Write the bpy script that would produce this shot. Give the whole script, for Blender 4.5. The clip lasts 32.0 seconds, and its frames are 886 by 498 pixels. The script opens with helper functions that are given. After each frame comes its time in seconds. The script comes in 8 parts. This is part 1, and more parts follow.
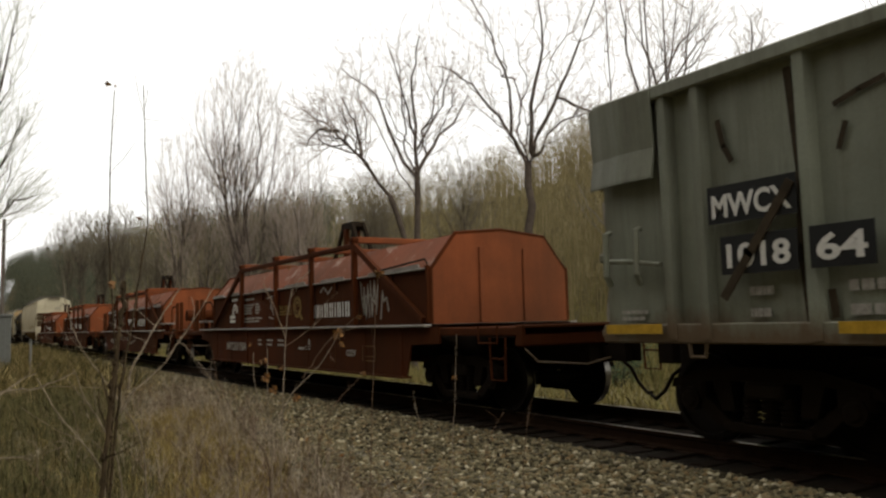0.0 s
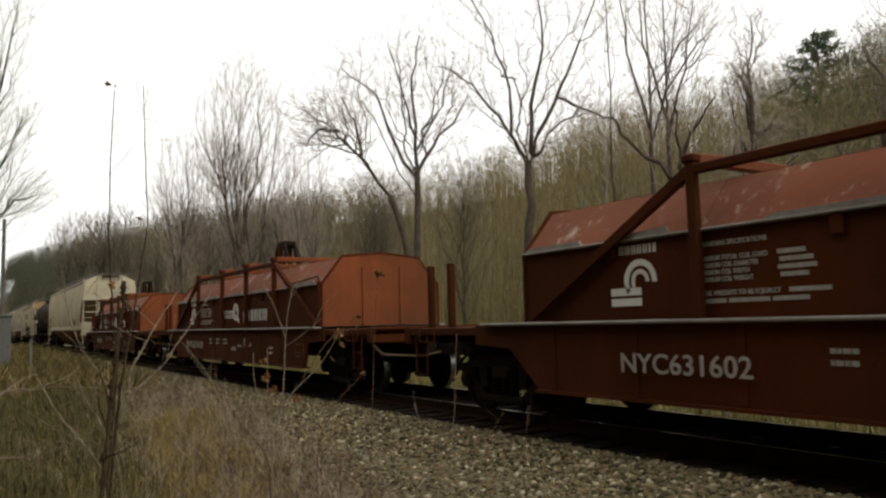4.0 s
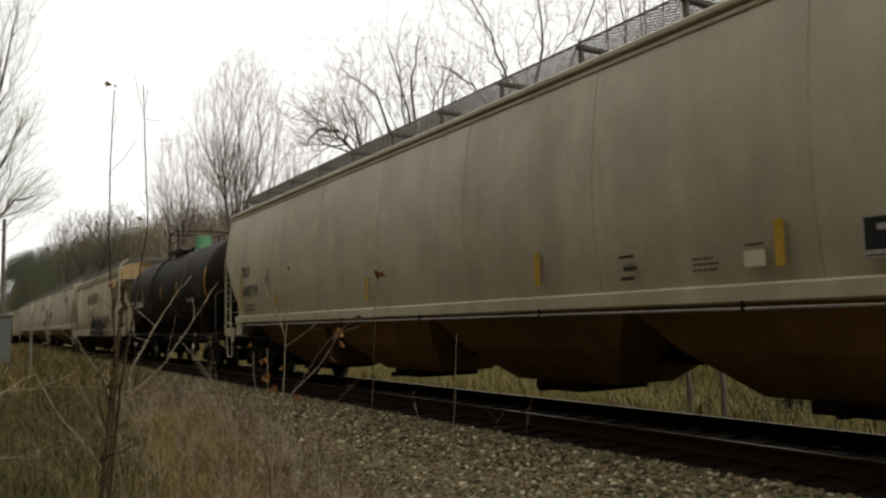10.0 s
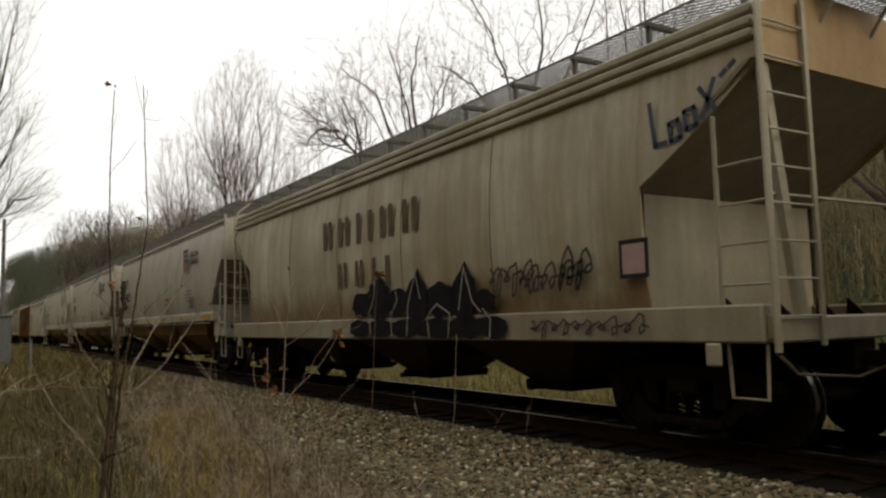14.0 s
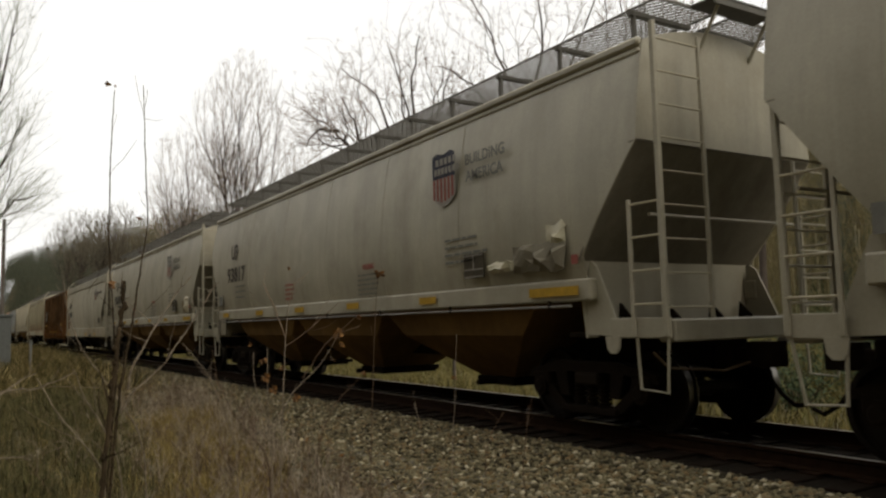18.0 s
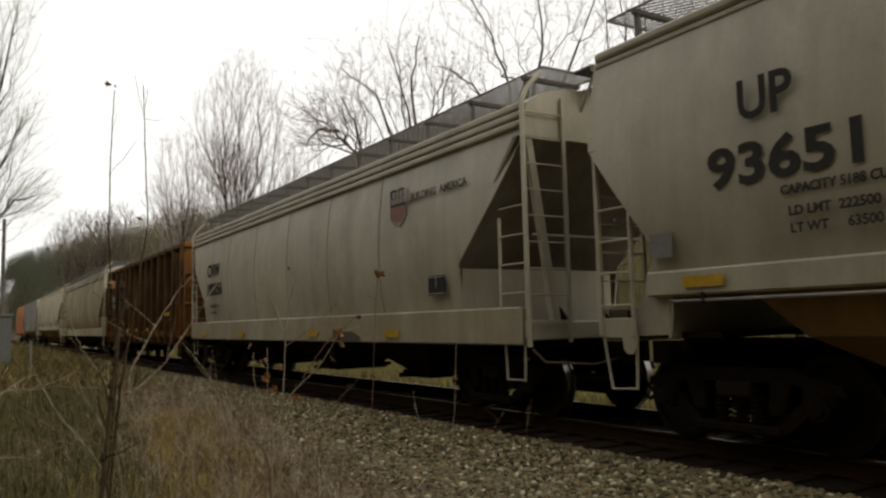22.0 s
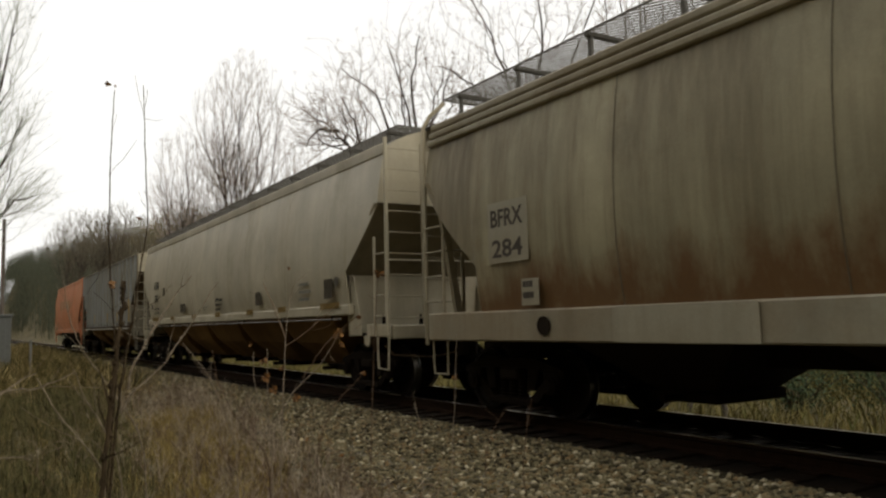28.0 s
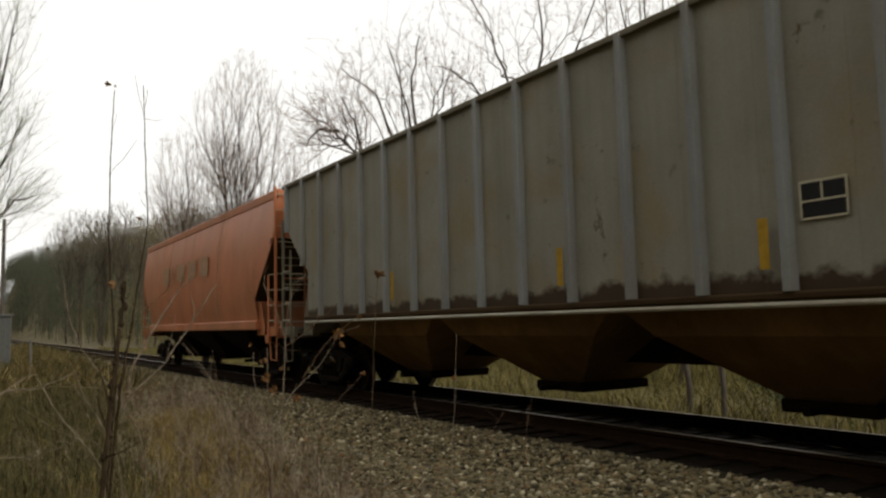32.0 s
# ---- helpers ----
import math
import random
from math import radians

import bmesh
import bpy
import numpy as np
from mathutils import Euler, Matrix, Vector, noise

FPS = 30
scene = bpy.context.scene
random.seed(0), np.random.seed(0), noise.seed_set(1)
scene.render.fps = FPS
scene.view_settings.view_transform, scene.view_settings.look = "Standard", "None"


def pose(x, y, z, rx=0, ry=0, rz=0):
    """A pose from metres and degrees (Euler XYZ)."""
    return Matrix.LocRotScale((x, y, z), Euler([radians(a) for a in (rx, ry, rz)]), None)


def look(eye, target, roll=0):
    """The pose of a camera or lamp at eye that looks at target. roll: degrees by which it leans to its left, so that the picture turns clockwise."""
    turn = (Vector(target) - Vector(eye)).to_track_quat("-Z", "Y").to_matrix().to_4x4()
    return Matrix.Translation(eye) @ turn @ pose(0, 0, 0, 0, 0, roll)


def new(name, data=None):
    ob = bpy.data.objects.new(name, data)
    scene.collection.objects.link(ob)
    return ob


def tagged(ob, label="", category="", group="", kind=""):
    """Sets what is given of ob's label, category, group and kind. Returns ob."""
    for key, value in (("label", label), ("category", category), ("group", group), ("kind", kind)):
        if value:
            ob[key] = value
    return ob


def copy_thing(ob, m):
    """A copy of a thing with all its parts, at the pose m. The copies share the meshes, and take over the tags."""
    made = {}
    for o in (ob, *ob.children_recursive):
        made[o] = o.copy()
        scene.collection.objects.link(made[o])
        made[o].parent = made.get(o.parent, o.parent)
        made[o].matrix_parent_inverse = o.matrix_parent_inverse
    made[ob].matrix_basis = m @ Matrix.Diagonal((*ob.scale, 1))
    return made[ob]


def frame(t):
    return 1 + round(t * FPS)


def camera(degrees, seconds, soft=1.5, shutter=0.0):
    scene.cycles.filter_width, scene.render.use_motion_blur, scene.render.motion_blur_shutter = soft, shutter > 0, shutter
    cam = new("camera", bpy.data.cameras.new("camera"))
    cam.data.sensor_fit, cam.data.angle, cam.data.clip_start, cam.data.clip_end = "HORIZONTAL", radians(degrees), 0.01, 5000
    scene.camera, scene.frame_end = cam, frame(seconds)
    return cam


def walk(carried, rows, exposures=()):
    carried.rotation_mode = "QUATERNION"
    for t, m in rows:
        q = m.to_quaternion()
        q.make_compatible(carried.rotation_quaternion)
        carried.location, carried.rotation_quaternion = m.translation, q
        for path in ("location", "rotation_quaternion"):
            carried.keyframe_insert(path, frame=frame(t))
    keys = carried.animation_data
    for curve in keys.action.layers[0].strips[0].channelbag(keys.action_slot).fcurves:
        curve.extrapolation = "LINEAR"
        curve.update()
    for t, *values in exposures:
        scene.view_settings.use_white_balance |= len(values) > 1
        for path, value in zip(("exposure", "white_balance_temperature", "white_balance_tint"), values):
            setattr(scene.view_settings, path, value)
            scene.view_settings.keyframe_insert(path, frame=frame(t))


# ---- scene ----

SPEED = 8.5                 # metres a second, the whole train
CLIP = 32.0
EYE, AIM = (0.0, -7.687, 1.325), (-8.450, -2.423, 2.267)

cam = camera(59.63, CLIP, soft=2.4, shutter=0.06)
walk(cam, [(0.0, look(EYE, AIM, -1.458)), (CLIP, look(EYE, AIM, -1.458))], exposures=((0.0, 0.25, 7150, 8), (7.5, 0.22, 7150, 8), (10.0, 0.07, 7150, 8), (CLIP, 0.07, 7150, 8)))

# ---------------------------------------------------------------- light
world = bpy.data.worlds.new("sky")
scene.world = world
world.use_nodes = True
wn, wl = world.node_tree.nodes, world.node_tree.links
wn.clear()
sky = wn.new("ShaderNodeTexSky")
sky.sky_type = 'NISHITA'
sky.sun_disc = False
sky.sun_elevation = radians(38)
sky.sun_rotation = radians(84)
sky.air_density, sky.dust_density, sky.ozone_density = 1.0, 6.0, 1.0
hsv = wn.new("ShaderNodeHueSaturation")
hsv.inputs["Saturation"].default_value = 0.16
bg = wn.new("ShaderNodeBackground")
bg.inputs["Strength"].default_value = 0.1
wo = wn.new("ShaderNodeOutputWorld")
wl.new(sky.outputs[0], hsv.inputs["Color"])
cloud = wn.new("ShaderNodeMix")          # an even layer of cloud over the clear sky
cloud.data_type = 'RGBA'
cloud.inputs[0].default_value = 0.8
cloud.inputs[7].default_value = (11.6, 11.9, 12.6, 1)
wl.new(hsv.outputs[0], cloud.inputs[6])
wl.new(cloud.outputs[2], bg.inputs[0])
wl.new(bg.outputs[0], wo.inputs[0])

sun = new("sun", bpy.data.lights.new("sun", 'SUN'))
sun.data.energy, sun.data.angle, sun.data.color = 0.7, radians(25), (1.0, 0.95, 0.87)
sun.matrix_world = look((60, 6, 48), (0, 0, 0))


# ---------------------------------------------------------------- mesh helpers
class Sheet:
    """Collects points and faces for one mesh."""

    def __init__(self):
        self.v, self.f = [], []

    def add(self, pts, faces):
        n = len(self.v)
        self.v += [tuple(p) for p in pts]
        self.f += [tuple(n + i for i in f) for f in faces]
        return self

    def box(self, x0, x1, y0, y1, z0, z1, c=0.0):
        """A box; c bevels all its edges."""
        if c <= 0:
            p = [(x, y, z) for x in (x0, x1) for y in (y0, y1) for z in (z0, z1)]
            return self.add(p, [(0, 1, 3, 2), (4, 6, 7, 5), (0, 4, 5, 1), (2, 3, 7, 6), (0, 2, 6, 4), (1, 5, 7, 3)])
        lo, hi = (x0, y0, z0), (x1, y1, z1)
        c = min(c, 0.45 * min(x1 - x0, y1 - y0, z1 - z0))
        pts, idx = [], {}
        for i in range(8):
            s = (i >> 2 & 1, i >> 1 & 1, i & 1)
            for a in range(3):
                q = [(hi[k] if s[k] else lo[k]) for k in range(3)]
                for k in range(3):
                    if k != a:
                        q[k] += -c if s[k] else c
                idx[i, a] = len(pts)
                pts.append(q)
        fs = [tuple(idx[i, a] for a in range(3)) for i in range(8)]
        for a in range(3):
            b, d = (a + 1) % 3, (a + 2) % 3
            w = [4, 2, 1]
            for s in (0, 1):
                fs.append(tuple(idx[s * w[a] + u * w[b] + t * w[d], a] for u, t in ((0, 0), (1, 0), (1, 1), (0, 1))))
            for u in (0, 1):
                for t in (0, 1):
                    e = u * w[b] + t * w[d]
                    fs.append((idx[e, b], idx[e + w[a], b], idx[e + w[a], d], idx[e, d]))
        return self.add(pts, fs)

    def tube(self, path, r, n=8, r1=None, cap=True):
        """A round bar along a path, tapering from r to r1."""
        path = [Vector(p) for p in path]
        r1 = r if r1 is None else r1
        rings, m = [], len(path)
        side = None
        for i, p in enumerate(path):
            d = (path[min(i + 1, m - 1)] - path[max(i - 1, 0)])
            d = d.normalized() if d.length > 1e-9 else Vector((0, 0, 1))
            if side is None:
                side = d.orthogonal().normalized()
            else:
                side = (side - d * side.dot(d))
                side = side.normalized() if side.length > 1e-6 else d.orthogonal().normalized()
            up = d.cross(side)
            rr = r + (r1 - r) * i / max(1, m - 1)
            rings += [p + (side * math.cos(2 * math.pi * k / n) + up * math.sin(2 * math.pi * k / n)) * rr for k in range(n)]
        fs = []
        for i in range(m - 1):
            for k in range(n):
                a, b = i * n + k, i * n + (k + 1) % n
                fs.append((a, b, b + n, a + n))
        if cap:
            fs += [tuple(range(n))[::-1], tuple(range((m - 1) * n, m * n))]
        return self.add(rings, fs)

    def prism(self, poly, axis, a, b):
        """A polygon pushed along an axis (0, 1 or 2) from a to b."""
        n = len(poly)
        pts = []
        for h in (a, b):
            for p in poly:
                q = list(p)
                q.insert(axis, h)
                pts.append(q)
        fs = [tuple(range(n))[::-1], tuple(range(n, 2 * n))]
        fs += [(i, (i + 1) % n, n + (i + 1) % n, n + i) for i in range(n)]
        return self.add(pts, fs)

    def grid(self, rows, back=0.0):
        """Rows of points joined into a skin; back: its thickness (0 is none), pushed towards +y or -y."""
        n, m = len(rows), len(rows[0])
        pts = [p for r in rows for p in r]
        fs = [(i * m + j, i * m + j + 1, (i + 1) * m + j + 1, (i + 1) * m + j) for i in range(n - 1) for j in range(m - 1)]
        if back:
            k = len(pts)
            pts = pts + [(p[0], p[1] + back, p[2]) for p in pts]
            fs += [tuple(k + i for i in f[::-1]) for f in fs]
            rim = [j for j in range(m)] + [i * m + m - 1 for i in range(1, n)] + [(n - 1) * m + j for j in range(m - 2, -1, -1)] + [i * m for i in range(n - 2, 0, -1)]
            fs += [(rim[i], rim[(i + 1) % len(rim)], k + rim[(i + 1) % len(rim)], k + rim[i]) for i in range(len(rim))]
        return self.add(pts, fs)

    def disc(self, c, axis, r, a, b, n=20, r2=None):
        """A round plate or drum round an axis through c, from a to b along it."""
        r2 = r if r2 is None else r2
        pts = []
        for h, rr in ((a, r), (b, r2)):
            for k in range(n):
                q = [rr * math.cos(2 * math.pi * k / n), rr * math.sin(2 * math.pi * k / n)]
                q.insert(axis, h)
                pts.append([q[i] + c[i] for i in range(3)])
        fs = [tuple(range(n))[::-1], tuple(range(n, 2 * n))] + [(k, (k + 1) % n, n + (k + 1) % n, n + k) for k in range(n)]
        return self.add(pts, fs)

    def mesh(self, name, smooth=0):
        me = bpy.data.meshes.new(name)
        me.from_pydata(self.v, [], self.f)
        bm = bmesh.new()
        bm.from_mesh(me)
        bmesh.ops.recalc_face_normals(bm, faces=bm.faces)
        bm.to_mesh(me)
        bm.free()
        if smooth:
            me.polygons.foreach_set("use_smooth", [True] * len(me.polygons))
            me.set_sharp_from_angle(angle=radians(smooth))
        return me


def mesh_from_arrays(name, v, tris):
    me = bpy.data.meshes.new(name)
    me.vertices.add(len(v))
    me.vertices.foreach_set("co", np.asarray(v, dtype=np.float32).ravel())
    me.loops.add(len(tris) * 3)
    me.loops.foreach_set("vertex_index", np.asarray(tris, dtype=np.int32).ravel())
    me.polygons.add(len(tris))
    me.polygons.foreach_set("loop_start", np.arange(0, len(tris) * 3, 3, dtype=np.int32))
    me.update(calc_edges=True)
    return me


def part(name, shape, material, parent, label="", smooth=0):
    me = shape.mesh(name, smooth) if isinstance(shape, Sheet) else shape
    if material is not None and not me.materials:
        me.materials.append(material)
    ob = new(name, me)
    if parent is not None:
        ob.parent = parent
    if label:
        ob["label"] = label
    return ob


def thing(name, shape, material, label, category, group="", kind="", smooth=0):
    return tagged(part(name, shape, material, None, "", smooth), label, category, group, kind)


def words(text, size, bold=0.0, squeeze=1.0, width=0.0):
    """Letters as a flat mesh with a little depth, in the built-in font, from the left end of their base line; width: their whole length."""
    cu = bpy.data.curves.new("lettering", 'FONT')
    cu.body, cu.size, cu.offset, cu.extrude = text, size / 0.73, bold, 0.002
    cu.resolution_u = 3
    ob = bpy.data.objects.new("lettering", cu)
    me = bpy.data.meshes.new_from_object(ob)
    bpy.data.objects.remove(ob)
    xs = [v.co.x for v in me.vertices]
    if width:
        squeeze = width / (max(xs) - min(xs))
    me.transform(Matrix.Diagonal((squeeze, 1, 1, 1)) @ Matrix.Translation((-min(xs), 0, 0)))
    return me


# ---------------------------------------------------------------- materials
class Nodes:
    """A node material in the making."""

    def __init__(self, name):
        self.m = bpy.data.materials.new(name)
        self.m.use_nodes = True
        self.n, self.l = self.m.node_tree.nodes, self.m.node_tree.links
        self.b = self.n["Principled BSDF"]
        self.co = self.n.new("ShaderNodeTexCoord").outputs["Object"]

    def noise(self, scale, detail=4.0, stretch=None, rough=0.6, offset=None):
        co = self.co
        if stretch or offset:
            mp = self.n.new("ShaderNodeMapping")
            mp.inputs["Scale"].default_value = stretch or (1, 1, 1)
            self.l.new(co, mp.inputs["Vector"])
            if offset is not None:
                self.l.new(offset, mp.inputs["Location"])
            co = mp.outputs[0]
        t = self.n.new("ShaderNodeTexNoise")
        t.inputs["Scale"].default_value, t.inputs["Detail"].default_value, t.inputs["Roughness"].default_value = scale, detail, rough
        self.l.new(co, t.inputs["Vector"])
        return t.outputs[0]

    def ramp(self, fac, stops):
        r = self.n.new("ShaderNodeValToRGB")
        e = r.color_ramp.elements
        while len(e) < len(stops):
            e.new(0.5)
        for k, (pos, col) in enumerate(stops):
            e[k].position = pos
            e[k].color = (*col, 1) if isinstance(col, tuple) else (col, col, col, 1)
        self.l.new(fac, r.inputs[0])
        return r.outputs[0]

    def mix(self, fac, a, b, kind='MIX'):
        m = self.n.new("ShaderNodeMix")
        m.data_type, m.blend_type = 'RGBA', kind
        for val, sock in ((fac, m.inputs[0]), (a, m.inputs[6]), (b, m.inputs[7])):
            if isinstance(val, (int, float)):
                sock.default_value = val
            elif isinstance(val, tuple):
                sock.default_value = (*val, 1)
            else:
                self.l.new(val, sock)
        return m.outputs[2]

    def random(self):
        return self.n.new("ShaderNodeObjectInfo").outputs["Random"]

    def island(self):
        return self.n.new("ShaderNodeNewGeometry").outputs["Random Per Island"]

    def set(self, color=None, rough=0.6, metal=0.0, bump=None, strength=0.3, dist=0.02, spec=None):
        for key, val in (("Base Color", color), ("Roughness", rough), ("Metallic", metal)):
            if val is None:
                continue
            if isinstance(val, (int, float)):
                self.b.inputs[key].default_value = val
            elif isinstance(val, tuple):
                self.b.inputs[key].default_value = (*val, 1)
            else:
                self.l.new(val, self.b.inputs[key])
        if spec is not None:
            self.b.inputs["Specular IOR Level"].default_value = spec
        if bump is not None:
            bp = self.n.new("ShaderNodeBump")
            bp.inputs["Strength"].default_value, bp.inputs["Distance"].default_value = strength, dist
            self.l.new(bump, bp.inputs["Height"])
            self.l.new(bp.outputs[0], self.b.inputs["Normal"])
        return self.m


def shade(c, k):
    return tuple(min(1.0, x * k) for x in c)


def paint(name, col, dirt=(0.12, 0.09, 0.06), dirty=0.5, rust=0.2, rough=0.45, rustcol=(0.13, 0.05, 0.022), vary=0.12, streak=0.5, spec=0.5):
    """Weathered paint on steel: patchy fading, vertical run-off streaks, grime and rust spots."""
    k = Nodes(name)
    fade = k.ramp(k.noise(0.9, 5), [(0.3, 1 - vary), (0.7, 1 + vary * 0.4)])
    base = k.mix(1.0, k.mix(1.0, (*col,), fade, 'MULTIPLY'), k.ramp(k.random(), [(0, 0.93), (1, 1.0)]), 'MULTIPLY')
    runs = k.ramp(k.noise(1.0, 6, (2.6, 2.6, 0.16), 0.7), [(0.42, 0.0), (0.78, 1.0)])
    base = k.mix(k.mix(1.0, runs, (streak, streak, streak), 'MULTIPLY'), base, shade(col, 0.55))
    grime = k.ramp(k.noise(0.55, 7, (1, 1, 0.6), 0.75), [(0.62 - 0.34 * dirty, 0.0), (0.98 - 0.2 * dirty, 0.9)])
    dust = k.ramp(k.noise(0.32, 4, (1, 1, 1.5), 0.6), [(0.40, 0.0), (0.68, 0.42)])
    base = k.mix(dust, base, shade(dirt, 1.25))
    base = k.mix(grime, base, dirt)
    blur = k.ramp(k.noise(1.0, 4, (0.8, 0.8, 0.07), 0.6), [(0.5, 0.0), (0.72, 0.5 * streak)])
    base = k.mix(blur, base, shade(dirt, 0.8))
    spots = k.ramp(k.noise(2.3, 9, (1, 1, 0.7), 0.8), [(0.72 - 0.22 * rust, 0.0), (0.80 - 0.18 * rust, 1.0)])
    base = k.mix(spots, base, rustcol)
    fine = k.noise(34, 3)
    base = k.mix(0.14, base, k.ramp(fine, [(0.3, 0.25), (0.7, 1.0)]), 'MULTIPLY')
    return k.set(base, k.ramp(grime, [(0, rough), (1, 0.9)]), 0.0, k.noise(1.6, 3), 0.12, 0.05, spec)


def plain(name, col, rough=0.6, metal=0.0, vary=0.25, scale=9.0, bump=0.15, spec=0.25):
    k = Nodes(name)
    c = k.mix(1.0, col, k.ramp(k.noise(scale, 6), [(0.25, 1 - vary), (0.75, 1.0)]), 'MULTIPLY')
    c = k.mix(0.35, c, k.ramp(k.noise(scale * 6, 3), [(0.3, 0.55), (0.7, 1.0)]), 'MULTIPLY')
    return k.set(c, rough, metal, k.noise(scale * 4, 4), bump, 0.01, spec)


def edge_rust(name, col, low, high):
    """Faded paint with a ragged rusted edge along the foot of the sheets, rust blots and yellow stains."""
    k = Nodes(name)
    base = k.mix(1.0, (*col,), k.ramp(k.noise(0.9, 5), [(0.3, 0.8), (0.7, 1.05)]), 'MULTIPLY')
    base = k.mix(k.ramp(k.noise(1.0, 6, (2.2, 2.2, 0.14), 0.7), [(0.42, 0.0), (0.75, 0.6)]), base, shade(col, 0.6))
    base = k.mix(k.ramp(k.noise(0.7, 4), [(0.47, 0.0), (0.66, 0.75)]), base, (0.26, 0.205, 0.11))
    base = k.mix(k.ramp(k.noise(1.9, 8, (1, 1, 0.6), 0.75), [(0.64, 0.0), (0.70, 0.9)]), base, (0.085, 0.048, 0.02))
    split = k.n.new("ShaderNodeSeparateXYZ")
    k.l.new(k.co, split.inputs[0])
    edge = k.n.new("ShaderNodeMapRange")
    edge.inputs[1].default_value, edge.inputs[2].default_value = low, high
    edge.inputs[3].default_value, edge.inputs[4].default_value = 1.0, 0.0
    k.l.new(split.outputs[2], edge.inputs[0])
    ragged = k.mix(0.62, edge.outputs[0], k.noise(3.5, 6))
    base = k.mix(k.ramp(ragged, [(0.40, 0.0), (0.52, 1.0)]), base, (0.055, 0.034, 0.017))
    base = k.mix(0.14, base, k.ramp(k.noise(34, 3), [(0.3, 0.25), (0.7, 1.0)]), 'MULTIPLY')
    return k.set(base, 0.7, 0.0, k.noise(1.6, 3), 0.12, 0.05, 0.25)


def stained(name, col, dark, rust, low, high, amount, beside=None, fine=0.85, spec=0.5):
    """Pale paint with long dark run-off streaks from the roof and ragged orange rust above the sill."""
    k = Nodes(name)
    base = k.mix(1.0, (*col,), k.ramp(k.noise(0.8, 5), [(0.3, 0.72), (0.7, 1.06)]), 'MULTIPLY')
    base = k.mix(1.0, base, k.ramp(k.random(), [(0, 0.86), (1, 1.0)]), 'MULTIPLY')
    wide = k.noise(1.0, 5, (1.1, 1.1, 0.10), 0.65)
    base = k.mix(k.ramp(wide, [(0.44, 0.0), (0.66, amount)]), base, dark)
    thin = k.noise(1.0, 7, (4.6, 4.6, 0.22), 0.75)
    base = k.mix(k.ramp(thin, [(0.47, 0.0), (0.72, amount * fine)]), base, shade(dark, 0.8))
    patch = k.noise(0.9, 6, (1, 1, 0.8), 0.7)
    base = k.mix(k.ramp(patch, [(0.55, 0.0), (0.75, amount * 0.7)]), base, shade(dark, 1.3))
    split = k.n.new("ShaderNodeSeparateXYZ")
    k.l.new(k.co, split.inputs[0])
    edge = k.n.new("ShaderNodeMapRange")
    edge.inputs[1].default_value, edge.inputs[2].default_value = low, high
    edge.inputs[3].default_value, edge.inputs[4].default_value = 1.0, 0.0
    k.l.new(split.outputs[2], edge.inputs[0])
    ragged = k.mix(0.66, edge.outputs[0], k.noise(1.3, 7, (1.4, 1.4, 0.6), 0.7))
    base = k.mix(k.ramp(ragged, [(0.44, 0.0), (0.64, 0.9)]), base, rust)
    if beside:
        first, gap = beside
        put = k.n.new("ShaderNodeMath")
        put.operation = 'MULTIPLY_ADD'
        put.inputs[1].default_value, put.inputs[2].default_value = 1.0 / gap, -first / gap
        k.l.new(split.outputs[0], put.inputs[0])
        cut = k.n.new("ShaderNodeMath")
        cut.operation = 'FRACT'
        k.l.new(put.outputs[0], cut.inputs[0])
        # Each post's shade painted as a dark band next to it, broken by rust
        near = k.mix(0.25, cut.outputs[0], k.noise(1.2, 6, (2.0, 2.0, 0.7), 0.7))
        base = k.mix(k.ramp(near, [(0.14, 0.0), (0.18, 0.85), (0.30, 0.75), (0.45, 0.0)]), base, dark)
        blots = k.noise(1.7, 8, (1.2, 1.2, 0.5), 0.8)
        base = k.mix(k.ramp(blots, [(0.60, 0.0), (0.66, 0.9)]), base, shade(dark, 0.8))
    base = k.mix(0.14, base, k.ramp(k.noise(34, 3), [(0.3, 0.25), (0.7, 1.0)]), 'MULTIPLY')
    return k.set(base, 0.55, 0.0, k.noise(1.6, 3), 0.12, 0.05, spec)


BEIGE = paint("beige_grey_paint", (0.47, 0.415, 0.29), dirty=0.42, rust=0.06, streak=0.5, dirt=(0.25, 0.195, 0.115), vary=0.2)
CREAM = paint("cream_paint", (0.62, 0.57, 0.40), dirty=0.22, rust=0.05, streak=0.25)
GREY = paint("light_grey_paint", (0.445, 0.408, 0.31), dirty=0.34, rust=0.05, streak=0.55, dirt=(0.21, 0.18, 0.125), vary=0.2)
TAN_RUST = paint("orange_stained_tan_paint", (0.42, 0.29, 0.14), dirty=0.55, rust=0.35, streak=0.7, dirt=(0.22, 0.11, 0.04), rustcol=(0.26, 0.12, 0.03), vary=0.3, spec=0.2)
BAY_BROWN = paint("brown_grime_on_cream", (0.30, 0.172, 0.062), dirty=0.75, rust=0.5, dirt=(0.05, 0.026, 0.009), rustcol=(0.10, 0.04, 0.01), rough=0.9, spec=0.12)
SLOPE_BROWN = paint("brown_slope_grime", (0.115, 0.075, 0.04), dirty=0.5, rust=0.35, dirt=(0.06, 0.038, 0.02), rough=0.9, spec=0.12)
SILL_DIRTY = paint("stained_sill_paint", (0.40, 0.37, 0.28), dirty=0.68, rust=0.45, streak=0.8, dirt=(0.22, 0.155, 0.08), rustcol=(0.16, 0.08, 0.03), vary=0.3, spec=0.3)
SLATE_POST = paint("blue_grey_post_paint", (0.285, 0.295, 0.29), dirty=0.3, rust=0.12, streak=0.5, dirt=(0.17, 0.15, 0.11), spec=0.25)
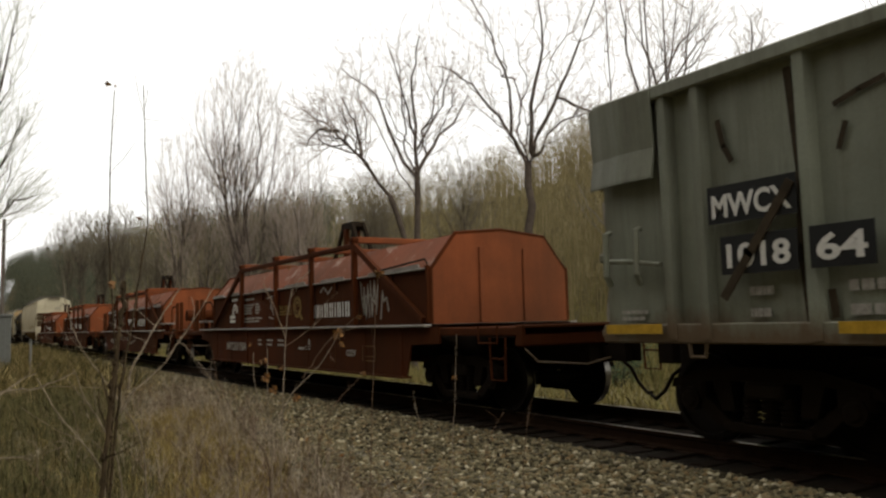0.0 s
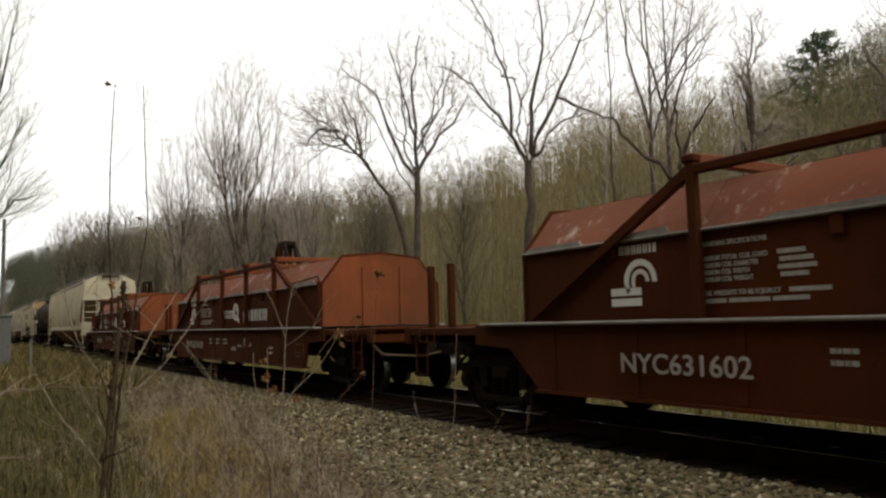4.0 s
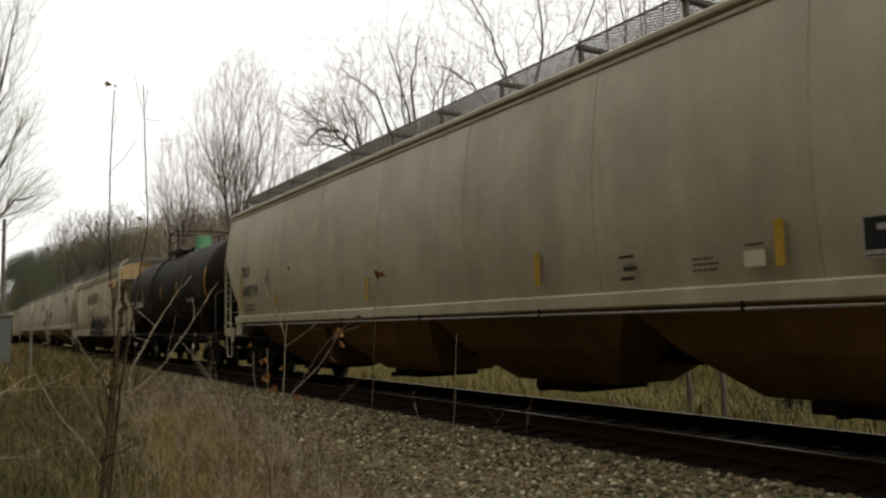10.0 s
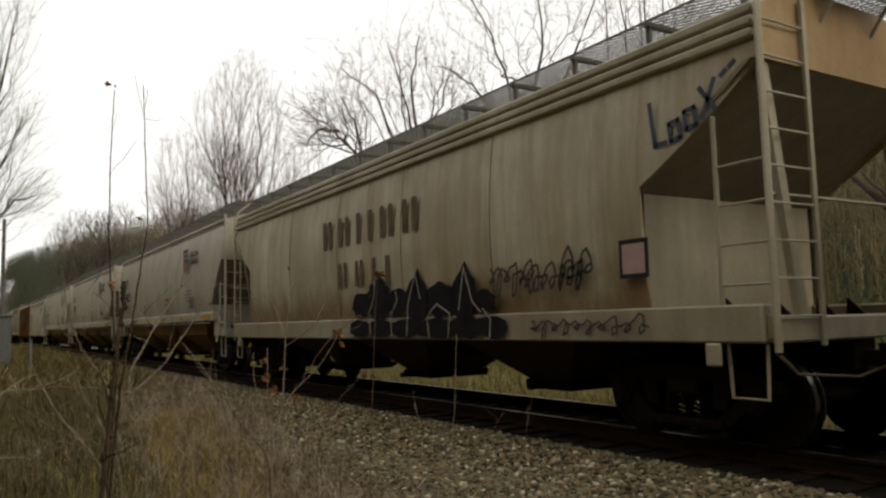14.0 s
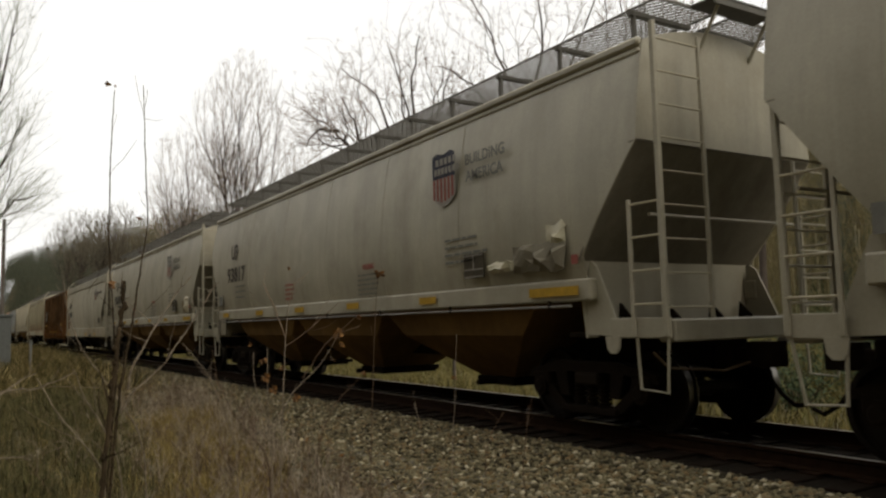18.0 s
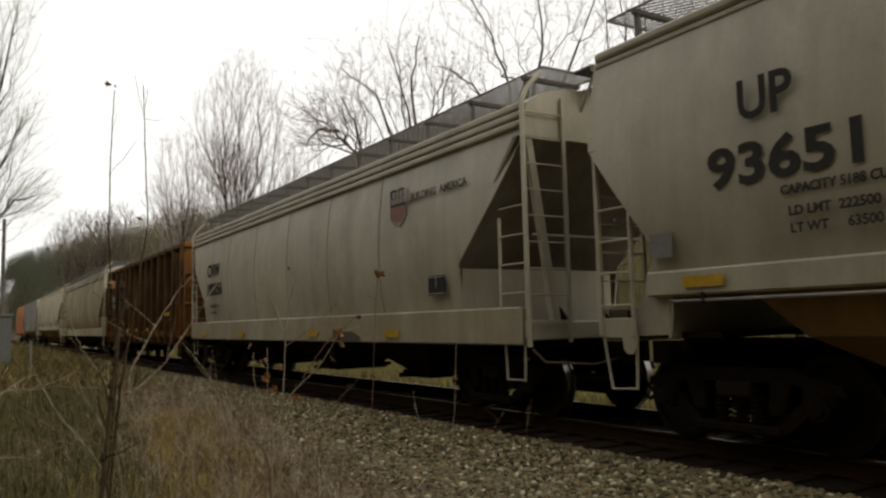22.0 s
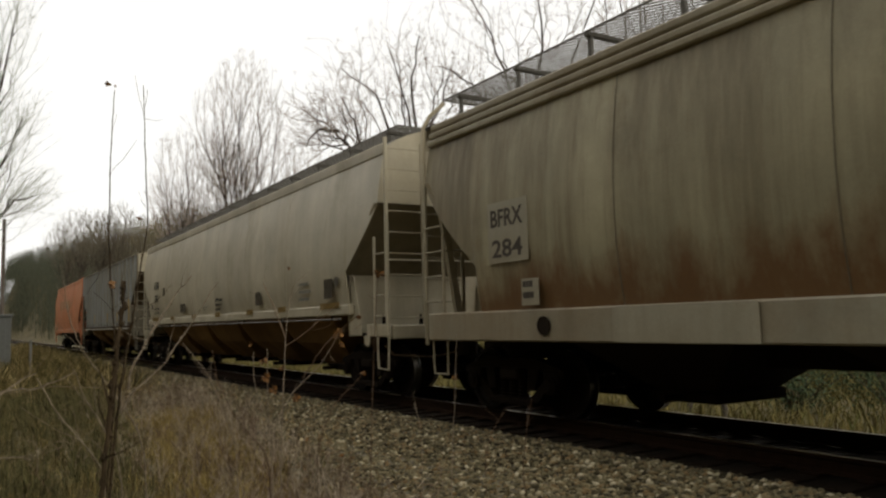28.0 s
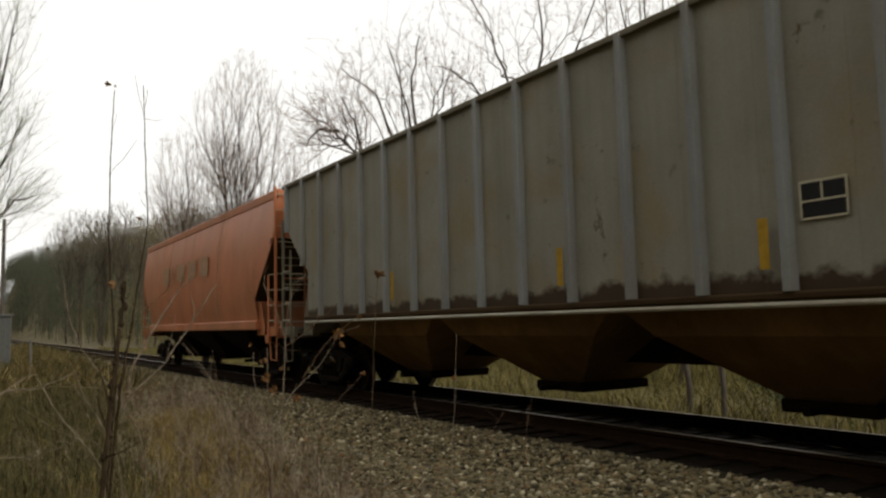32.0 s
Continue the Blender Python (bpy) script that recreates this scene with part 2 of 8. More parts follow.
GRATE = plain("weathered_steel_grating", (0.15, 0.14, 0.12), 0.7, 0.0, vary=0.3, spec=0.3)
WORN = plain("scuffed_bare_steel", (0.30, 0.27, 0.235), 0.6, 0.0, vary=0.5, scale=3.0, spec=0.3)
STAINED_INK = plain("faded_brown_lettering", (0.19, 0.14, 0.082), 0.8, 0.0, vary=0.6, scale=5, bump=0.0, spec=0.1)
STENCIL_TAN = paint("patched_tan_paint", (0.42, 0.385, 0.29), dirty=0.5, rust=0.2, streak=0.6, dirt=(0.24, 0.2, 0.13), spec=0.2)
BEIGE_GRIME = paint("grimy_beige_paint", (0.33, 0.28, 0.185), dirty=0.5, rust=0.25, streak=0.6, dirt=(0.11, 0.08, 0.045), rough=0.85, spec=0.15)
TAN_FRAME = paint("stained_cream_paint", (0.45, 0.405, 0.295), dirty=0.55, rust=0.3, streak=0.7, dirt=(0.22, 0.17, 0.10), vary=0.3, spec=0.2)
SPRAY_BLUE = plain("pale_blue_spray", (0.11, 0.125, 0.16), 0.8, 0.0, vary=0.5, scale=5.0, bump=0.0, spec=0.1)
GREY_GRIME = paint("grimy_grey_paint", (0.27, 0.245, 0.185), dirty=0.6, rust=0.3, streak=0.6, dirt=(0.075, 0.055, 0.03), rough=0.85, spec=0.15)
SEAM = plain("stained_weld", (0.24, 0.21, 0.155), 0.9, 0.0, vary=0.6, scale=2.0, spec=0.1)
WORN_BLACK = plain("worn_black_rail", (0.06, 0.055, 0.05), 0.6, 0.0, vary=0.4, spec=0.3)
PANEL_FADE = plain("worn_round_stencil", (0.20, 0.18, 0.14), 0.8, 0.0, vary=0.7, scale=7.0, bump=0.0, spec=0.1)
PANEL_GREY = plain("faded_stencil_brown", (0.105, 0.088, 0.06), 0.8, 0.0, vary=0.7, scale=6.0, bump=0.0, spec=0.1)
GREY_ROOF = paint("grey_roof_paint", (0.33, 0.325, 0.29), dirty=0.4, rust=0.1)
TAN = stained("rusty_tan_paint", (0.56, 0.50, 0.345), (0.27, 0.175, 0.075), (0.20, 0.115, 0.042), 1.42, 2.2, 0.78)
SOOTY = stained("sooty_tan_paint", (0.42, 0.37, 0.23), (0.125, 0.088, 0.042), (0.15, 0.07, 0.02), 1.46, 2.5, 0.9, None, 0.5, 0.4)
PALE = paint("pale_grey_paint", (0.53, 0.48, 0.355), dirty=0.4, rust=0.08, streak=0.5, dirt=(0.26, 0.21, 0.13), vary=0.2)
SLATE = edge_rust("slate_grey_paint", (0.31, 0.29, 0.235), 1.50, 1.80)
ORANGE = paint("orange_paint", (0.56, 0.175, 0.068), dirt=(0.30, 0.15, 0.075), dirty=0.42, rust=0.12, streak=0.35)
# Light on hood ends and shade on hood sides put into two reds
RED = paint("lit_red_paint", (0.25, 0.066, 0.020), dirty=0.6, rust=0.4, streak=0.6, dirt=(0.085, 0.033, 0.014), rustcol=(0.15, 0.05, 0.018), vary=0.3, spec=0.2, rough=0.75)
RED_SHADED = paint("shaded_red_paint", (0.088, 0.020, 0.0045), dirty=0.7, rust=0.4, streak=0.8, dirt=(0.034, 0.0135, 0.0045), rustcol=(0.12, 0.042, 0.014), vary=0.3, spec=0.07, rough=0.8)
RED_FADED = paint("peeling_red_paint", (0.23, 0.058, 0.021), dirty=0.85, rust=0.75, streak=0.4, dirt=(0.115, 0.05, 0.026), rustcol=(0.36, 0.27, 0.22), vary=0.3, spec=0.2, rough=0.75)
GON_GREY = stained("dull_green_grey_paint", (0.25, 0.265, 0.205), (0.095, 0.085, 0.055), (0.10, 0.06, 0.03), 1.1, 1.5, 0.62, None, 0.85, 0.25)
RUST = stained("rusted_brown_steel", (0.155, 0.083, 0.034), (0.036, 0.017, 0.006), (0.11, 0.042, 0.010), 1.2, 2.8, 0.62, (-7.49, 1.1523), 0.5, 0.06)
RUST_LIGHT = paint("orange_rust_steel", (0.25, 0.112, 0.033), dirty=0.6, rust=0.4, streak=0.8, dirt=(0.085, 0.042, 0.018), rough=0.9, spec=0.15)
BLACK = paint("black_tank_paint", (0.010, 0.0065, 0.0035), dirty=0.4, rust=0.1, dirt=(0.018, 0.011, 0.006), rough=0.65, streak=0.2, spec=0.12)
# Underframe grime, with the deep shade under the cars also in the colour
GRIMY = paint("grimy_shaded_underframe_paint", (0.020, 0.012, 0.006), dirty=0.6, rust=0.4, dirt=(0.012, 0.009, 0.006), rustcol=(0.05, 0.022, 0.008), rough=0.9, spec=0.12)
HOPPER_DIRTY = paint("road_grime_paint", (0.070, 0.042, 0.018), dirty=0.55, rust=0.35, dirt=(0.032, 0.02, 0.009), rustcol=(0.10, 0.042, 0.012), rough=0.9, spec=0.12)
# Truck iron and wheels darkened likewise for the shade under the cars
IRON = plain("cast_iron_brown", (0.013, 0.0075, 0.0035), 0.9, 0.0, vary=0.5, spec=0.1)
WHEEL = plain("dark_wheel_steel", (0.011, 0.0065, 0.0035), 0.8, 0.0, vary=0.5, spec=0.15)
TREAD = plain("polished_wheel_tread", (0.30, 0.285, 0.26), 0.32, 1.0, vary=0.1)
RAIL_SIDE = plain("rusty_rail_side", (0.026, 0.012, 0.005), 0.9, 0.0, vary=0.5, spec=0.1)
RAIL_TOP = plain("polished_rail_head", (0.5, 0.48, 0.45), 0.3, 1.0, vary=0.1, bump=0.03)
# Creosote brown, darkened further for the shade under the train
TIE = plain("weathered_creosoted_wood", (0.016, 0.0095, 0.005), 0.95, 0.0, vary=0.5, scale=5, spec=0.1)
WHITE = plain("white_lettering_paint", (0.72, 0.70, 0.65), 0.6, 0.0, vary=0.2, scale=14, bump=0.0)
WHITE_DULL = plain("faded_white_lettering", (0.42, 0.39, 0.34), 0.7, 0.0, vary=0.5, scale=16, bump=0.0)
INK = plain("black_lettering_paint", (0.02, 0.02, 0.02), 0.6, 0.0, vary=0.2, bump=0.0, spec=0.15)
INK_WORN = plain("worn_black_lettering", (0.042, 0.038, 0.032), 0.7, 0.0, vary=0.4, scale=12, bump=0.0, spec=0.15)
INK_FADED = plain("faded_dark_lettering", (0.10, 0.085, 0.07), 0.7, 0.0, vary=0.4, scale=12, bump=0.0, spec=0.15)
GREYTEXT = plain("faded_grey_lettering", (0.21, 0.205, 0.18), 0.7, 0.0, vary=0.3, bump=0.0, spec=0.15)
PRINT_DIM = plain("grime_dimmed_print", (0.11, 0.10, 0.085), 0.8, 0.0, vary=0.5, scale=14, bump=0.0)
YELLOW = plain("yellow_reflective_sheet", (0.56, 0.33, 0.03), 0.6, 0.0, vary=0.5, scale=9.0, bump=0.0, spec=0.2)
RUST_STREAK = plain("dark_rust_run", (0.075, 0.056, 0.036), 0.9, 0.0, vary=0.7, scale=4.0, spec=0.1)
PRINT_GOLD = plain("grimy_gold_lining", (0.16, 0.085, 0.025), 0.8, 0.0, vary=0.5, bump=0.0)
GOLD = plain("dull_gold_lettering", (0.29, 0.185, 0.05), 0.7, 0.0, vary=0.8, scale=7.0, bump=0.0, spec=0.15)
REDTEXT = plain("faded_red_lettering", (0.32, 0.09, 0.07), 0.7, 0.0, vary=0.3, bump=0.0)
PALE_RED = plain("washed_out_red", (0.36, 0.20, 0.15), 0.7, 0.0, vary=0.3, bump=0.0)
BLUE = plain("faded_navy_paint", (0.024, 0.021, 0.023), 0.9, 0.0, vary=0.6, scale=3.0, bump=0.0, spec=0.06)
DOME = plain("green_dome_paint", (0.13, 0.33, 0.17), 0.55, 0.0, vary=0.3)


def make_ground():
    k = Nodes("dry_grass_ground")
    c = k.ramp(k.noise(0.25, 8), [(0.3, (0.075, 0.066, 0.02)), (0.55, (0.13, 0.10, 0.036)), (0.75, (0.18, 0.13, 0.046))])
    c = k.mix(k.ramp(k.noise(3.0, 8), [(0.35, 0.0), (0.75, 0.8)]), c, (0.06, 0.05, 0.03))
    c = k.mix(0.5, c, k.ramp(k.noise(28, 5), [(0.3, 0.35), (0.7, 1.0)]), 'MULTIPLY')
    return k.set(c, 0.95, 0, k.noise(9, 8), 0.6, 0.08)


def make_ballast():
    k = Nodes("ballast_bed")
    vo = k.n.new("ShaderNodeTexVoronoi")
    vo.inputs["Scale"].default_value = 21
    k.l.new(k.co, vo.inputs["Vector"])
    c = k.ramp(vo.outputs["Color"], [(0.1, (0.045, 0.037, 0.021)), (0.5, (0.11, 0.093, 0.053)), (0.9, (0.19, 0.16, 0.095))])
    c = k.mix(k.ramp(vo.outputs["Distance"], [(0.3, 0.0), (0.75, 0.85)]), c, (0.03, 0.026, 0.016))
    c = k.mix(k.ramp(k.noise(0.7, 6), [(0.45, 0.0), (0.75, 0.5)]), c, (0.10, 0.07, 0.032))
    return k.set(c, 0.9, 0, vo.outputs["Distance"], -0.9, 0.05)


def make_island(name, stops, rough=0.9, grain=20, grain_fac=0.4, spec=0.5):
    k = Nodes(name)
    c = k.ramp(k.island(), stops)
    c = k.mix(grain_fac, c, k.ramp(k.noise(grain, 5), [(0.3, 0.4), (0.7, 1.0)]), 'MULTIPLY')
    return k.set(c, rough, 0, k.noise(grain, 4), 0.3, 0.01, spec)


GROUND = make_ground()
FOREST_FLOOR = plain("leafy_forest_floor", (0.085, 0.068, 0.028), 0.95, 0.0, vary=0.5, scale=0.3, bump=0.3, spec=0.1)
BALLAST = make_ballast()
OILY_SHADE = plain("oily_shaded_ballast", (0.016, 0.011, 0.006), 0.9, 0.0, vary=0.6, scale=12, bump=0.8, spec=0.1)
STONE = make_island("crushed_stone", [(0.0, (0.030, 0.024, 0.013)), (0.3, (0.098, 0.082, 0.045)), (0.6, (0.185, 0.158, 0.092)), (0.8, (0.165, 0.108, 0.05)), (0.92, (0.26, 0.225, 0.14)), (1.0, (0.50, 0.44, 0.31))], 0.9, 30, spec=0.15)


def make_straw():
    """Dry grass: blade by blade straw or brown, in olive and bleached clumps."""
    k = Nodes("dry_grass_blades")
    c = k.ramp(k.island(), [(0.0, (0.024, 0.018, 0.006)), (0.4, (0.058, 0.042, 0.015)), (0.72, (0.14, 0.10, 0.038)), (0.9, (0.36, 0.27, 0.125)), (1.0, (0.62, 0.51, 0.27))])
    c = k.mix(k.ramp(k.noise(0.8, 4), [(0.42, 0.0), (0.62, 0.75)]), c, (0.048, 0.05, 0.00984))
    c = k.mix(k.ramp(k.noise(1.7, 3), [(0.56, 0.0), (0.72, 0.45)]), c, (0.20, 0.15, 0.05))
    return k.set(c, 0.95, spec=0.15)


STRAW = make_straw()
PALE_STRAW = make_island("bleached_straw", [(0.0, (0.13, 0.09, 0.028)), (0.5, (0.25, 0.18, 0.06)), (1.0, (0.44, 0.34, 0.132))], 0.95, 8, 0.2, spec=0.15)
DARK_GRASS = make_island("dark_olive_weeds", [(0.0, (0.034, 0.033, 0.012)), (0.6, (0.080, 0.073, 0.026)), (1.0, (0.18, 0.145, 0.065))], 0.95, 8, 0.2, spec=0.15)
STEM = make_island("woody_weed_stems", [(0.0, (0.06, 0.034, 0.022)), (0.5, (0.13, 0.084, 0.052)), (1.0, (0.27, 0.195, 0.135))], 0.85, 40, spec=0.15)
OG_FADED = plain("faded_cream_lettering", (0.50, 0.30, 0.17), 0.7, 0.0, vary=0.4, scale=5, spec=0.3)
FADED_BLUE = plain("faded_dark_blue_paint", (0.055, 0.058, 0.085), 0.7, 0.0, vary=0.5, scale=4, spec=0.3)
SAPLING = plain("dark_olive_bark", (0.088, 0.062, 0.036), 0.95, 0.0, vary=0.8, scale=18, bump=0.4, spec=0.08)
STALK = plain("dry_brown_stalk", (0.33, 0.265, 0.195), 0.9, 0.0, vary=0.7, scale=25, bump=0.3, spec=0.12)
PALESTEM = make_island("pale_dry_stems", [(0.0, (0.22, 0.175, 0.125)), (1.0, (0.48, 0.40, 0.31))], 0.85, 40, spec=0.15)
LEAF = make_island("dead_brown_leaves", [(0.0, (0.09, 0.045, 0.014)), (0.6, (0.17, 0.08, 0.022)), (1.0, (0.30, 0.14, 0.035))], 0.85, 30)
LITTER = make_island("dry_leaf_litter", [(0.0, (0.03, 0.02, 0.009)), (0.35, (0.10, 0.058, 0.02)), (0.65, (0.21, 0.125, 0.045)), (0.85, (0.34, 0.25, 0.11)), (1.0, (0.58, 0.48, 0.29))], 0.85, 30)
BARK = plain("grey_brown_bark", (0.105, 0.083, 0.067), 0.95, 0.0, vary=0.5, scale=3.0, bump=0.5, spec=0.1)
BARK_PALE = plain("pale_bark", (0.24, 0.215, 0.18), 0.95, 0.0, vary=0.5, scale=3.0, bump=0.4)
TWIG = make_island("bare_twigs", [(0.0, (0.21, 0.165, 0.135)), (1.0, (0.37, 0.305, 0.26))], 0.95, 6, 0.2)
TWIG_FAR = make_island("far_olive_twigs", [(0.0, (0.085, 0.072, 0.046)), (1.0, (0.16, 0.135, 0.09))], 0.95, 6, 0.2)
# Greenish twigs, with the sky's bloom around them put into the pale colour
BUDS = make_island("bloom_pale_budding_twigs", [(0.0, (0.40, 0.43, 0.37)), (1.0, (0.62, 0.65, 0.58))], 0.95, 6, 0.2)
WOODS = make_island("bare_wood_far", [(0.0, (0.115, 0.092, 0.036)), (0.6, (0.20, 0.16, 0.068)), (0.95, (0.26, 0.21, 0.105)), (1.0, (0.36, 0.31, 0.20))], 0.95, 2, 0.3)
BRUSH = make_island("brushwood", [(0.0, (0.10, 0.088, 0.022)), (0.4, (0.16, 0.133, 0.038)), (0.8, (0.215, 0.168, 0.055)), (1.0, (0.11, 0.12, 0.028))], 0.95, 2, 0.3)
MOSSY = make_island("mossy_far_wood", [(0.0, (0.042, 0.050, 0.028)), (0.7, (0.072, 0.080, 0.048)), (1.0, (0.11, 0.108, 0.07))], 0.95, 2, 0.3)
MOSS_GREEN = make_island("mossy_green_brush", [(0.0, (0.055, 0.068, 0.026)), (0.6, (0.095, 0.115, 0.045)), (1.0, (0.14, 0.15, 0.07))], 0.95, 2, 0.3)
EVERGREEN = make_island("pine_needles", [(0.0, (0.03, 0.055, 0.022)), (1.0, (0.085, 0.125, 0.055))], 0.9, 6, 0.3)
POLE = plain("weathered_pole_wood", (0.13, 0.11, 0.09), 0.9, 0.0, vary=0.4)
CONCRETE = plain("pale_painted_metal", (0.15, 0.155, 0.145), 0.8, 0.0, vary=0.35)


# ---------------------------------------------------------------- ground and track
def smooth_step(a, b, x):
    u = np.clip((x - a) / (b - a), 0, 1)
    return u * u * (3 - 2 * u)


# Azimuths under zero: unseen steep bank, added to dim light on the cars
AZ = [-180, -170, -150, -90, -48, -30, -12, -5, 0, 2.9, 5.2, 11.6, 20.2, 28.5, 34.9, 41.3, 46.3, 53.3, 58.7, 62.7, 90, 130, 168, 180]
EL = [3, 12, 48, 48, 34, 14, 12, 12, 3.6, 3.8, 4.4, 6.0, 7.2, 8.2, 9.0, 10.6, 12.0, 11.8, 12.0, 13.4, 16, 16, 4, 3]
RIDGE = [260, 110, 28, 28, 40, 90, 130, 190, 430, 430, 380, 260, 220, 185, 160, 140, 125, 110, 100, 95, 85, 100, 200, 260]


def ground_height(x, y):
    """The lie of the land: a flat strip along the track, a wooded hill beyond it and an unseen bank added behind the
    camera.
    """
    x, y = np.asarray(x, float), np.asarray(y, float)
    az = np.degrees(np.arctan2(y - EYE[1], -(x - EYE[0])))
    r = np.hypot(x - EYE[0], y - EYE[1])
    top = np.interp(az, AZ, RIDGE)
    high = np.tan(np.radians(np.interp(az, AZ, EL))) * top
    start = np.where(y > 0, 0.28, 0.5) * top
    high = high * smooth_step(4.8, 11.0, np.abs(y))
    z = -0.55 + high * smooth_step(start, top * 1.02, r) - high * 0.5 * smooth_step(top * 1.05, top * 2.2, r)
    return z + 0.10 * np.sin(x * 0.31) * np.sin(y * 0.27 + 1) * smooth_step(4, 14, np.abs(y))


def ground():
    radii = np.concatenate([np.linspace(0.0, 40, 50), 40 * 1.085 ** np.arange(1, 58)])
    n = 240
    ang = np.linspace(0, 2 * np.pi, n, endpoint=False)
    rr, aa = np.meshgrid(radii[1:], ang, indexing='ij')
    x, y = EYE[0] + rr * np.cos(aa), EYE[1] + rr * np.sin(aa)
    z = ground_height(x, y)
    v = np.concatenate([[[EYE[0], EYE[1], float(ground_height(*EYE[:2]))]], np.stack([x.ravel(), y.ravel(), z.ravel()], 1)])
    tris = []
    m = len(radii) - 1
    for k in range(n):
        tris.append((0, 1 + k, 1 + (k + 1) % n))
    i, k = np.meshgrid(np.arange(m - 1), np.arange(n), indexing='ij')
    a, b = 1 + i * n + k, 1 + i * n + (k + 1) % n
    t = np.concatenate([np.stack([a, a + n, b + n], -1).reshape(-1, 3), np.stack([a, b + n, b], -1).reshape(-1, 3)])
    me = mesh_from_arrays("ground", v, np.concatenate([np.array(tris), t]))
    me.materials.append(GROUND)
    me.materials.append(FOREST_FLOOR)
    for p in me.polygons:
        c = p.center
        if c.z > 0.4 and c.y > 9:
            p.material_index = 1
    me.polygons.foreach_set("use_smooth", [True] * len(me.polygons))
    return tagged(new("ground", me), "dry grassy ground rising to a wooded hill", "ground", "", "structure")


ground()


def bed_height(y):
    """Cross-section of the ballast bed."""
    return np.interp(y, [-5.2, -3.6, -1.75, -1.4, 1.4, 1.9, 3.2, 4.0], [-0.62, -0.40, -0.22, -0.20, -0.20, -0.24, -0.50, -0.66])


ys = [-5.2, -4.4, -3.6, -2.7, -1.75, -1.4, -0.75, 0, 0.75, 1.4, 1.9, 2.5, 3.2, 4.0]
xs = [-420 + 8 * i for i in range(91)]
bed = Sheet().grid([[(x, y + (0.12 * math.sin(x * 0.7 + y) if abs(y) > 2 else 0), float(bed_height(y)) + (0.02 * math.sin(x * 1.3 + y * 2) if abs(y) > 1.9 else 0)) for y in ys] for x in xs])
bed_ob = thing("ballast_bed", bed, BALLAST, "bed of grey crushed stone, oil and shade painted dark between the rails", "ballast", "", "structure", 60)
bed_ob.data.materials.append(OILY_SHADE)
# The train's shade between the rails goes into the bed colour, with oil
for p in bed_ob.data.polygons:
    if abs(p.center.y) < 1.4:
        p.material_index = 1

track = tagged(new("railway_track"), "single railway track of steel rails on wooden ties", "track", "", "structure")
prof = [(-0.07, -0.172), (0.07, -0.172), (0.07, -0.158), (0.012, -0.14), (0.012, -0.045), (0.036, -0.035), (0.036, -0.006), (0.028, 0.0), (-0.028, 0.0), (-0.036, -0.006), (-0.036, -0.035), (-0.012, -0.045), (-0.012, -0.14), (-0.07, -0.158)]
for y in (-0.752, 0.752):
    me = Sheet().prism([(y + p[0], p[1]) for p in prof], 0, -420, 300).mesh("rail")
    me.materials.append(RAIL_SIDE)
    me.materials.append(RAIL_TOP)
    for p in me.polygons:
        if p.normal.z > 0.9 and p.center.z > -0.01:
            p.material_index = 1
    part("rail", me, None, track)
tie_mesh = Sheet().box(-0.115, 0.115, -1.3, 1.3, -0.33, -0.175, 0.012).mesh("tie")
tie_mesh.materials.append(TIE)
rest = Sheet()
for i in range(-840, 600):
    x = i * 0.5
    if -100 <= x < 40:
        t = part("tie", tie_mesh, None, track)
        t.location = (x + random.uniform(-0.03, 0.03), random.uniform(-0.05, 0.05), random.uniform(-0.012, 0.006))
        t.rotation_euler = (0, 0, random.uniform(-0.02, 0.02))
    else:
        rest.box(x - 0.115, x + 0.115, -1.3, 1.3, -0.33, -0.175)
tagged(part("far_ties", rest, TIE, track), kind="stuff")
plates = Sheet()
for i in range(-120, 20):
    for y in (-0.752, 0.752):
        plates.box(i * 0.5 - 0.09, i * 0.5 + 0.09, y - 0.18, y + 0.18, -0.178, -0.166)
tagged(part("tie_plates", plates, RAIL_SIDE, track), kind="stuff")


# ---------------------------------------------------------------- trees
def bend(p, d, length, n, rng, wig, lift=0.0):
    """A wandering path of n steps."""
    p, d = np.array(p, float), np.array(d, float)
    out = [p.copy()]
    for _ in range(n):
        d = d + rng.normal(0, wig, 3) + np.array([0, 0, lift])
        d /= np.linalg.norm(d)
        p = p + d * length / n
        out.append(p.copy())
    return np.array(out)


def tube_arrays(path, r0, r1, n):
    """Points and triangles of a thin tapering tube."""
    path = np.asarray(path)
    m = len(path)
    d = np.gradient(path, axis=0)
    d /= np.linalg.norm(d, axis=1)[:, None] + 1e-9
    ref = np.where(np.abs(d[:, 2:3]) > 0.9, np.array([[1.0, 0, 0]]), np.array([[0, 0, 1.0]]))
    a = np.cross(d, ref)
    a /= np.linalg.norm(a, axis=1)[:, None] + 1e-9
    b = np.cross(d, a)
    r = np.linspace(r0, r1, m)[:, None, None]
    ang = np.arange(n) * 2 * np.pi / n
    v = path[:, None, :] + r * (a[:, None, :] * np.cos(ang)[None, :, None] + b[:, None, :] * np.sin(ang)[None, :, None])
    i, k = np.meshgrid(np.arange(m - 1), np.arange(n), indexing='ij')
    p, q = i * n + k, i * n + (k + 1) % n
    t = np.concatenate([np.stack([p, q, q + n], -1).reshape(-1, 3), np.stack([p, q + n, p + n], -1).reshape(-1, 3)])
    return v.reshape(-1, 3), t


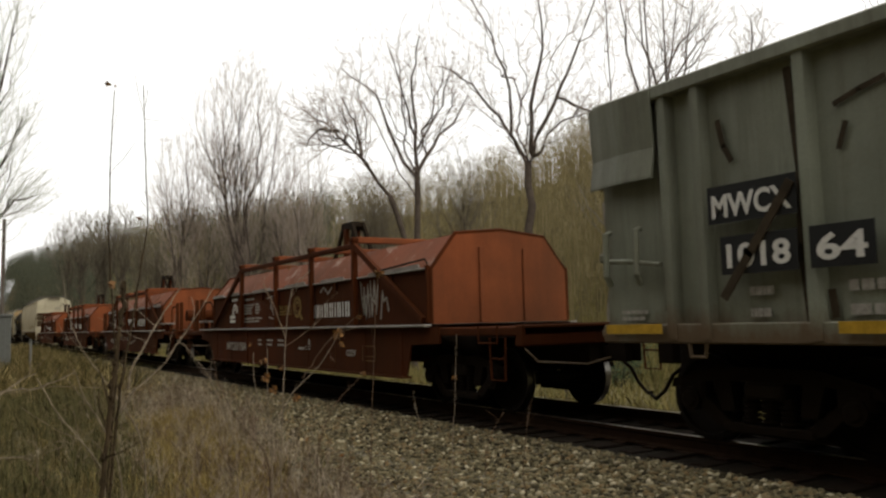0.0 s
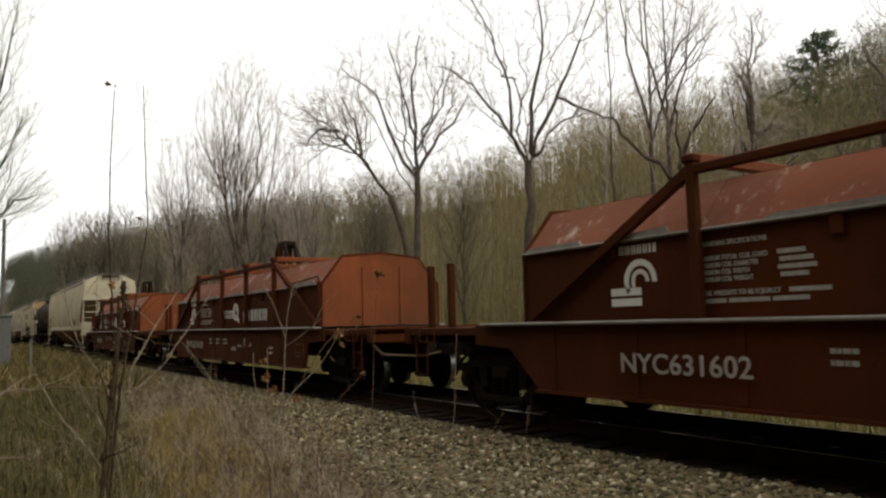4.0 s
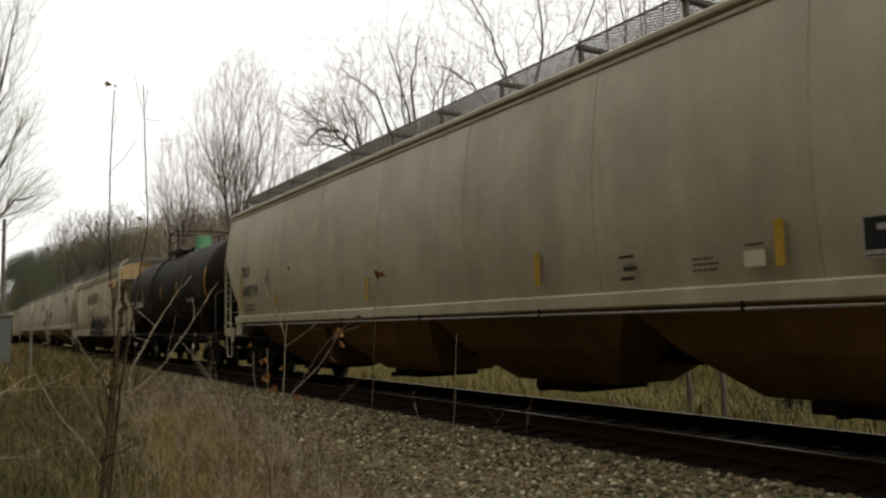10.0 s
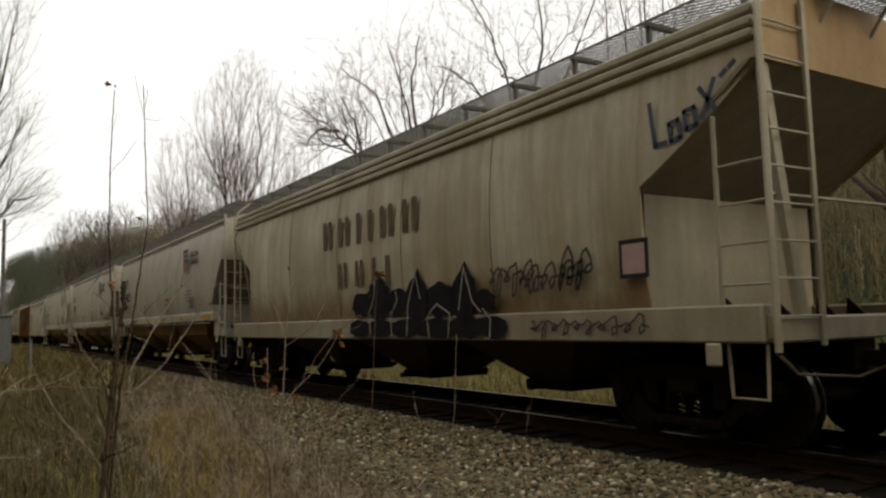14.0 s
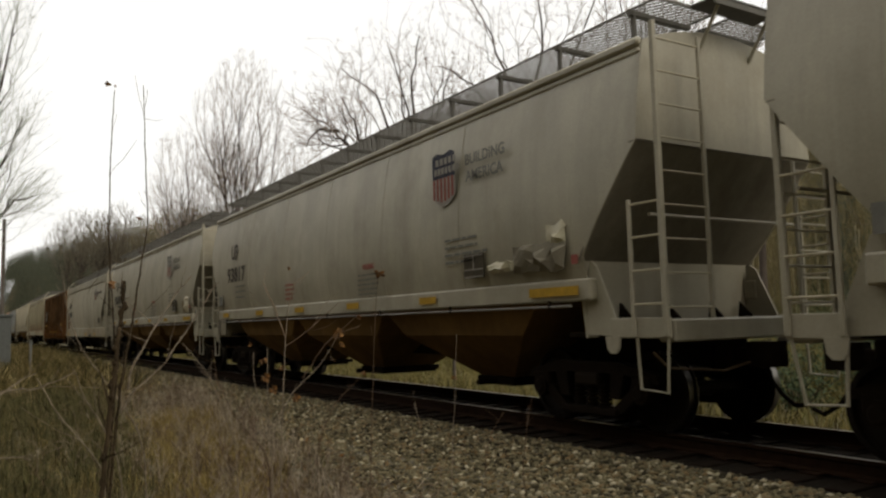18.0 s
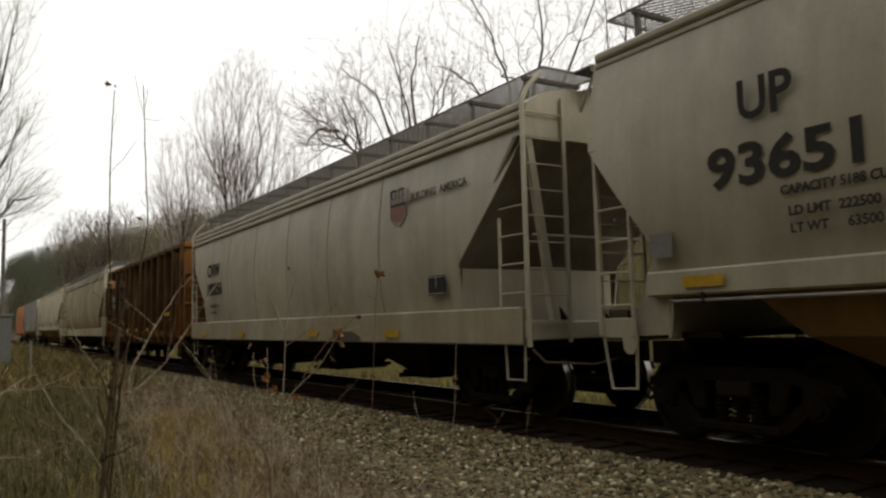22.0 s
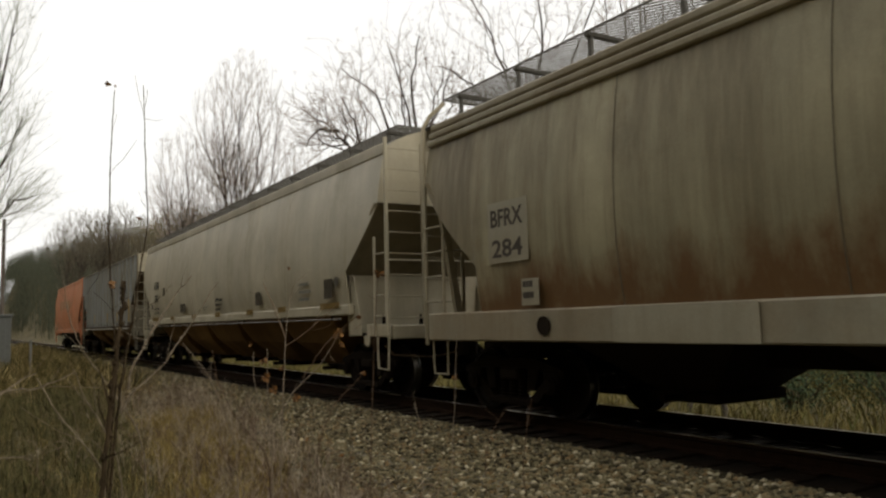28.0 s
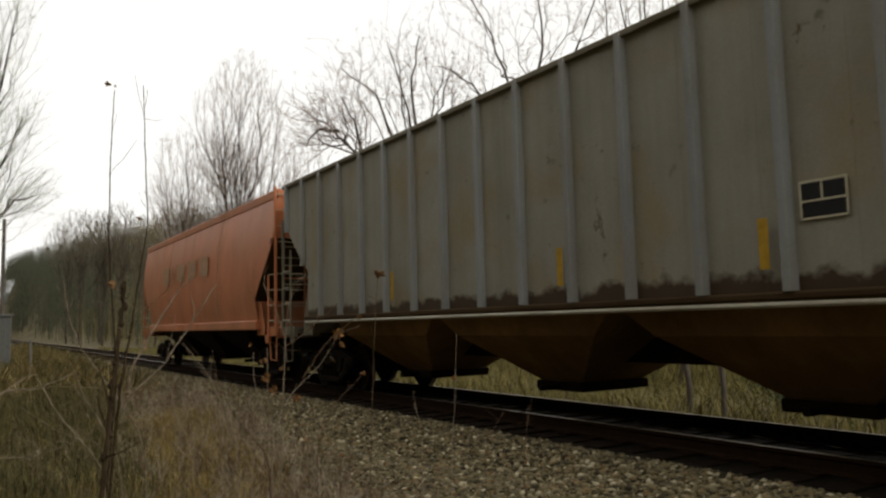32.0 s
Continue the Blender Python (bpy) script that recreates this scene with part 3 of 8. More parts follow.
def spike(p, q, r, rng):
    """A fine twig: a slim three-sided spike."""
    d = q - p
    a = np.cross(d, rng.normal(0, 1, 3))
    a *= r / (np.linalg.norm(a) + 1e-9)
    b = np.cross(d, a)
    b *= r / (np.linalg.norm(b) + 1e-9)
    return np.array([p + a, p - a * 0.5 + b * 0.87, p - a * 0.5 - b * 0.87, q]), np.array([[0, 1, 3], [1, 2, 3], [2, 0, 3]])


class Soup:
    def __init__(self):
        self.v, self.t, self.n = [], [], 0

    def add(self, v, t):
        self.v.append(v)
        self.t.append(t + self.n)
        self.n += len(v)

    def arrays(self):
        return np.concatenate(self.v), np.concatenate(self.t)

    def mesh(self, name):
        return mesh_from_arrays(name, *self.arrays())


def grow(path, r0, r1, level, wood, twigs, rng, kids, ratio, last, lift=0.12, spread=0.8, start=0.25, thin=0.006):
    """A limb with its side branches, down to the twigs."""
    if level >= last:
        twigs.add(*spike(path[0], path[-1], r0, rng))
        return
    sides = (7, 5, 3, 3, 3)[min(level, 4)]
    v, t = tube_arrays(path, r0, r1, sides)
    (wood if level <= 1 else twigs).add(v, t)
    seg = np.linalg.norm(np.diff(path, axis=0), axis=1)
    total = seg.sum()
    cum = np.concatenate([[0], np.cumsum(seg)]) / total
    n = kids[min(level, len(kids) - 1)]
    for i in range(n):
        u = start + (1 - start) * (i + rng.uniform(0.1, 0.9)) / n
        p = np.array([np.interp(u, cum, path[:, k]) for k in range(3)])
        j = min(np.searchsorted(cum, u), len(path) - 1)
        d = path[j] - path[j - 1]
        d /= np.linalg.norm(d) + 1e-9
        side = rng.normal(0, 1, 3)
        side -= d * side.dot(d)
        side /= np.linalg.norm(side) + 1e-9
        d2 = d + side * rng.uniform(0.6, 1.2) * spread + np.array([0, 0, 0.12])
        d2 /= np.linalg.norm(d2)
        length = total * ratio * rng.uniform(0.55, 1.1) * (1.15 - 0.6 * u)
        r = max(thin, (r0 + (r1 - r0) * u) * 0.55)
        grow(bend(p, d2, length, 4 if level < 2 else 3, rng, 0.16, lift * 0.4), r, max(thin * 0.7, r * 0.35), level + 1, wood, twigs, rng, kids, ratio, last, lift, spread, 0.2, thin)


def fill_crown(nodes, parent, points, rng, direct, up):
    """Join each point of a crown to the branch that reaches it best. Returns nodes and parents."""
    n0 = len(nodes)
    n = n0 + len(points)
    pos = np.zeros((n, 3))
    far = np.zeros(n)
    pos[:n0] = nodes
    way = np.zeros((n, 3))
    way[0] = (0, 0, 1)
    par = list(parent)
    for i in range(1, n0):
        d = pos[i] - pos[par[i]]
        far[i] = far[par[i]] + np.linalg.norm(d)
        way[i] = d / (np.linalg.norm(d) + 1e-6)
    root = pos[0]
    order = np.argsort(np.linalg.norm(points - root, axis=1) + rng.normal(0, 0.15, len(points)))
    for c, k in enumerate(order):
        m = n0 + c
        p = points[k]
        d = p - pos[:m]
        step = np.linalg.norm(d, axis=1) + 1e-6
        turn = 1.0 - np.einsum("ij,ij->i", d, way[:m]) / step
        cost = step * (1.0 + 0.9 * np.maximum(0.0, turn - 0.15)) + direct * far[:m] + up * np.maximum(0.0, 0.25 * step - d[:, 2])
        j = int(np.argmin(cost))
        pos[m], far[m], way[m] = p, far[j] + step[j], 0.6 * d[j] / step[j] + 0.4 * way[j]
        par.append(j)
    return pos, np.array(par)


def eased(pos, par, n0):
    """Take the kinks out of the branches that join the crown."""
    kids = np.bincount(par[n0:], minlength=len(pos))
    free = np.arange(len(pos)) >= n0
    free &= kids > 0
    for _ in range(2):
        total = np.zeros_like(pos)
        np.add.at(total, par[n0:], pos[n0:])
        m = free
        pos[m] = 0.45 * pos[m] + 0.3 * pos[par[m]] + 0.25 * total[m] / kids[m][:, None]
    return pos


def branch_mesh(pos, par, n0, wood, twigs, rng, tip, power, thick, twig_len, per_tip, cap, droop=0.0, spread=0.42):
    """Draw the joined crown: each length as thick as all that it carries."""
    n = len(pos)
    load = np.ones(n)
    kids = np.zeros(n, int)
    for i in range(n - 1, n0 - 1, -1):
        load[par[i]] += load[i]
        kids[par[i]] += 1
    r = np.minimum(tip * load ** power, cap)
    for i in range(n0, n):
        a, b = pos[par[i]], pos[i]
        ra = min(r[par[i]] if par[i] >= n0 else r[i] * 1.25, r[i] * 1.5)
        L = np.linalg.norm(b - a)
        if L < 1e-4:
            continue
        path = np.array([a, (a + b) / 2 + rng.normal(0, L * 0.04, 3), b])
        if r[i] > thick:
            wood.add(*tube_arrays(path, ra, r[i], 4))
        else:
            twigs.add(*tube_arrays(path if L > 0.5 else path[[0, 2]], ra, r[i], 3))
        d0 = (b - a) / L
        for _ in range(per_tip if kids[i] == 0 else max(1, per_tip // 2)):
            d = d0 + rng.normal(0, spread, 3) + [0, 0, 0.15 - droop]
            d *= twig_len * rng.uniform(0.4, 1.1) / np.linalg.norm(d)
            q = b + (a - b) * rng.uniform(0, 0.7) * (kids[i] > 0)
            s = np.cross(d, rng.normal(0, 1, 3))
            s *= tip * 0.6 / (np.linalg.norm(s) + 1e-9)
            e = q + d * 0.5 + rng.normal(0, twig_len * 0.05, 3)
            w = s * 0.7
            twigs.add(np.array([q - s, q + s, e + w, e - w, q + d]), np.array([[0, 1, 2], [0, 2, 3], [3, 2, 4]]))


def make_tree(name, label, place, trunk, limbs, radius, seed, points=900, reach=0.9, egg=None, tip=0.009, power=0.42, direct=0.35, up=0.6, twig_len=0.7, per_tip=3, bark=None, twig=None, droop=0.0, category="tree", back=1.0, spread=0.42):
    """A bare tree. trunk and limbs: paths of (across, up) in metres, seen square from the track side; they get depth of their own.
    egg: (across, low, high, half width, height of the widest part) of a rounded crown to be filled with branches."""
    rng = np.random.default_rng(seed)
    wood, twigs = Soup(), Soup()
    out = np.array([place[0] - EYE[0], place[1] - EYE[1], 0.0])
    out /= np.linalg.norm(out)
    right = np.array([out[1], -out[0], 0.0])
    base = np.array([place[0], place[1], float(ground_height(place[0], place[1])) - 0.1])

    def world_path(pts, depth):
        return np.array([base + right * u + out * depth * k / max(1, len(pts) - 1) + np.array([0, 0, z]) for k, (u, z) in enumerate(pts)])

    def fine(path, n=3):
        t = np.linspace(0, len(path) - 1, (len(path) - 1) * n + 1)
        q = np.stack([np.interp(t, np.arange(len(path)), path[:, k]) for k in range(3)], 1)
        q[1:-1] += rng.normal(0, 0.05, (len(q) - 2, 3))
        return q

    tp = fine(world_path(trunk, 0.0))
    wood.add(*tube_arrays(tp, radius, radius * 0.75, 9))
    first = len(tp) // 2
    nodes = [q for q in tp[first:]]
    par = [0] + list(range(len(nodes) - 1))
    cloud = []
    for i, l in enumerate(limbs):
        lp = fine(world_path(l, rng.uniform(-1, 1) * back * 2.0 * len(l) / 4))
        r = radius * (0.55 if i < 3 else 0.36)
        wood.add(*tube_arrays(lp, r, 0.02, 7))
        j = int(np.argmin([np.linalg.norm(lp[0] - q) for q in nodes]))
        for k, q in enumerate(lp):
            par.append(j if k == 0 else len(nodes) - 1)
            nodes.append(q)
        w = np.linspace(0.12, 1.0, len(lp)) ** 0.8
        pick = rng.choice(len(lp), int(points / max(1, len(limbs))), p=w / w.sum())
        c = lp[pick] + rng.normal(0, 1, (len(pick), 3)) * (reach * (0.55 + 0.45 * pick / len(lp)))[:, None] + [0, 0, reach * 0.35]
        cloud.append(c)
    if egg:
        cu, low, high, half, wide = egg
        n = points
        z = low + (high - low) * rng.random(n * 3)
        k = np.where(z > wide, np.sqrt(np.clip(1 - ((z - wide) / (high - wide)) ** 2, 0, 1)), 0.25 + 0.75 * np.clip((z - low) / (wide - low), 0, 1) ** 0.8)
        ang = rng.uniform(0, 2 * np.pi, n * 3)
        bumpy = 1 + 0.16 * np.sin(3 * ang + seed) * np.sin(z * 0.9 + seed) + rng.normal(0, 0.06, n * 3)
        rad = np.sqrt(rng.random(n * 3)) * half * k * bumpy
        ok = rng.random(n * 3) < k ** 2 + 0.05
        c = base + right * (cu + rad * np.cos(ang))[:, None] + out * (rad * np.sin(ang))[:, None] + np.stack([z * 0, z * 0, z], 1)
        cloud.append(c[ok][:n])
    cloud = np.concatenate(cloud)
    pos, par2 = fill_crown(np.array(nodes), par, cloud, rng, direct, up)
    if egg:
        pos = eased(pos, par2, len(nodes))
    branch_mesh(pos, par2, len(nodes), wood, twigs, rng, tip, power, tip * 3.0, twig_len, per_tip, radius * 0.5, droop, spread)
    root = tagged(new(name), label, category)
    root.location = tuple(base)
    for nm, soup, mat in (("trunk", wood, bark or BARK), ("crown", twigs, twig or TWIG)):
        if soup.v:
            me = soup.mesh(nm)
            me.transform(Matrix.Translation(-Vector(base)))
            part(nm, me, mat, root)
    return root


make_tree("tree", "tall bare tree with a forked trunk beyond the track", (-25.23, 11.99), [(0, 0), (0.27, 5.7), (0.29, 8.44)],
          [[(0.29, 8.32), (-0.04, 9.01), (-0.93, 10.8), (-2.07, 12.46), (-3.45, 13.54)], [(0.29, 8.32), (0.8, 9.49), (1.64, 11.26), (2.51, 12.91), (3.3, 14.94)],
           [(0.42, 8.79), (0.54, 10.71), (1.01, 13.13), (0.93, 16.11)], [(-0.37, 9.67), (-0.42, 11.75), (-1.06, 14.01), (-1.98, 15.82)], [(1.57, 11.14), (2.6, 10.72), (3.06, 10.57)]], 0.20, 3, 1050, 0.72, tip=0.0048, twig_len=0.36, per_tip=10, direct=0.18, up=0.12, spread=0.85)
make_tree("tree", "bare tree with wide spreading limbs beyond the track", (-29.5, 9.21), [(0, 0), (0.1, 4.84), (0.19, 8.64)],
          [[(0.18, 8.13), (0.18, 10.69), (0.08, 12.78), (0.43, 14.74)], [(0.18, 8.38), (-0.75, 9.63), (-1.59, 12.15), (-3.09, 13.29)], [(0.24, 8.64), (0.9, 9.91), (1.95, 11.18), (2.67, 12.48)],
           [(0.17, 10.18), (-0.32, 12.0), (-0.92, 14.1)], [(0.21, 9.66), (1.32, 11.71), (1.88, 13.54)]], 0.17, 4, 1000, 0.7, tip=0.0048, twig_len=0.34, per_tip=10, direct=0.18, up=0.08, spread=0.85)
make_tree("tree", "leaning bare tree beside the track", (-26.06, 7.17), [(0, 0), (-0.13, 4.49), (-0.85, 6.95)],
          [[(-0.85, 6.95), (-1.93, 8.54), (-3.34, 10.14), (-4.33, 10.79)], [(-1.93, 8.54), (-2.24, 10.13), (-2.78, 11.28)], [(-2.8, 9.57), (-3.68, 9.69), (-4.12, 9.02)]], 0.14, 5, 850, 0.7, tip=0.0048, twig_len=0.34, per_tip=10, direct=0.18, up=0.08, spread=0.85)
make_tree("tree", "crooked dark tree with an arching limb beyond the track", (-14.54, 8.83), [(0, 0), (0.11, 3.05), (0.16, 5.38)],
          [[(0.18, 5.22), (0.29, 6.48), (0.16, 7.77)], [(0.25, 6.01), (0.48, 6.78), (0.88, 7.29), (1.28, 7.88)], [(0.19, 5.69), (-0.52, 6.39), (-1.11, 6.93), (-1.47, 7.62), (-2.17, 7.94)],
           [(0.19, 3.97), (0.73, 4.56), (1.27, 5.14), (1.73, 5.65)], [(0.19, 3.82), (1.61, 4.81), (3.08, 5.92)]], 0.13, 6, 170, 0.5, tip=0.005, twig_len=0.4, per_tip=2)
for k, (x, y, h, w, n) in enumerate(((-57.27, 10.22, 23.2, 4.1, 2300), (-60.4, 6.3, 17.8, 2.4, 1000), (-50.97, 12.97, 15.5, 2.4, 650), (-56.0, 13.5, 15.5, 2.8, 650), (-63.0, 9.0, 15.5, 2.6, 650))):
    make_tree("tree", "tall many-stemmed bare tree with a dense twiggy crown", (x, y), [(0, 0), (0.05, h * 0.1), (0, h * 0.2)], [[(0, h * 0.15), (0.1, h * 0.4), (0.3, h * 0.62)], [(0, h * 0.18), (-w * 0.3, h * 0.5), (-w * 0.4, h * 0.66)]],
              0.24 if k == 0 else 0.17, 20 + k, n, 0.8, (0, h * 0.22, h, w, h * 0.62), 0.0062, 0.41, 0.6, 1.3, 0.55, 9)
for k, (x, y, h) in enumerate(((-27.09, 21.74, 20.5), (-26.46, 22.31, 21.0), (-27.09, 18.96, 18.5))):
    limbs = [[(0, h * 0.45), (0.1, h * 0.7), (0.05, h)], [(0.0, h * 0.5), (1.0, h * 0.68), (1.7, h * 0.88)], [(0.0, h * 0.55), (-0.9, h * 0.75), (-1.2, h * 0.95)], [(0, h * 0.62), (1.6, h * 0.74), (2.8, h * 0.8)]][:(4 if k < 2 else 1)]
    make_tree("tree", "tall slender bare tree on the slope", (x, y), [(0, 0), (0.1, h * 0.3), (0.0, h * 0.5)], limbs, 0.15 if k < 2 else 0.09, 40 + k, 520 if k < 2 else 160, 0.8, tip=0.006, twig_len=0.45, per_tip=6)
make_tree("tree", "dead trunk hung with drooping vines", (-16.35, 15.05), [(0, 0), (0.1, 5.5), (0.0, 9.5)], [[(0.0, 9.3), (0.12, 10.8), (0.2, 12.6)], [(0.0, 9.4), (-0.3, 10.2), (-0.5, 9.6)], [(0.05, 8.0), (0.6, 8.6), (1.1, 8.4)], [(0.0, 7.5), (-0.5, 8.0), (-0.7, 7.0)]], 0.13, 50, 620, 0.42, tip=0.006, twig_len=0.8, droop=1.6, per_tip=5)
make_tree("tree", "dark bare tree with a curled dead limb", (-9.3, 10.02), [(0, 0), (0.1, 3.5), (0.0, 6.0)], [[(0.0, 5.8), (0.1, 7.0), (-0.05, 7.9), (-0.35, 8.6)], [(0.1, 5.0), (0.8, 6.4), (1.6, 7.6)], [(0, 4.2), (-0.8, 5.2), (-1.2, 6.2)], [(0.1, 4.6), (1.4, 5.4), (2.4, 6.6)], [(0, 5.5), (0.5, 7), (0.7, 8.5)]], 0.16, 51, 500, 0.6, twig=TWIG_FAR, tip=0.005, twig_len=0.35, direct=0.2, up=0.2, spread=0.7)
make_tree("tree", "bare tree with greenish budding twigs beside the track", (-38.0, -8.1), [(0, 0), (0.0, 3.0), (0.0, 5.0)],
          [[(0, 4.5), (0.8, 8.5), (1.5, 12.5), (2.0, 15.5)], [(0, 4.0), (1.2, 6.3), (2.2, 7.7), (3.0, 8.0)], [(0, 5), (1.4, 8.5), (2.4, 11.2)], [(0, 4), (-1.5, 7), (-2.5, 11)]], 0.2, 52, 2000, 0.6, (-0.9, 4.5, 16.5, 2.6, 10.5), 0.005, 0.40, 0.4, 0.8, 0.6, 6, twig=BUDS)
for k, (x, y, h, w) in enumerate(((-119.2, 6.3, 19.3, 4.0), (-98.7, 8.3, 17.2, 2.6), (-107, 12, 14, 3.2), (-128, 5.5, 18.5, 3.6), (-80, 8.5, 12, 2.6), (-70, 13, 12, 2.8), (-45, 15, 12, 2.8), (-42, 20, 14, 3.0), (-48, 17, 13, 3.0), (-53, 19, 14, 3.2), (-66, 15, 14, 3.2), (-103, 7.0, 16.4, 3.0), (-110, 7.6, 17.6, 3.2))):
    make_tree("tree", "bare round-headed tree at the foot of the hill", (x, y), [(0, 0), (0, h * 0.12), (0, h * 0.25)], [[(0, h * 0.2), (0.1, h * 0.5), (0.2, h * 0.7)]], 0.13, 60 + k, 600, 0.6, (0, h * (0.5 if x < -95 else 0.2), h, w, h * (0.76 if x < -95 else 0.6)), 0.013 if x < -65 else 0.008, 0.38, 0.45, 1.0, 0.9, 4, twig=TWIG_FAR)

make_tree("tree", "pale-barked slender tree among the woods", (-33.6, 24.6), [(0, 0), (0.25, 4.5), (0.0, 8.0)], [[(0.0, 7.6), (0.25, 10.0), (0.1, 12.5)], [(0.15, 5.2), (1.6, 5.9), (2.8, 6.2)], [(0.2, 4.2), (1.5, 4.4), (2.2, 5.1)], [(0.1, 6.6), (-0.9, 7.8), (-1.4, 9.2)]], 0.12, 55, 160, 0.6, tip=0.007, twig_len=0.4, bark=BARK_PALE, twig=BARK_PALE, up=0.2)


def pine(name, place, h, seed):
    rng = np.random.default_rng(seed)
    base = np.array([place[0], place[1], float(ground_height(*place)) - 0.1])
    wood, needles = Soup(), Soup()
    wood.add(*tube_arrays(np.array([base, base + [0, 0, h * 0.5], base + [0, 0, h]]), 0.22, 0.03, 7))
    for i in range(46):
        u = 0.3 + 0.7 * i / 45
        a = i * 2.4 + rng.uniform(-0.3, 0.3)
        L = (1.12 - u) * h * 0.60 * rng.uniform(0.55, 1.1) + 0.35
        p = bend(base + [0, 0, h * u], [math.cos(a), math.sin(a), 0.25], L, 4, rng, 0.08)
        wood.add(*tube_arrays(p, 0.04, 0.012, 4))
        for j in range(90):
            q = p[0] + (p[-1] - p[0]) * rng.uniform(0.2, 1.05) + rng.normal(0, 0.16, 3)
            d = rng.normal(0, 1, 3) + np.array([math.cos(a), math.sin(a), 0.5])
            d *= rng.uniform(0.2, 0.45) / np.linalg.norm(d)
            s = np.cross(d, rng.normal(0, 1, 3))
            s *= 0.08 / (np.linalg.norm(s) + 1e-9)
            needles.add(np.array([q - s, q + s, q + d]), np.array([[0, 1, 2]]))
    root = tagged(new(name), "dark green pine on the hill", "pine tree")
    root.location = tuple(base)
    for nm, soup, mat in (("trunk", wood, BARK), ("crown", needles, EVERGREEN)):
        me = soup.mesh(nm)
        me.transform(Matrix.Translation(-Vector(base)))
        part(nm, me, mat, root)


pine("pine", (-39.0, 56.4), 11.6, 5)


# woods on the hill: many slim bare trees and brushwood
def woods(name, label, total, az0, az1, bias, seed, mat=None):
    rng = np.random.default_rng(seed)
    protos = []
    for k in range(9):
        w = Soup()
        far = k >= 5
        n = 32 if far else 54
        z = 0.22 + 0.78 * rng.random(n)
        half = 0.20 * np.sqrt(np.clip(1 - ((z - 0.6) / 0.42) ** 2, 0.05, 1))
        ang, rad = rng.uniform(0, 2 * np.pi, n), np.sqrt(rng.random(n)) * half
        cloud = np.stack([rad * np.cos(ang), rad * np.sin(ang), z], 1)
        pos, par = fill_crown(np.array([[0, 0, -0.03], [0, 0, 0.2], [0.01, 0, 0.4]]), [0, 0, 1], cloud, rng, 0.5, 1.0)
        w.add(*tube_arrays(np.array([[0, 0, -0.03], [0.005, 0, 0.2], [0.01, 0, 0.5]]), 0.011, 0.006, 4))
        for i in range(3, len(pos)):
            a, b = pos[par[i]], pos[i]
            d = b - a
            s = np.cross(d, rng.normal(0, 1, 3))
            s *= (0.0028 if far else 0.0022) / (np.linalg.norm(s) + 1e-9)
            w.add(np.array([a - s, a + s, b]), np.array([[0, 1, 2]]))
            for _ in range(3):
                e = d / np.linalg.norm(d) + rng.normal(0, 0.6, 3) + [0, 0, 0.3]
                e *= rng.uniform(0.05, 0.10) / np.linalg.norm(e)
                s = np.cross(e, rng.normal(0, 1, 3))
                s *= (0.0024 if far else 0.0015) / (np.linalg.norm(s) + 1e-9)
                w.add(np.array([b - s, b + s, b + e]), np.array([[0, 1, 2]]))
        protos.append(w.arrays())
    vs, ts, n = [], [], 0
    count = 0
    while count < total:
        az = az0 + (az1 - az0) * rng.random() ** bias
        top = np.interp(az, AZ, RIDGE)
        u = rng.uniform(0, 1) ** 0.75
        r = top * (0.30 + 0.78 * u)
        a = math.radians(az)
        x, y = EYE[0] - r * math.cos(a), EYE[1] + r * math.sin(a)
        if abs(y) < 5.2 + 1.5 * rng.random() or (0 < y < 13 and r < 60) or x < -520 or (mat is None and az < 9 and r > 120):
            continue
        h = rng.uniform(6, 11) * (0.8 if u < 0.2 else 1.0)
        v, t = protos[rng.integers(5, 9) if r > 120 else rng.integers(0, 5)]
        c, s = math.cos(az * 7), math.sin(az * 7)
        q = np.stack([v[:, 0] * c - v[:, 1] * s, v[:, 0] * s + v[:, 1] * c, v[:, 2]], 1) * [h * 0.9, h * 0.9, h]
        vs.append(q + [x, y, float(ground_height(x, y))])
        ts.append(t + n)
        n += len(v)
        count += 1
    me = mesh_from_arrays(name, np.concatenate(vs), np.concatenate(ts))
    me.materials.append(mat or WOODS)
    return tagged(new(name, me), label, "woods", "", "stuff")


woods("woods", "bare brown woods covering the hillside", 3700, 0.5, 105, 1.35, 77)
# Unseen woods on the added bank, there to block sky light
woods("woods", "added unseen bare woods on a bank that cuts the sky light", 480, -165, -4, 1.0, 78)
woods("woods", "mossy green-grey woods on the steep slope", 900, 56, 104, 0.8, 82, MOSSY)
woods("woods", "dense dark woods far along the valley", 1300, 0.8, 24, 1.2, 79, MOSSY)
woods("woods", "dark woods closing the far end of the track", 450, 1.2, 3.8, 1.0, 81, MOSSY)
woods("woods", "dark woods where the track leaves the valley", 850, 1.4, 8, 1.0, 80, MOSSY)


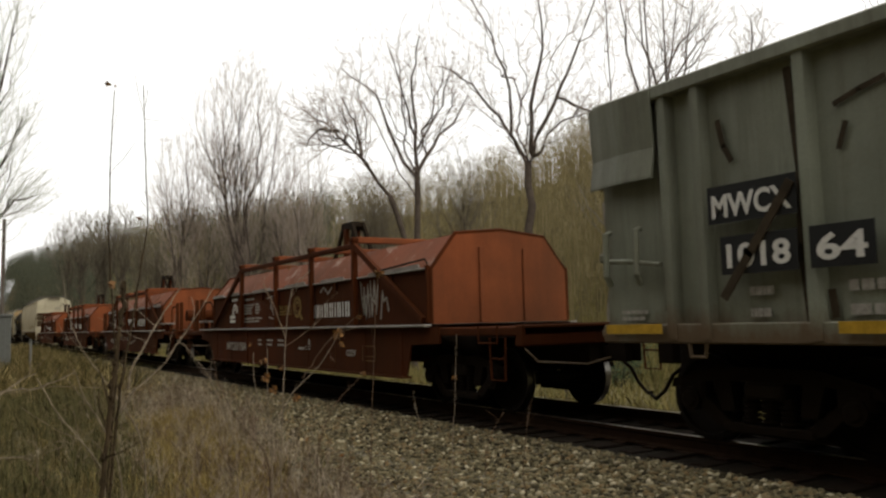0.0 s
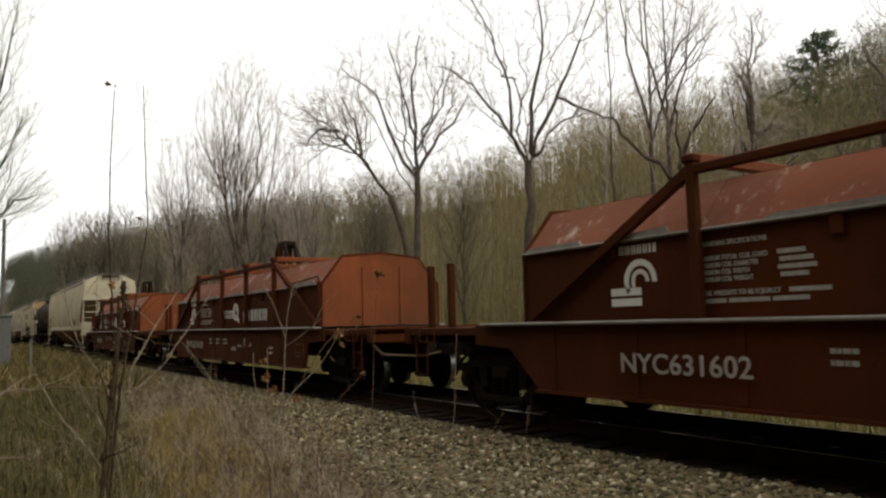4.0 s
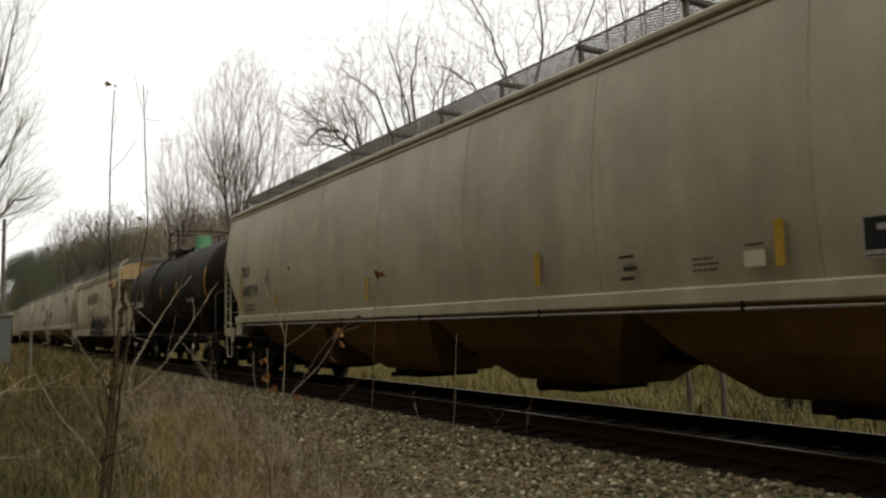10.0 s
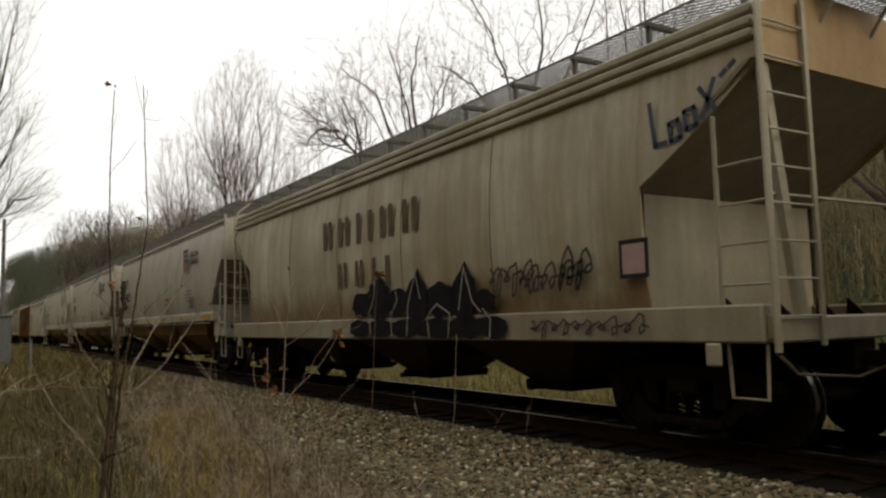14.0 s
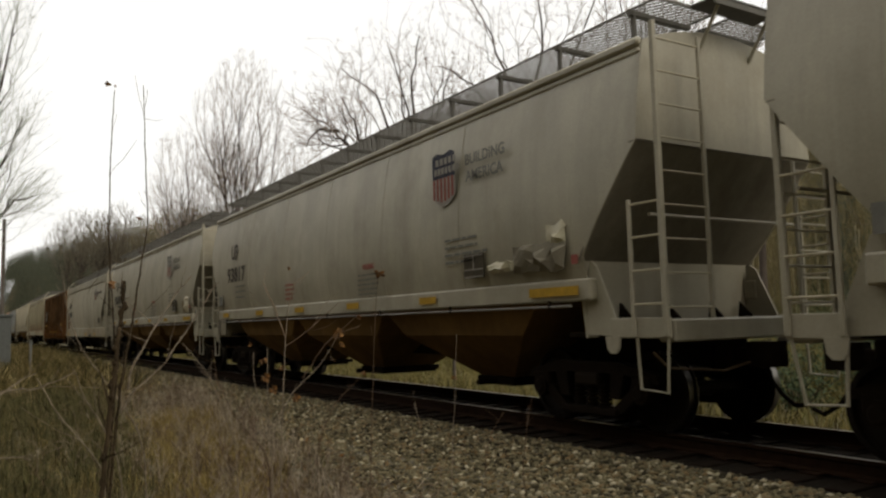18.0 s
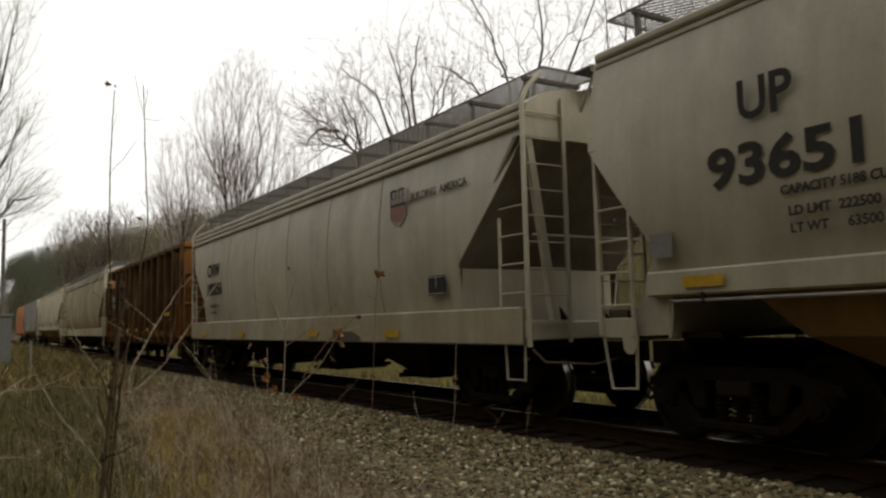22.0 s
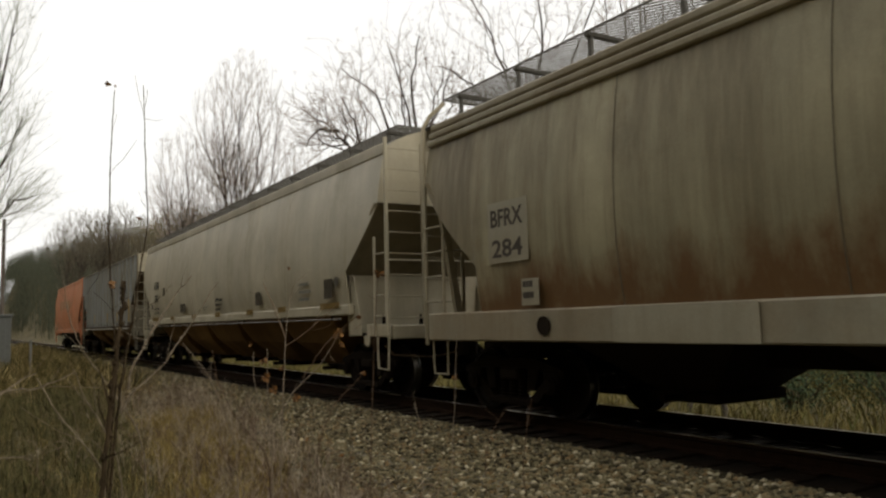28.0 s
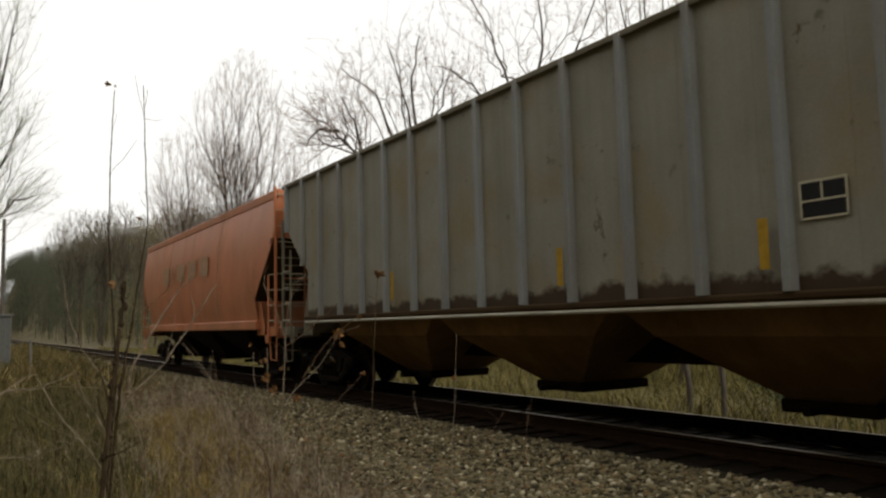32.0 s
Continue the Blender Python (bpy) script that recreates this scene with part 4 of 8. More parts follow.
def blades(name, label, category, n, region, height, width, mat, seed, lean=0.35, sink=0.03, level=None):
    """Thin bent blades scattered where region(x, y) allows: each of two joined pieces."""
    rng = np.random.default_rng(seed)
    x, y = region(rng, n)
    n = len(x)
    z = (level or ground_height)(x, y) - sink
    h = rng.uniform(*height, n)
    a = rng.uniform(0, 2 * np.pi, n)
    l1, l2 = rng.normal(0, lean, n), rng.normal(0, lean, n)
    w = rng.uniform(*width, n)
    base = np.stack([x, y, z], 1)
    side = np.stack([np.cos(a), np.sin(a), np.zeros(n)], 1) * w[:, None]
    mid = base + np.stack([l1 * h * 0.5, l2 * h * 0.5, h * 0.55], 1)
    tip = base + np.stack([l1 * h * 1.4, l2 * h * 1.4, h * (1 - 0.3 * np.hypot(l1, l2))], 1)
    v = np.stack([base - side, base + side, mid - side * 0.7, mid + side * 0.7, tip], 1).reshape(-1, 3)
    k = np.arange(n)[:, None] * 5
    t = np.concatenate([k + [0, 1, 3], k + [0, 3, 2], k + [2, 3, 4]])
    me = mesh_from_arrays(name, v, t)
    me.materials.append(mat)
    return tagged(new(name, me), label, category, "", "stuff")


def edge_of_grass(x):
    return np.interp(x, [-80, -60, -40, -25, -15, -10.5, -7.7, -3, 6], [-1.9, -2.0, -2.3, -2.95, -3.75, -4.35, -4.75, -5.4, -6.4])


def near_level(x, y):
    return np.where(y > -5.2, bed_height(y), ground_height(x, y))


def near_grass(rng, n):
    x = -4 - 46 * rng.random(n) ** 1.7
    y = -12 + 11 * rng.random(n)
    keep = y < edge_of_grass(x) + 0.25 - np.abs(rng.normal(0, 0.9, n))
    keep &= np.hypot(x - EYE[0], y - EYE[1]) > 2.5
    return x[keep], y[keep]


blades("dry_grass", "tangle of dry straw-coloured grass and weeds", "grass", 105000, near_grass, (0.06, 0.42), (0.0016, 0.005), STRAW, 5, 0.8, level=near_level)


def tussocks(name, label, places, per, length, mat, seed, width=0.004):
    """Clumps of long bent blades."""
    rng = np.random.default_rng(seed)
    vs, ts, n = [], [], 0
    for x, y, k in places:
        z = float(near_level(x, y)) - 0.03
        for _ in range(int(per * k)):
            a = rng.uniform(0, 2 * np.pi)
            L = length * rng.uniform(0.4, 1.1) * (0.6 + 0.4 * k)
            out = np.array([math.cos(a), math.sin(a), 0.0])
            b = np.array([x, y, z]) + out * rng.uniform(0, 0.14)
            f = rng.uniform(0.1, 0.9)
            p1 = b + out * L * 0.2 * f + [0, 0, L * 0.5]
            p2 = b + out * L * 0.55 * f + [0, 0, L * (0.95 - 0.35 * f)]
            p3 = b + out * L * 0.95 * f + [0, 0, L * (1.05 - 0.85 * f)]
            s = np.array([-out[1], out[0], 0]) * width * rng.uniform(0.5, 1.2)
            vs.append(np.array([b - s, b + s, p1 - s, p1 + s, p2 - s * 0.6, p2 + s * 0.6, p3]))
            ts.append(np.array([[0, 1, 3], [0, 3, 2], [2, 3, 5], [2, 5, 4], [4, 5, 6]]) + n)
            n += 7
    me = mesh_from_arrays(name, np.concatenate(vs), np.concatenate(ts))
    me.materials.append(mat)
    return tagged(new(name, me), label, "grass", "", "stuff")


def clump_places(n, x0, x1, back, seed):
    rng = np.random.default_rng(seed)
    x = x0 + (x1 - x0) * rng.random(n)
    y = edge_of_grass(x) - np.abs(rng.normal(0, back, n)) + 0.2
    return [(a, b, k) for a, b, k in zip(x, y, rng.uniform(0.4, 1.2, n)) if math.hypot(a - EYE[0], b - EYE[1]) > 3.2]


tussocks("straw_tussocks", "bleached straw grass tussocks at the gravel's edge", clump_places(330, -16, -5.0, 1.1, 31), 45, 0.42, PALE_STRAW, 32, 0.0028)
tussocks("dark_tussocks", "dark olive weed clumps in the grass", [p for p in clump_places(1500, -24, -4.2, 3.0, 33) if p[1] < edge_of_grass(p[0]) - 1.3], 55, 0.55, DARK_GRASS, 34, 0.003)


def lane_grass(rng, n):
    x = -95 + 72 * rng.random(n)
    y = -8 + 6.3 * rng.random(n)
    keep = y < edge_of_grass(x) + rng.normal(0, 0.2, n)
    return x[keep], y[keep]


blades("tall_weeds", "tall dry weeds along the track", "weeds", 30000, lane_grass, (0.3, 0.95), (0.004, 0.012), STRAW, 9, 0.5, level=near_level)


def stray_grass(rng, n):
    x = -5 - 40 * rng.random(n) ** 1.5
    y = edge_of_grass(x) + np.abs(rng.normal(0, 0.7, n))
    keep = y < -1.5
    return x[keep], y[keep]


blades("stray_grass", "stray dry stalks in the gravel", "grass", 3000, stray_grass, (0.08, 0.35), (0.002, 0.006), STRAW, 6, 0.5, level=near_level)


def far_grass(rng, n):
    x = -75 + 85 * rng.random(n)
    y = 2.6 + 12 * rng.random(n) ** 1.4
    return x, y


blades("field_grass", "rough olive and straw grass beyond the track", "grass", 55000, far_grass, (0.15, 0.6), (0.006, 0.018), BRUSH, 7, 0.4, level=lambda x, y: np.maximum(np.where(y < 4, bed_height(y), -9), ground_height(x, y)))


def brush_region(rng, n):
    az = rng.uniform(1, 95, n)
    top = np.interp(az, AZ, RIDGE)
    r = top * (0.16 + 0.9 * rng.random(n))
    x, y = EYE[0] - r * np.cos(np.radians(az)), EYE[1] + r * np.sin(np.radians(az))
    keep = (y > 8) & (r > 14)
    return x[keep], y[keep]


blades("brushwood", "brown and olive brushwood under the trees", "brushwood", 120000, brush_region, (0.5, 2.2), (0.006, 0.022), BRUSH, 8, 0.3)



def slope_region(rng, n):
    az = 57 + 45 * rng.random(n)
    r = np.interp(az, AZ, RIDGE) * (0.2 + 0.85 * rng.random(n))
    x, y = EYE[0] - r * np.cos(np.radians(az)), EYE[1] + r * np.sin(np.radians(az))
    keep = (y > 10) & (r > 18)
    return x[keep], y[keep]


blades("undergrowth", "dark green undergrowth on the steep slope", "undergrowth", 42000, slope_region, (0.7, 3.2), (0.01, 0.03), MOSS_GREEN, 10, 0.5)


# crushed stone on the near shoulder
def stones():
    rng = np.random.default_rng(12)
    bm = bmesh.new()
    bmesh.ops.create_icosphere(bm, subdivisions=1, radius=1.0)
    v0 = np.array([v.co[:] for v in bm.verts])
    t0 = np.array([[v.index for v in f.verts] for f in bm.faces])
    bm.free()
    n = 62000
    x = -3.2 - 32 * rng.random(n) ** 1.7
    y = -5.4 + 4.0 * rng.random(n)
    keep = (y > edge_of_grass(x) - np.abs(rng.normal(0, 0.7, n))) & (y < -1.33 + rng.normal(0, 0.12, n))
    x, y = x[keep], y[keep]
    n = len(x)
    size = 0.011 + 0.023 * rng.random(n) ** 1.5
    jit = 1 + rng.normal(0, 0.22, (n, len(v0), 1))
    q = v0[None] * jit * np.stack([size * rng.uniform(0.8, 1.5, n), size * rng.uniform(0.8, 1.5, n), size * rng.uniform(0.6, 1.0, n)], 1)[:, None, :]
    a = rng.uniform(0, 2 * np.pi, n)
    c, s = np.cos(a)[:, None], np.sin(a)[:, None]
    q = np.stack([q[..., 0] * c - q[..., 1] * s, q[..., 0] * s + q[..., 1] * c, q[..., 2]], -1)
    q += np.stack([x, y, bed_height(y) + size * 0.35], 1)[:, None, :]
    t = t0[None] + (np.arange(n) * len(v0))[:, None, None]
    me = mesh_from_arrays("crushed_stone", q.reshape(-1, 3), t.reshape(-1, 3))
    me.materials.append(STONE)
    return tagged(new("crushed_stone", me), "loose grey and tan crushed stone", "gravel", "", "stuff")


stones()


def litter():
    """Fallen leaves in the grass and on the stones."""
    rng = np.random.default_rng(15)
    n = 6500
    x = -4.4 - 20 * rng.random(n) ** 1.7
    y = edge_of_grass(x) + np.where(rng.random(n) < 0.3, rng.normal(0.25, 0.5, n), -np.abs(rng.normal(0.0, 1.5, n)))
    y = np.clip(y, -11, -1.6)
    near = np.hypot(x - EYE[0], y - EYE[1]) < 2.6
    x, y = x[~near], y[~near]
    n = len(x)
    z = near_level(x, y) + rng.uniform(0.02, 0.12, n)
    a = rng.uniform(0, 2 * np.pi, n)
    s = rng.uniform(0.014, 0.042, n)
    d = np.stack([np.cos(a), np.sin(a), rng.normal(0, 0.6, n)], 1) * s[:, None]
    e = np.stack([-np.sin(a), np.cos(a), rng.normal(0, 0.6, n)], 1) * s[:, None] * rng.uniform(0.25, 0.65, n)[:, None]
    c = np.stack([x, y, z], 1)
    rib = c - np.array([0, 0, 0.3]) * s[:, None]
    v = np.stack([c - d, c + e, c + d, c - e, rib], 1).reshape(-1, 3)
    k = np.arange(n)[:, None] * 5
    me = mesh_from_arrays("fallen_leaves", v, np.concatenate([k + [0, 1, 4], k + [1, 2, 4], k + [2, 3, 4], k + [3, 0, 4]]))
    me.materials.append(LITTER)
    tagged(new("fallen_leaves", me), "scattered dead brown leaves", "leaves", "", "stuff")


litter()


def sticks():
    """Fallen twigs and broken stalks lying in the grass and on the stones."""
    rng = np.random.default_rng(19)
    w = Soup()
    for _ in range(420):
        x = -5 - 14 * rng.random() ** 1.3
        y = min(-1.7, float(edge_of_grass(x)) + rng.normal(-0.5, 1.1))
        z = float(near_level(x, y)) + rng.uniform(0.02, 0.16)
        a = rng.uniform(0, 2 * np.pi)
        p = bend((x, y, z), [math.cos(a), math.sin(a), rng.normal(0.1, 0.35)], rng.uniform(0.15, 0.6), 4, rng, 0.15)
        w.add(*tube_arrays(p, rng.uniform(0.002, 0.005), 0.001, 4))
    me = w.mesh("fallen_twigs")
    me.materials.append(STEM)
    tagged(new("fallen_twigs", me), "fallen twigs and broken weed stalks on the ground", "twigs", "", "stuff")


sticks()


def dead_weeds(name, label, n, seed, mat, back, tall):
    """Brittle branching weeds, their fine stems tangled in the grass."""
    rng = np.random.default_rng(seed)
    w = Soup()
    for _ in range(n):
        x = -5.2 - 15 * rng.random() ** 1.6
        y = float(edge_of_grass(x)) + 0.55 - abs(rng.normal(0, back))
        if math.hypot(x - EYE[0], y - EYE[1]) < 3.6 or y > -1.7:
            continue
        z = float(near_level(x, y)) - 0.03
        h = tall * rng.uniform(0.45, 1.15)
        r = 0.0016 + 0.0042 * h
        p = bend((x, y, z), [rng.normal(0, 0.3), rng.normal(0, 0.3), 1.0], h, 7, rng, 0.10)
        w.add(*tube_arrays(p, r, r * 0.4, 3))
        for _ in range(rng.integers(4, 11)):
            j = rng.integers(2, 7)
            d = np.array([rng.normal(0, 0.8), rng.normal(0, 0.8), 0.7])
            k = bend(p[j], d / np.linalg.norm(d), h * rng.uniform(0.12, 0.38), 3, rng, 0.16, 0.05)
            w.add(*tube_arrays(k, r * 0.6, r * 0.25, 3))
            for _ in range(rng.integers(1, 4)):
                e = rng.normal(0, 1, 3) + [0, 0, 0.7]
                w.add(*spike(k[rng.integers(1, 4)], k[-1] + e * rng.uniform(0.01, 0.035), r * 0.5, rng))
    me = w.mesh(name)
    me.materials.append(mat)
    tagged(new(name, me), label, "weeds", "", "stuff")


dead_weeds("dead_weeds", "brittle brown branching weeds in the grass", 650, 91, STEM, 1.3, 0.6)
dead_weeds("bleached_weeds", "thin bleached weed stems tangled in the grass", 520, 92, PALESTEM, 1.2, 0.6)


# ---------------------------------------------------------------- saplings and weeds before the camera
def stalk(name, pts, r0, r1, mat, host=None):
    rng = np.random.default_rng(int(abs(pts[0][0] * 1000)) + len(pts))
    p = np.array(pts)
    foot = p[0].copy()
    foot[2] = float(near_level(foot[0], foot[1])) - 0.05
    if host is None and foot[2] < p[0][2] - 0.02:
        foot[:2] += rng.normal(0, 0.03, 2)
        p = np.concatenate([[foot], p])
    t = np.linspace(0, len(p) - 1, (len(p) - 1) * 5 + 1)
    q = np.stack([np.interp(t, np.arange(len(p)), p[:, k]) for k in range(3)], 1)
    for _ in range(2):
        q[1:-1] = (q[:-2] + 2 * q[1:-1] + q[2:]) / 4
    q[1:-1] += rng.normal(0, r0 * (0.22 if name == "sapling" else 0.4), (len(q) - 2, 3))
    s = Sheet().tube([tuple(v) for v in q], r0, 6, r1)
    tall = name == "sapling"
    root = part("branch", s, mat, host, "", 60) if host else thing(name, s, mat, "thin bare brown sapling by the track" if tall else "dry leafless weed stalk by the gravel", name, "", "", 60)
    s = Sheet()
    for j in range(2, len(q) - 1, 1 if tall else 2):
        # swollen buds at the joints of the stem
        c, b = q[j], (r0 + (r1 - r0) * j / len(q)) * 1.5
        d = rng.normal(0, 1, 3)
        c = c + d * b * 0.5 / np.linalg.norm(d)
        s.add([tuple(c + v) for v in np.array([(b, 0, 0), (0, b, 0), (-b, 0, 0), (0, -b, 0), (0, 0, 2 * b), (0, 0, -1.4 * b)])], [(0, 1, 4), (1, 2, 4), (2, 3, 4), (3, 0, 4), (1, 0, 5), (2, 1, 5), (3, 2, 5), (0, 3, 5)])
    for _ in range(7 if tall else 3):
        j = rng.integers(len(q) // 3, len(q) - 2)
        d = rng.normal(0, 0.5, 3) + (q[j + 1] - q[j]) / np.linalg.norm(q[j + 1] - q[j])
        d /= np.linalg.norm(d)
        s.tube([tuple(v) for v in bend(q[j], d, rng.uniform(0.08, 0.3), 4, rng, 0.15, 0.1)], max(0.0015, r1 * 0.7), 4, 0.001)
    tagged(part("side_twig", s, mat, root), kind="stuff")
    return root


def seed_head(root, c, r):
    rng = np.random.default_rng(int(abs(c[0] * 977 + c[2] * 131)))
    s = Sheet()
    for _ in range(22):
        d = rng.normal(0, 1, 3)
        d *= r * rng.uniform(0.4, 1.0) / np.linalg.norm(d)
        e = np.cross(d, rng.normal(0, 1, 3))
        e *= r * 0.3 / (np.linalg.norm(e) + 1e-9)
        m = np.array(c) + d * 0.6
        s.add([c, tuple(m + e), tuple(np.array(c) + d), tuple(m - e)], [(0, 1, 2, 3)])
    part("seed_head", s, LEAF, root, "dry orange-brown seed head")


def leaf(root, c):
    rng = np.random.default_rng(int(abs(c[0] * 577 + c[2] * 331)))
    s = Sheet()
    for _ in range(1):
        d = rng.normal(0, 1, 3)
        d *= 0.026 / np.linalg.norm(d)
        e = np.cross(d, rng.normal(0, 1, 3))
        e *= 0.012 / (np.linalg.norm(e) + 1e-9)
        o = np.array(c) + rng.normal(0, 0.02, 3)
        s.add([tuple(o - d), tuple(o + e), tuple(o + d), tuple(o - e)], [(0, 1, 2), (0, 2, 3)])
    part("dead_leaf", s, LEAF, root, "curled dead brown leaf")


stalks = []
stalks.append(stalk("sapling", [(-3.96, -7.14, 0.26), (-3.96, -7.09, 0.86), (-3.95, -7.07, 1.12), (-3.95, -7.04, 1.41), (-3.95, -7.03, 1.56)], 0.0135, 0.009, SAPLING))
stalks.append(stalk("sapling", [(-4.06, -7.11, 0.23), (-4.05, -7.06, 0.8), (-4.05, -7.04, 1.12), (-4.05, -7.07, 1.5), (-4.06, -7.09, 1.84), (-4.06, -7.08, 2.26), (-4.05, -7.07, 2.52)], 0.0063, 0.0021, SAPLING))
stalks.append(stalk("sapling", [(-4.15, -7.07, 0.2), (-4.15, -7.03, 0.83), (-4.14, -6.99, 1.18), (-4.14, -6.96, 1.35), (-4.13, -6.93, 1.6), (-4.12, -6.89, 1.85), (-4.13, -6.91, 2.29), (-4.13, -6.92, 2.59)], 0.00805, 0.0021, SAPLING))
stalks.append(stalk("weed", [(-3.75, -7.04, 1.06), (-3.74, -7.03, 1.15), (-3.73, -6.95, 1.3), (-3.71, -6.85, 1.48), (-3.69, -6.78, 1.57)], 0.0052, 0.0026, STALK, stalks[0]))
stalks.append(stalk("weed", [(-3.95, -7.04, 0.94), (-3.94, -7.0, 1.02), (-3.92, -6.87, 1.13), (-3.89, -6.75, 1.32), (-3.85, -6.61, 1.55)], 0.0052, 0.0026, STALK, stalks[0]))
stalks.append(stalk("weed", [(-3.6, -7.66, 1.03), (-3.6, -7.55, 1.08), (-3.59, -7.47, 1.14), (-3.59, -7.42, 1.16)], 0.0042, 0.0020, STALK))
stalks.append(stalk("weed", [(-3.7, -7.62, 1.07), (-3.7, -7.51, 1.09), (-3.69, -7.4, 1.09), (-3.68, -7.27, 1.15)], 0.0042, 0.0020, STALK))
stalks.append(stalk("weed", [(-4.32, -6.85, 0.75), (-4.35, -7.03, 1.04), (-4.37, -7.16, 1.23), (-4.38, -7.22, 1.38), (-4.38, -7.25, 1.59)], 0.0036, 0.0022, STALK))
stalks.append(stalk("weed", [(-4.7, -5.99, 0.21), (-4.69, -5.96, 1.1), (-4.69, -5.94, 1.39), (-4.67, -5.91, 1.58), (-4.63, -5.81, 1.67)], 0.0042, 0.0020, STALK))
stalks.append(stalk("weed", [(-4.69, -5.95, 1.25), (-4.71, -6.01, 1.44), (-4.73, -6.08, 1.6)], 0.0035, 0.0021, STEM, stalks[8]))
stalks.append(stalk("weed", [(-4.69, -5.95, 1.2), (-4.64, -5.82, 1.29), (-4.56, -5.65, 1.46)], 0.0035, 0.0021, STEM, stalks[8]))
stalks.append(stalk("weed", [(-4.91, -5.97, 0.66), (-4.86, -5.85, 0.89), (-4.79, -5.67, 1.07), (-4.74, -5.56, 1.28)], 0.0042, 0.0020, STALK))
stalks.append(stalk("weed", [(-4.84, -5.78, 0.98), (-4.78, -5.65, 1.2), (-4.69, -5.44, 1.39)], 0.0042, 0.0021, STEM, stalks[11]))
stalks.append(stalk("weed", [(-5.93, -3.97, -0.12), (-5.91, -3.94, 0.42), (-5.9, -3.92, 0.72), (-5.89, -3.9, 1.22)], 0.0042, 0.0020, STALK))
stalks.append(stalk("weed", [(-5.17, -5.8, 0.36), (-5.19, -5.87, 0.64), (-5.21, -5.93, 0.75), (-5.23, -5.98, 0.96), (-5.23, -5.98, 1.15)], 0.0036, 0.0022, STALK))
stalks.append(stalk("weed", [(-5.19, -5.87, 0.44), (-5.26, -6.09, 0.7), (-5.3, -6.21, 0.97), (-5.31, -6.24, 1.18)], 0.0042, 0.0021, STEM))
stalks.append(stalk("weed", [(-5.57, -3.45, 0.02), (-5.54, -3.41, 0.36), (-5.51, -3.37, 0.63)], 0.0042, 0.0021, STEM))
stalks.append(stalk("weed", [(-5.38, -5.04, -0.05), (-5.37, -5.01, 0.78), (-5.36, -4.98, 1.38), (-5.34, -4.96, 1.7)], 0.0035, 0.0021, STEM))
stalks.append(stalk("weed", [(-5.55, -5.4, 0.38), (-5.49, -5.28, 0.73), (-5.42, -5.12, 0.89), (-5.4, -5.07, 0.95)], 0.0035, 0.0021, STEM))
stalks.append(stalk("weed", [(-4.78, -6.23, 0.57), (-4.81, -6.31, 0.84), (-4.83, -6.4, 1.05), (-4.87, -6.54, 1.24)], 0.0036, 0.0022, STALK))
stalks.append(stalk("weed", [(-4.24, -6.98, 0.63), (-4.26, -7.07, 0.85), (-4.27, -7.15, 0.98), (-4.27, -7.21, 1.14)], 0.0036, 0.0022, STALK))
stalks.append(stalk("weed", [(-3.96, -7.09, 0.63), (-3.96, -7.15, 0.75), (-3.98, -7.31, 0.96), (-3.99, -7.39, 1.12)], 0.0036, 0.0022, STALK))
stalks.append(stalk("weed", [(-3.9, -7.64, 0.83), (-3.9, -7.53, 0.79), (-3.89, -7.47, 0.79), (-3.89, -7.41, 0.77)], 0.0036, 0.0022, STALK))
stalks.append(stalk("weed", [(-6.06, -4.18, 0.18), (-6.07, -4.2, 0.46), (-6.09, -4.24, 0.61)], 0.0036, 0.0022, STALK))
stalks.append(stalk("weed", [(-5.76, -3.71, 0.17), (-5.71, -3.64, 0.39), (-5.66, -3.57, 0.51)], 0.0035, 0.0021, STEM))
stalks.append(stalk("weed", [(-5.0, -5.92, 0.29), (-5.01, -5.95, 0.65), (-5.01, -5.96, 0.89), (-5.01, -5.96, 1.19)], 0.0036, 0.0022, STALK))
seed_head(stalks[17], (-5.34, -4.95, 1.71), 0.055)
seed_head(stalks[11], (-4.75, -5.57, 1.26), 0.055)
seed_head(stalks[11], (-4.74, -5.54, 1.2), 0.03)
seed_head(stalks[8], (-4.68, -5.93, 1.69), 0.02)
seed_head(stalks[1], (-4.06, -7.1, 2.55), 0.022)
seed_head(stalks[1], (-4.05, -7.07, 2.54), 0.012)
seed_head(stalks[13], (-5.9, -3.92, 0.83), 0.04)
seed_head(stalks[18], (-5.4, -5.07, 0.95), 0.03)
seed_head(stalks[14], (-5.24, -6.0, 1.21), 0.025)
seed_head(stalks[14], (-5.01, -5.97, 0.99), 0.045)
seed_head(stalks[14], (-5.02, -5.98, 1.1), 0.04)
seed_head(stalks[14], (-5.0, -5.92, 0.91), 0.04)
seed_head(stalks[11], (-4.85, -5.82, 0.86), 0.04)
seed_head(stalks[8], (-4.7, -5.97, 1.06), 0.03)
seed_head(stalks[1], (-4.05, -7.07, 1.54), 0.03)
seed_head(stalks[12], (-4.69, -5.44, 1.37), 0.025)
for k, p in [(25, (-5.21, -5.92, 0.72)), (18, (-6.03, -5.27, 0.42)), (17, (-5.93, -5.02, 0.29)), (1, (-3.95, -7.09, 1.51)), (11, (-4.91, -5.97, 0.92)), (2, (-4.13, -6.92, 1.91)), (12, (-4.76, -5.6, 1.09)), (8, (-4.7, -5.97, 1.05)), (24, (-5.73, -3.66, 0.31))]:
    leaf(stalks[k], p)



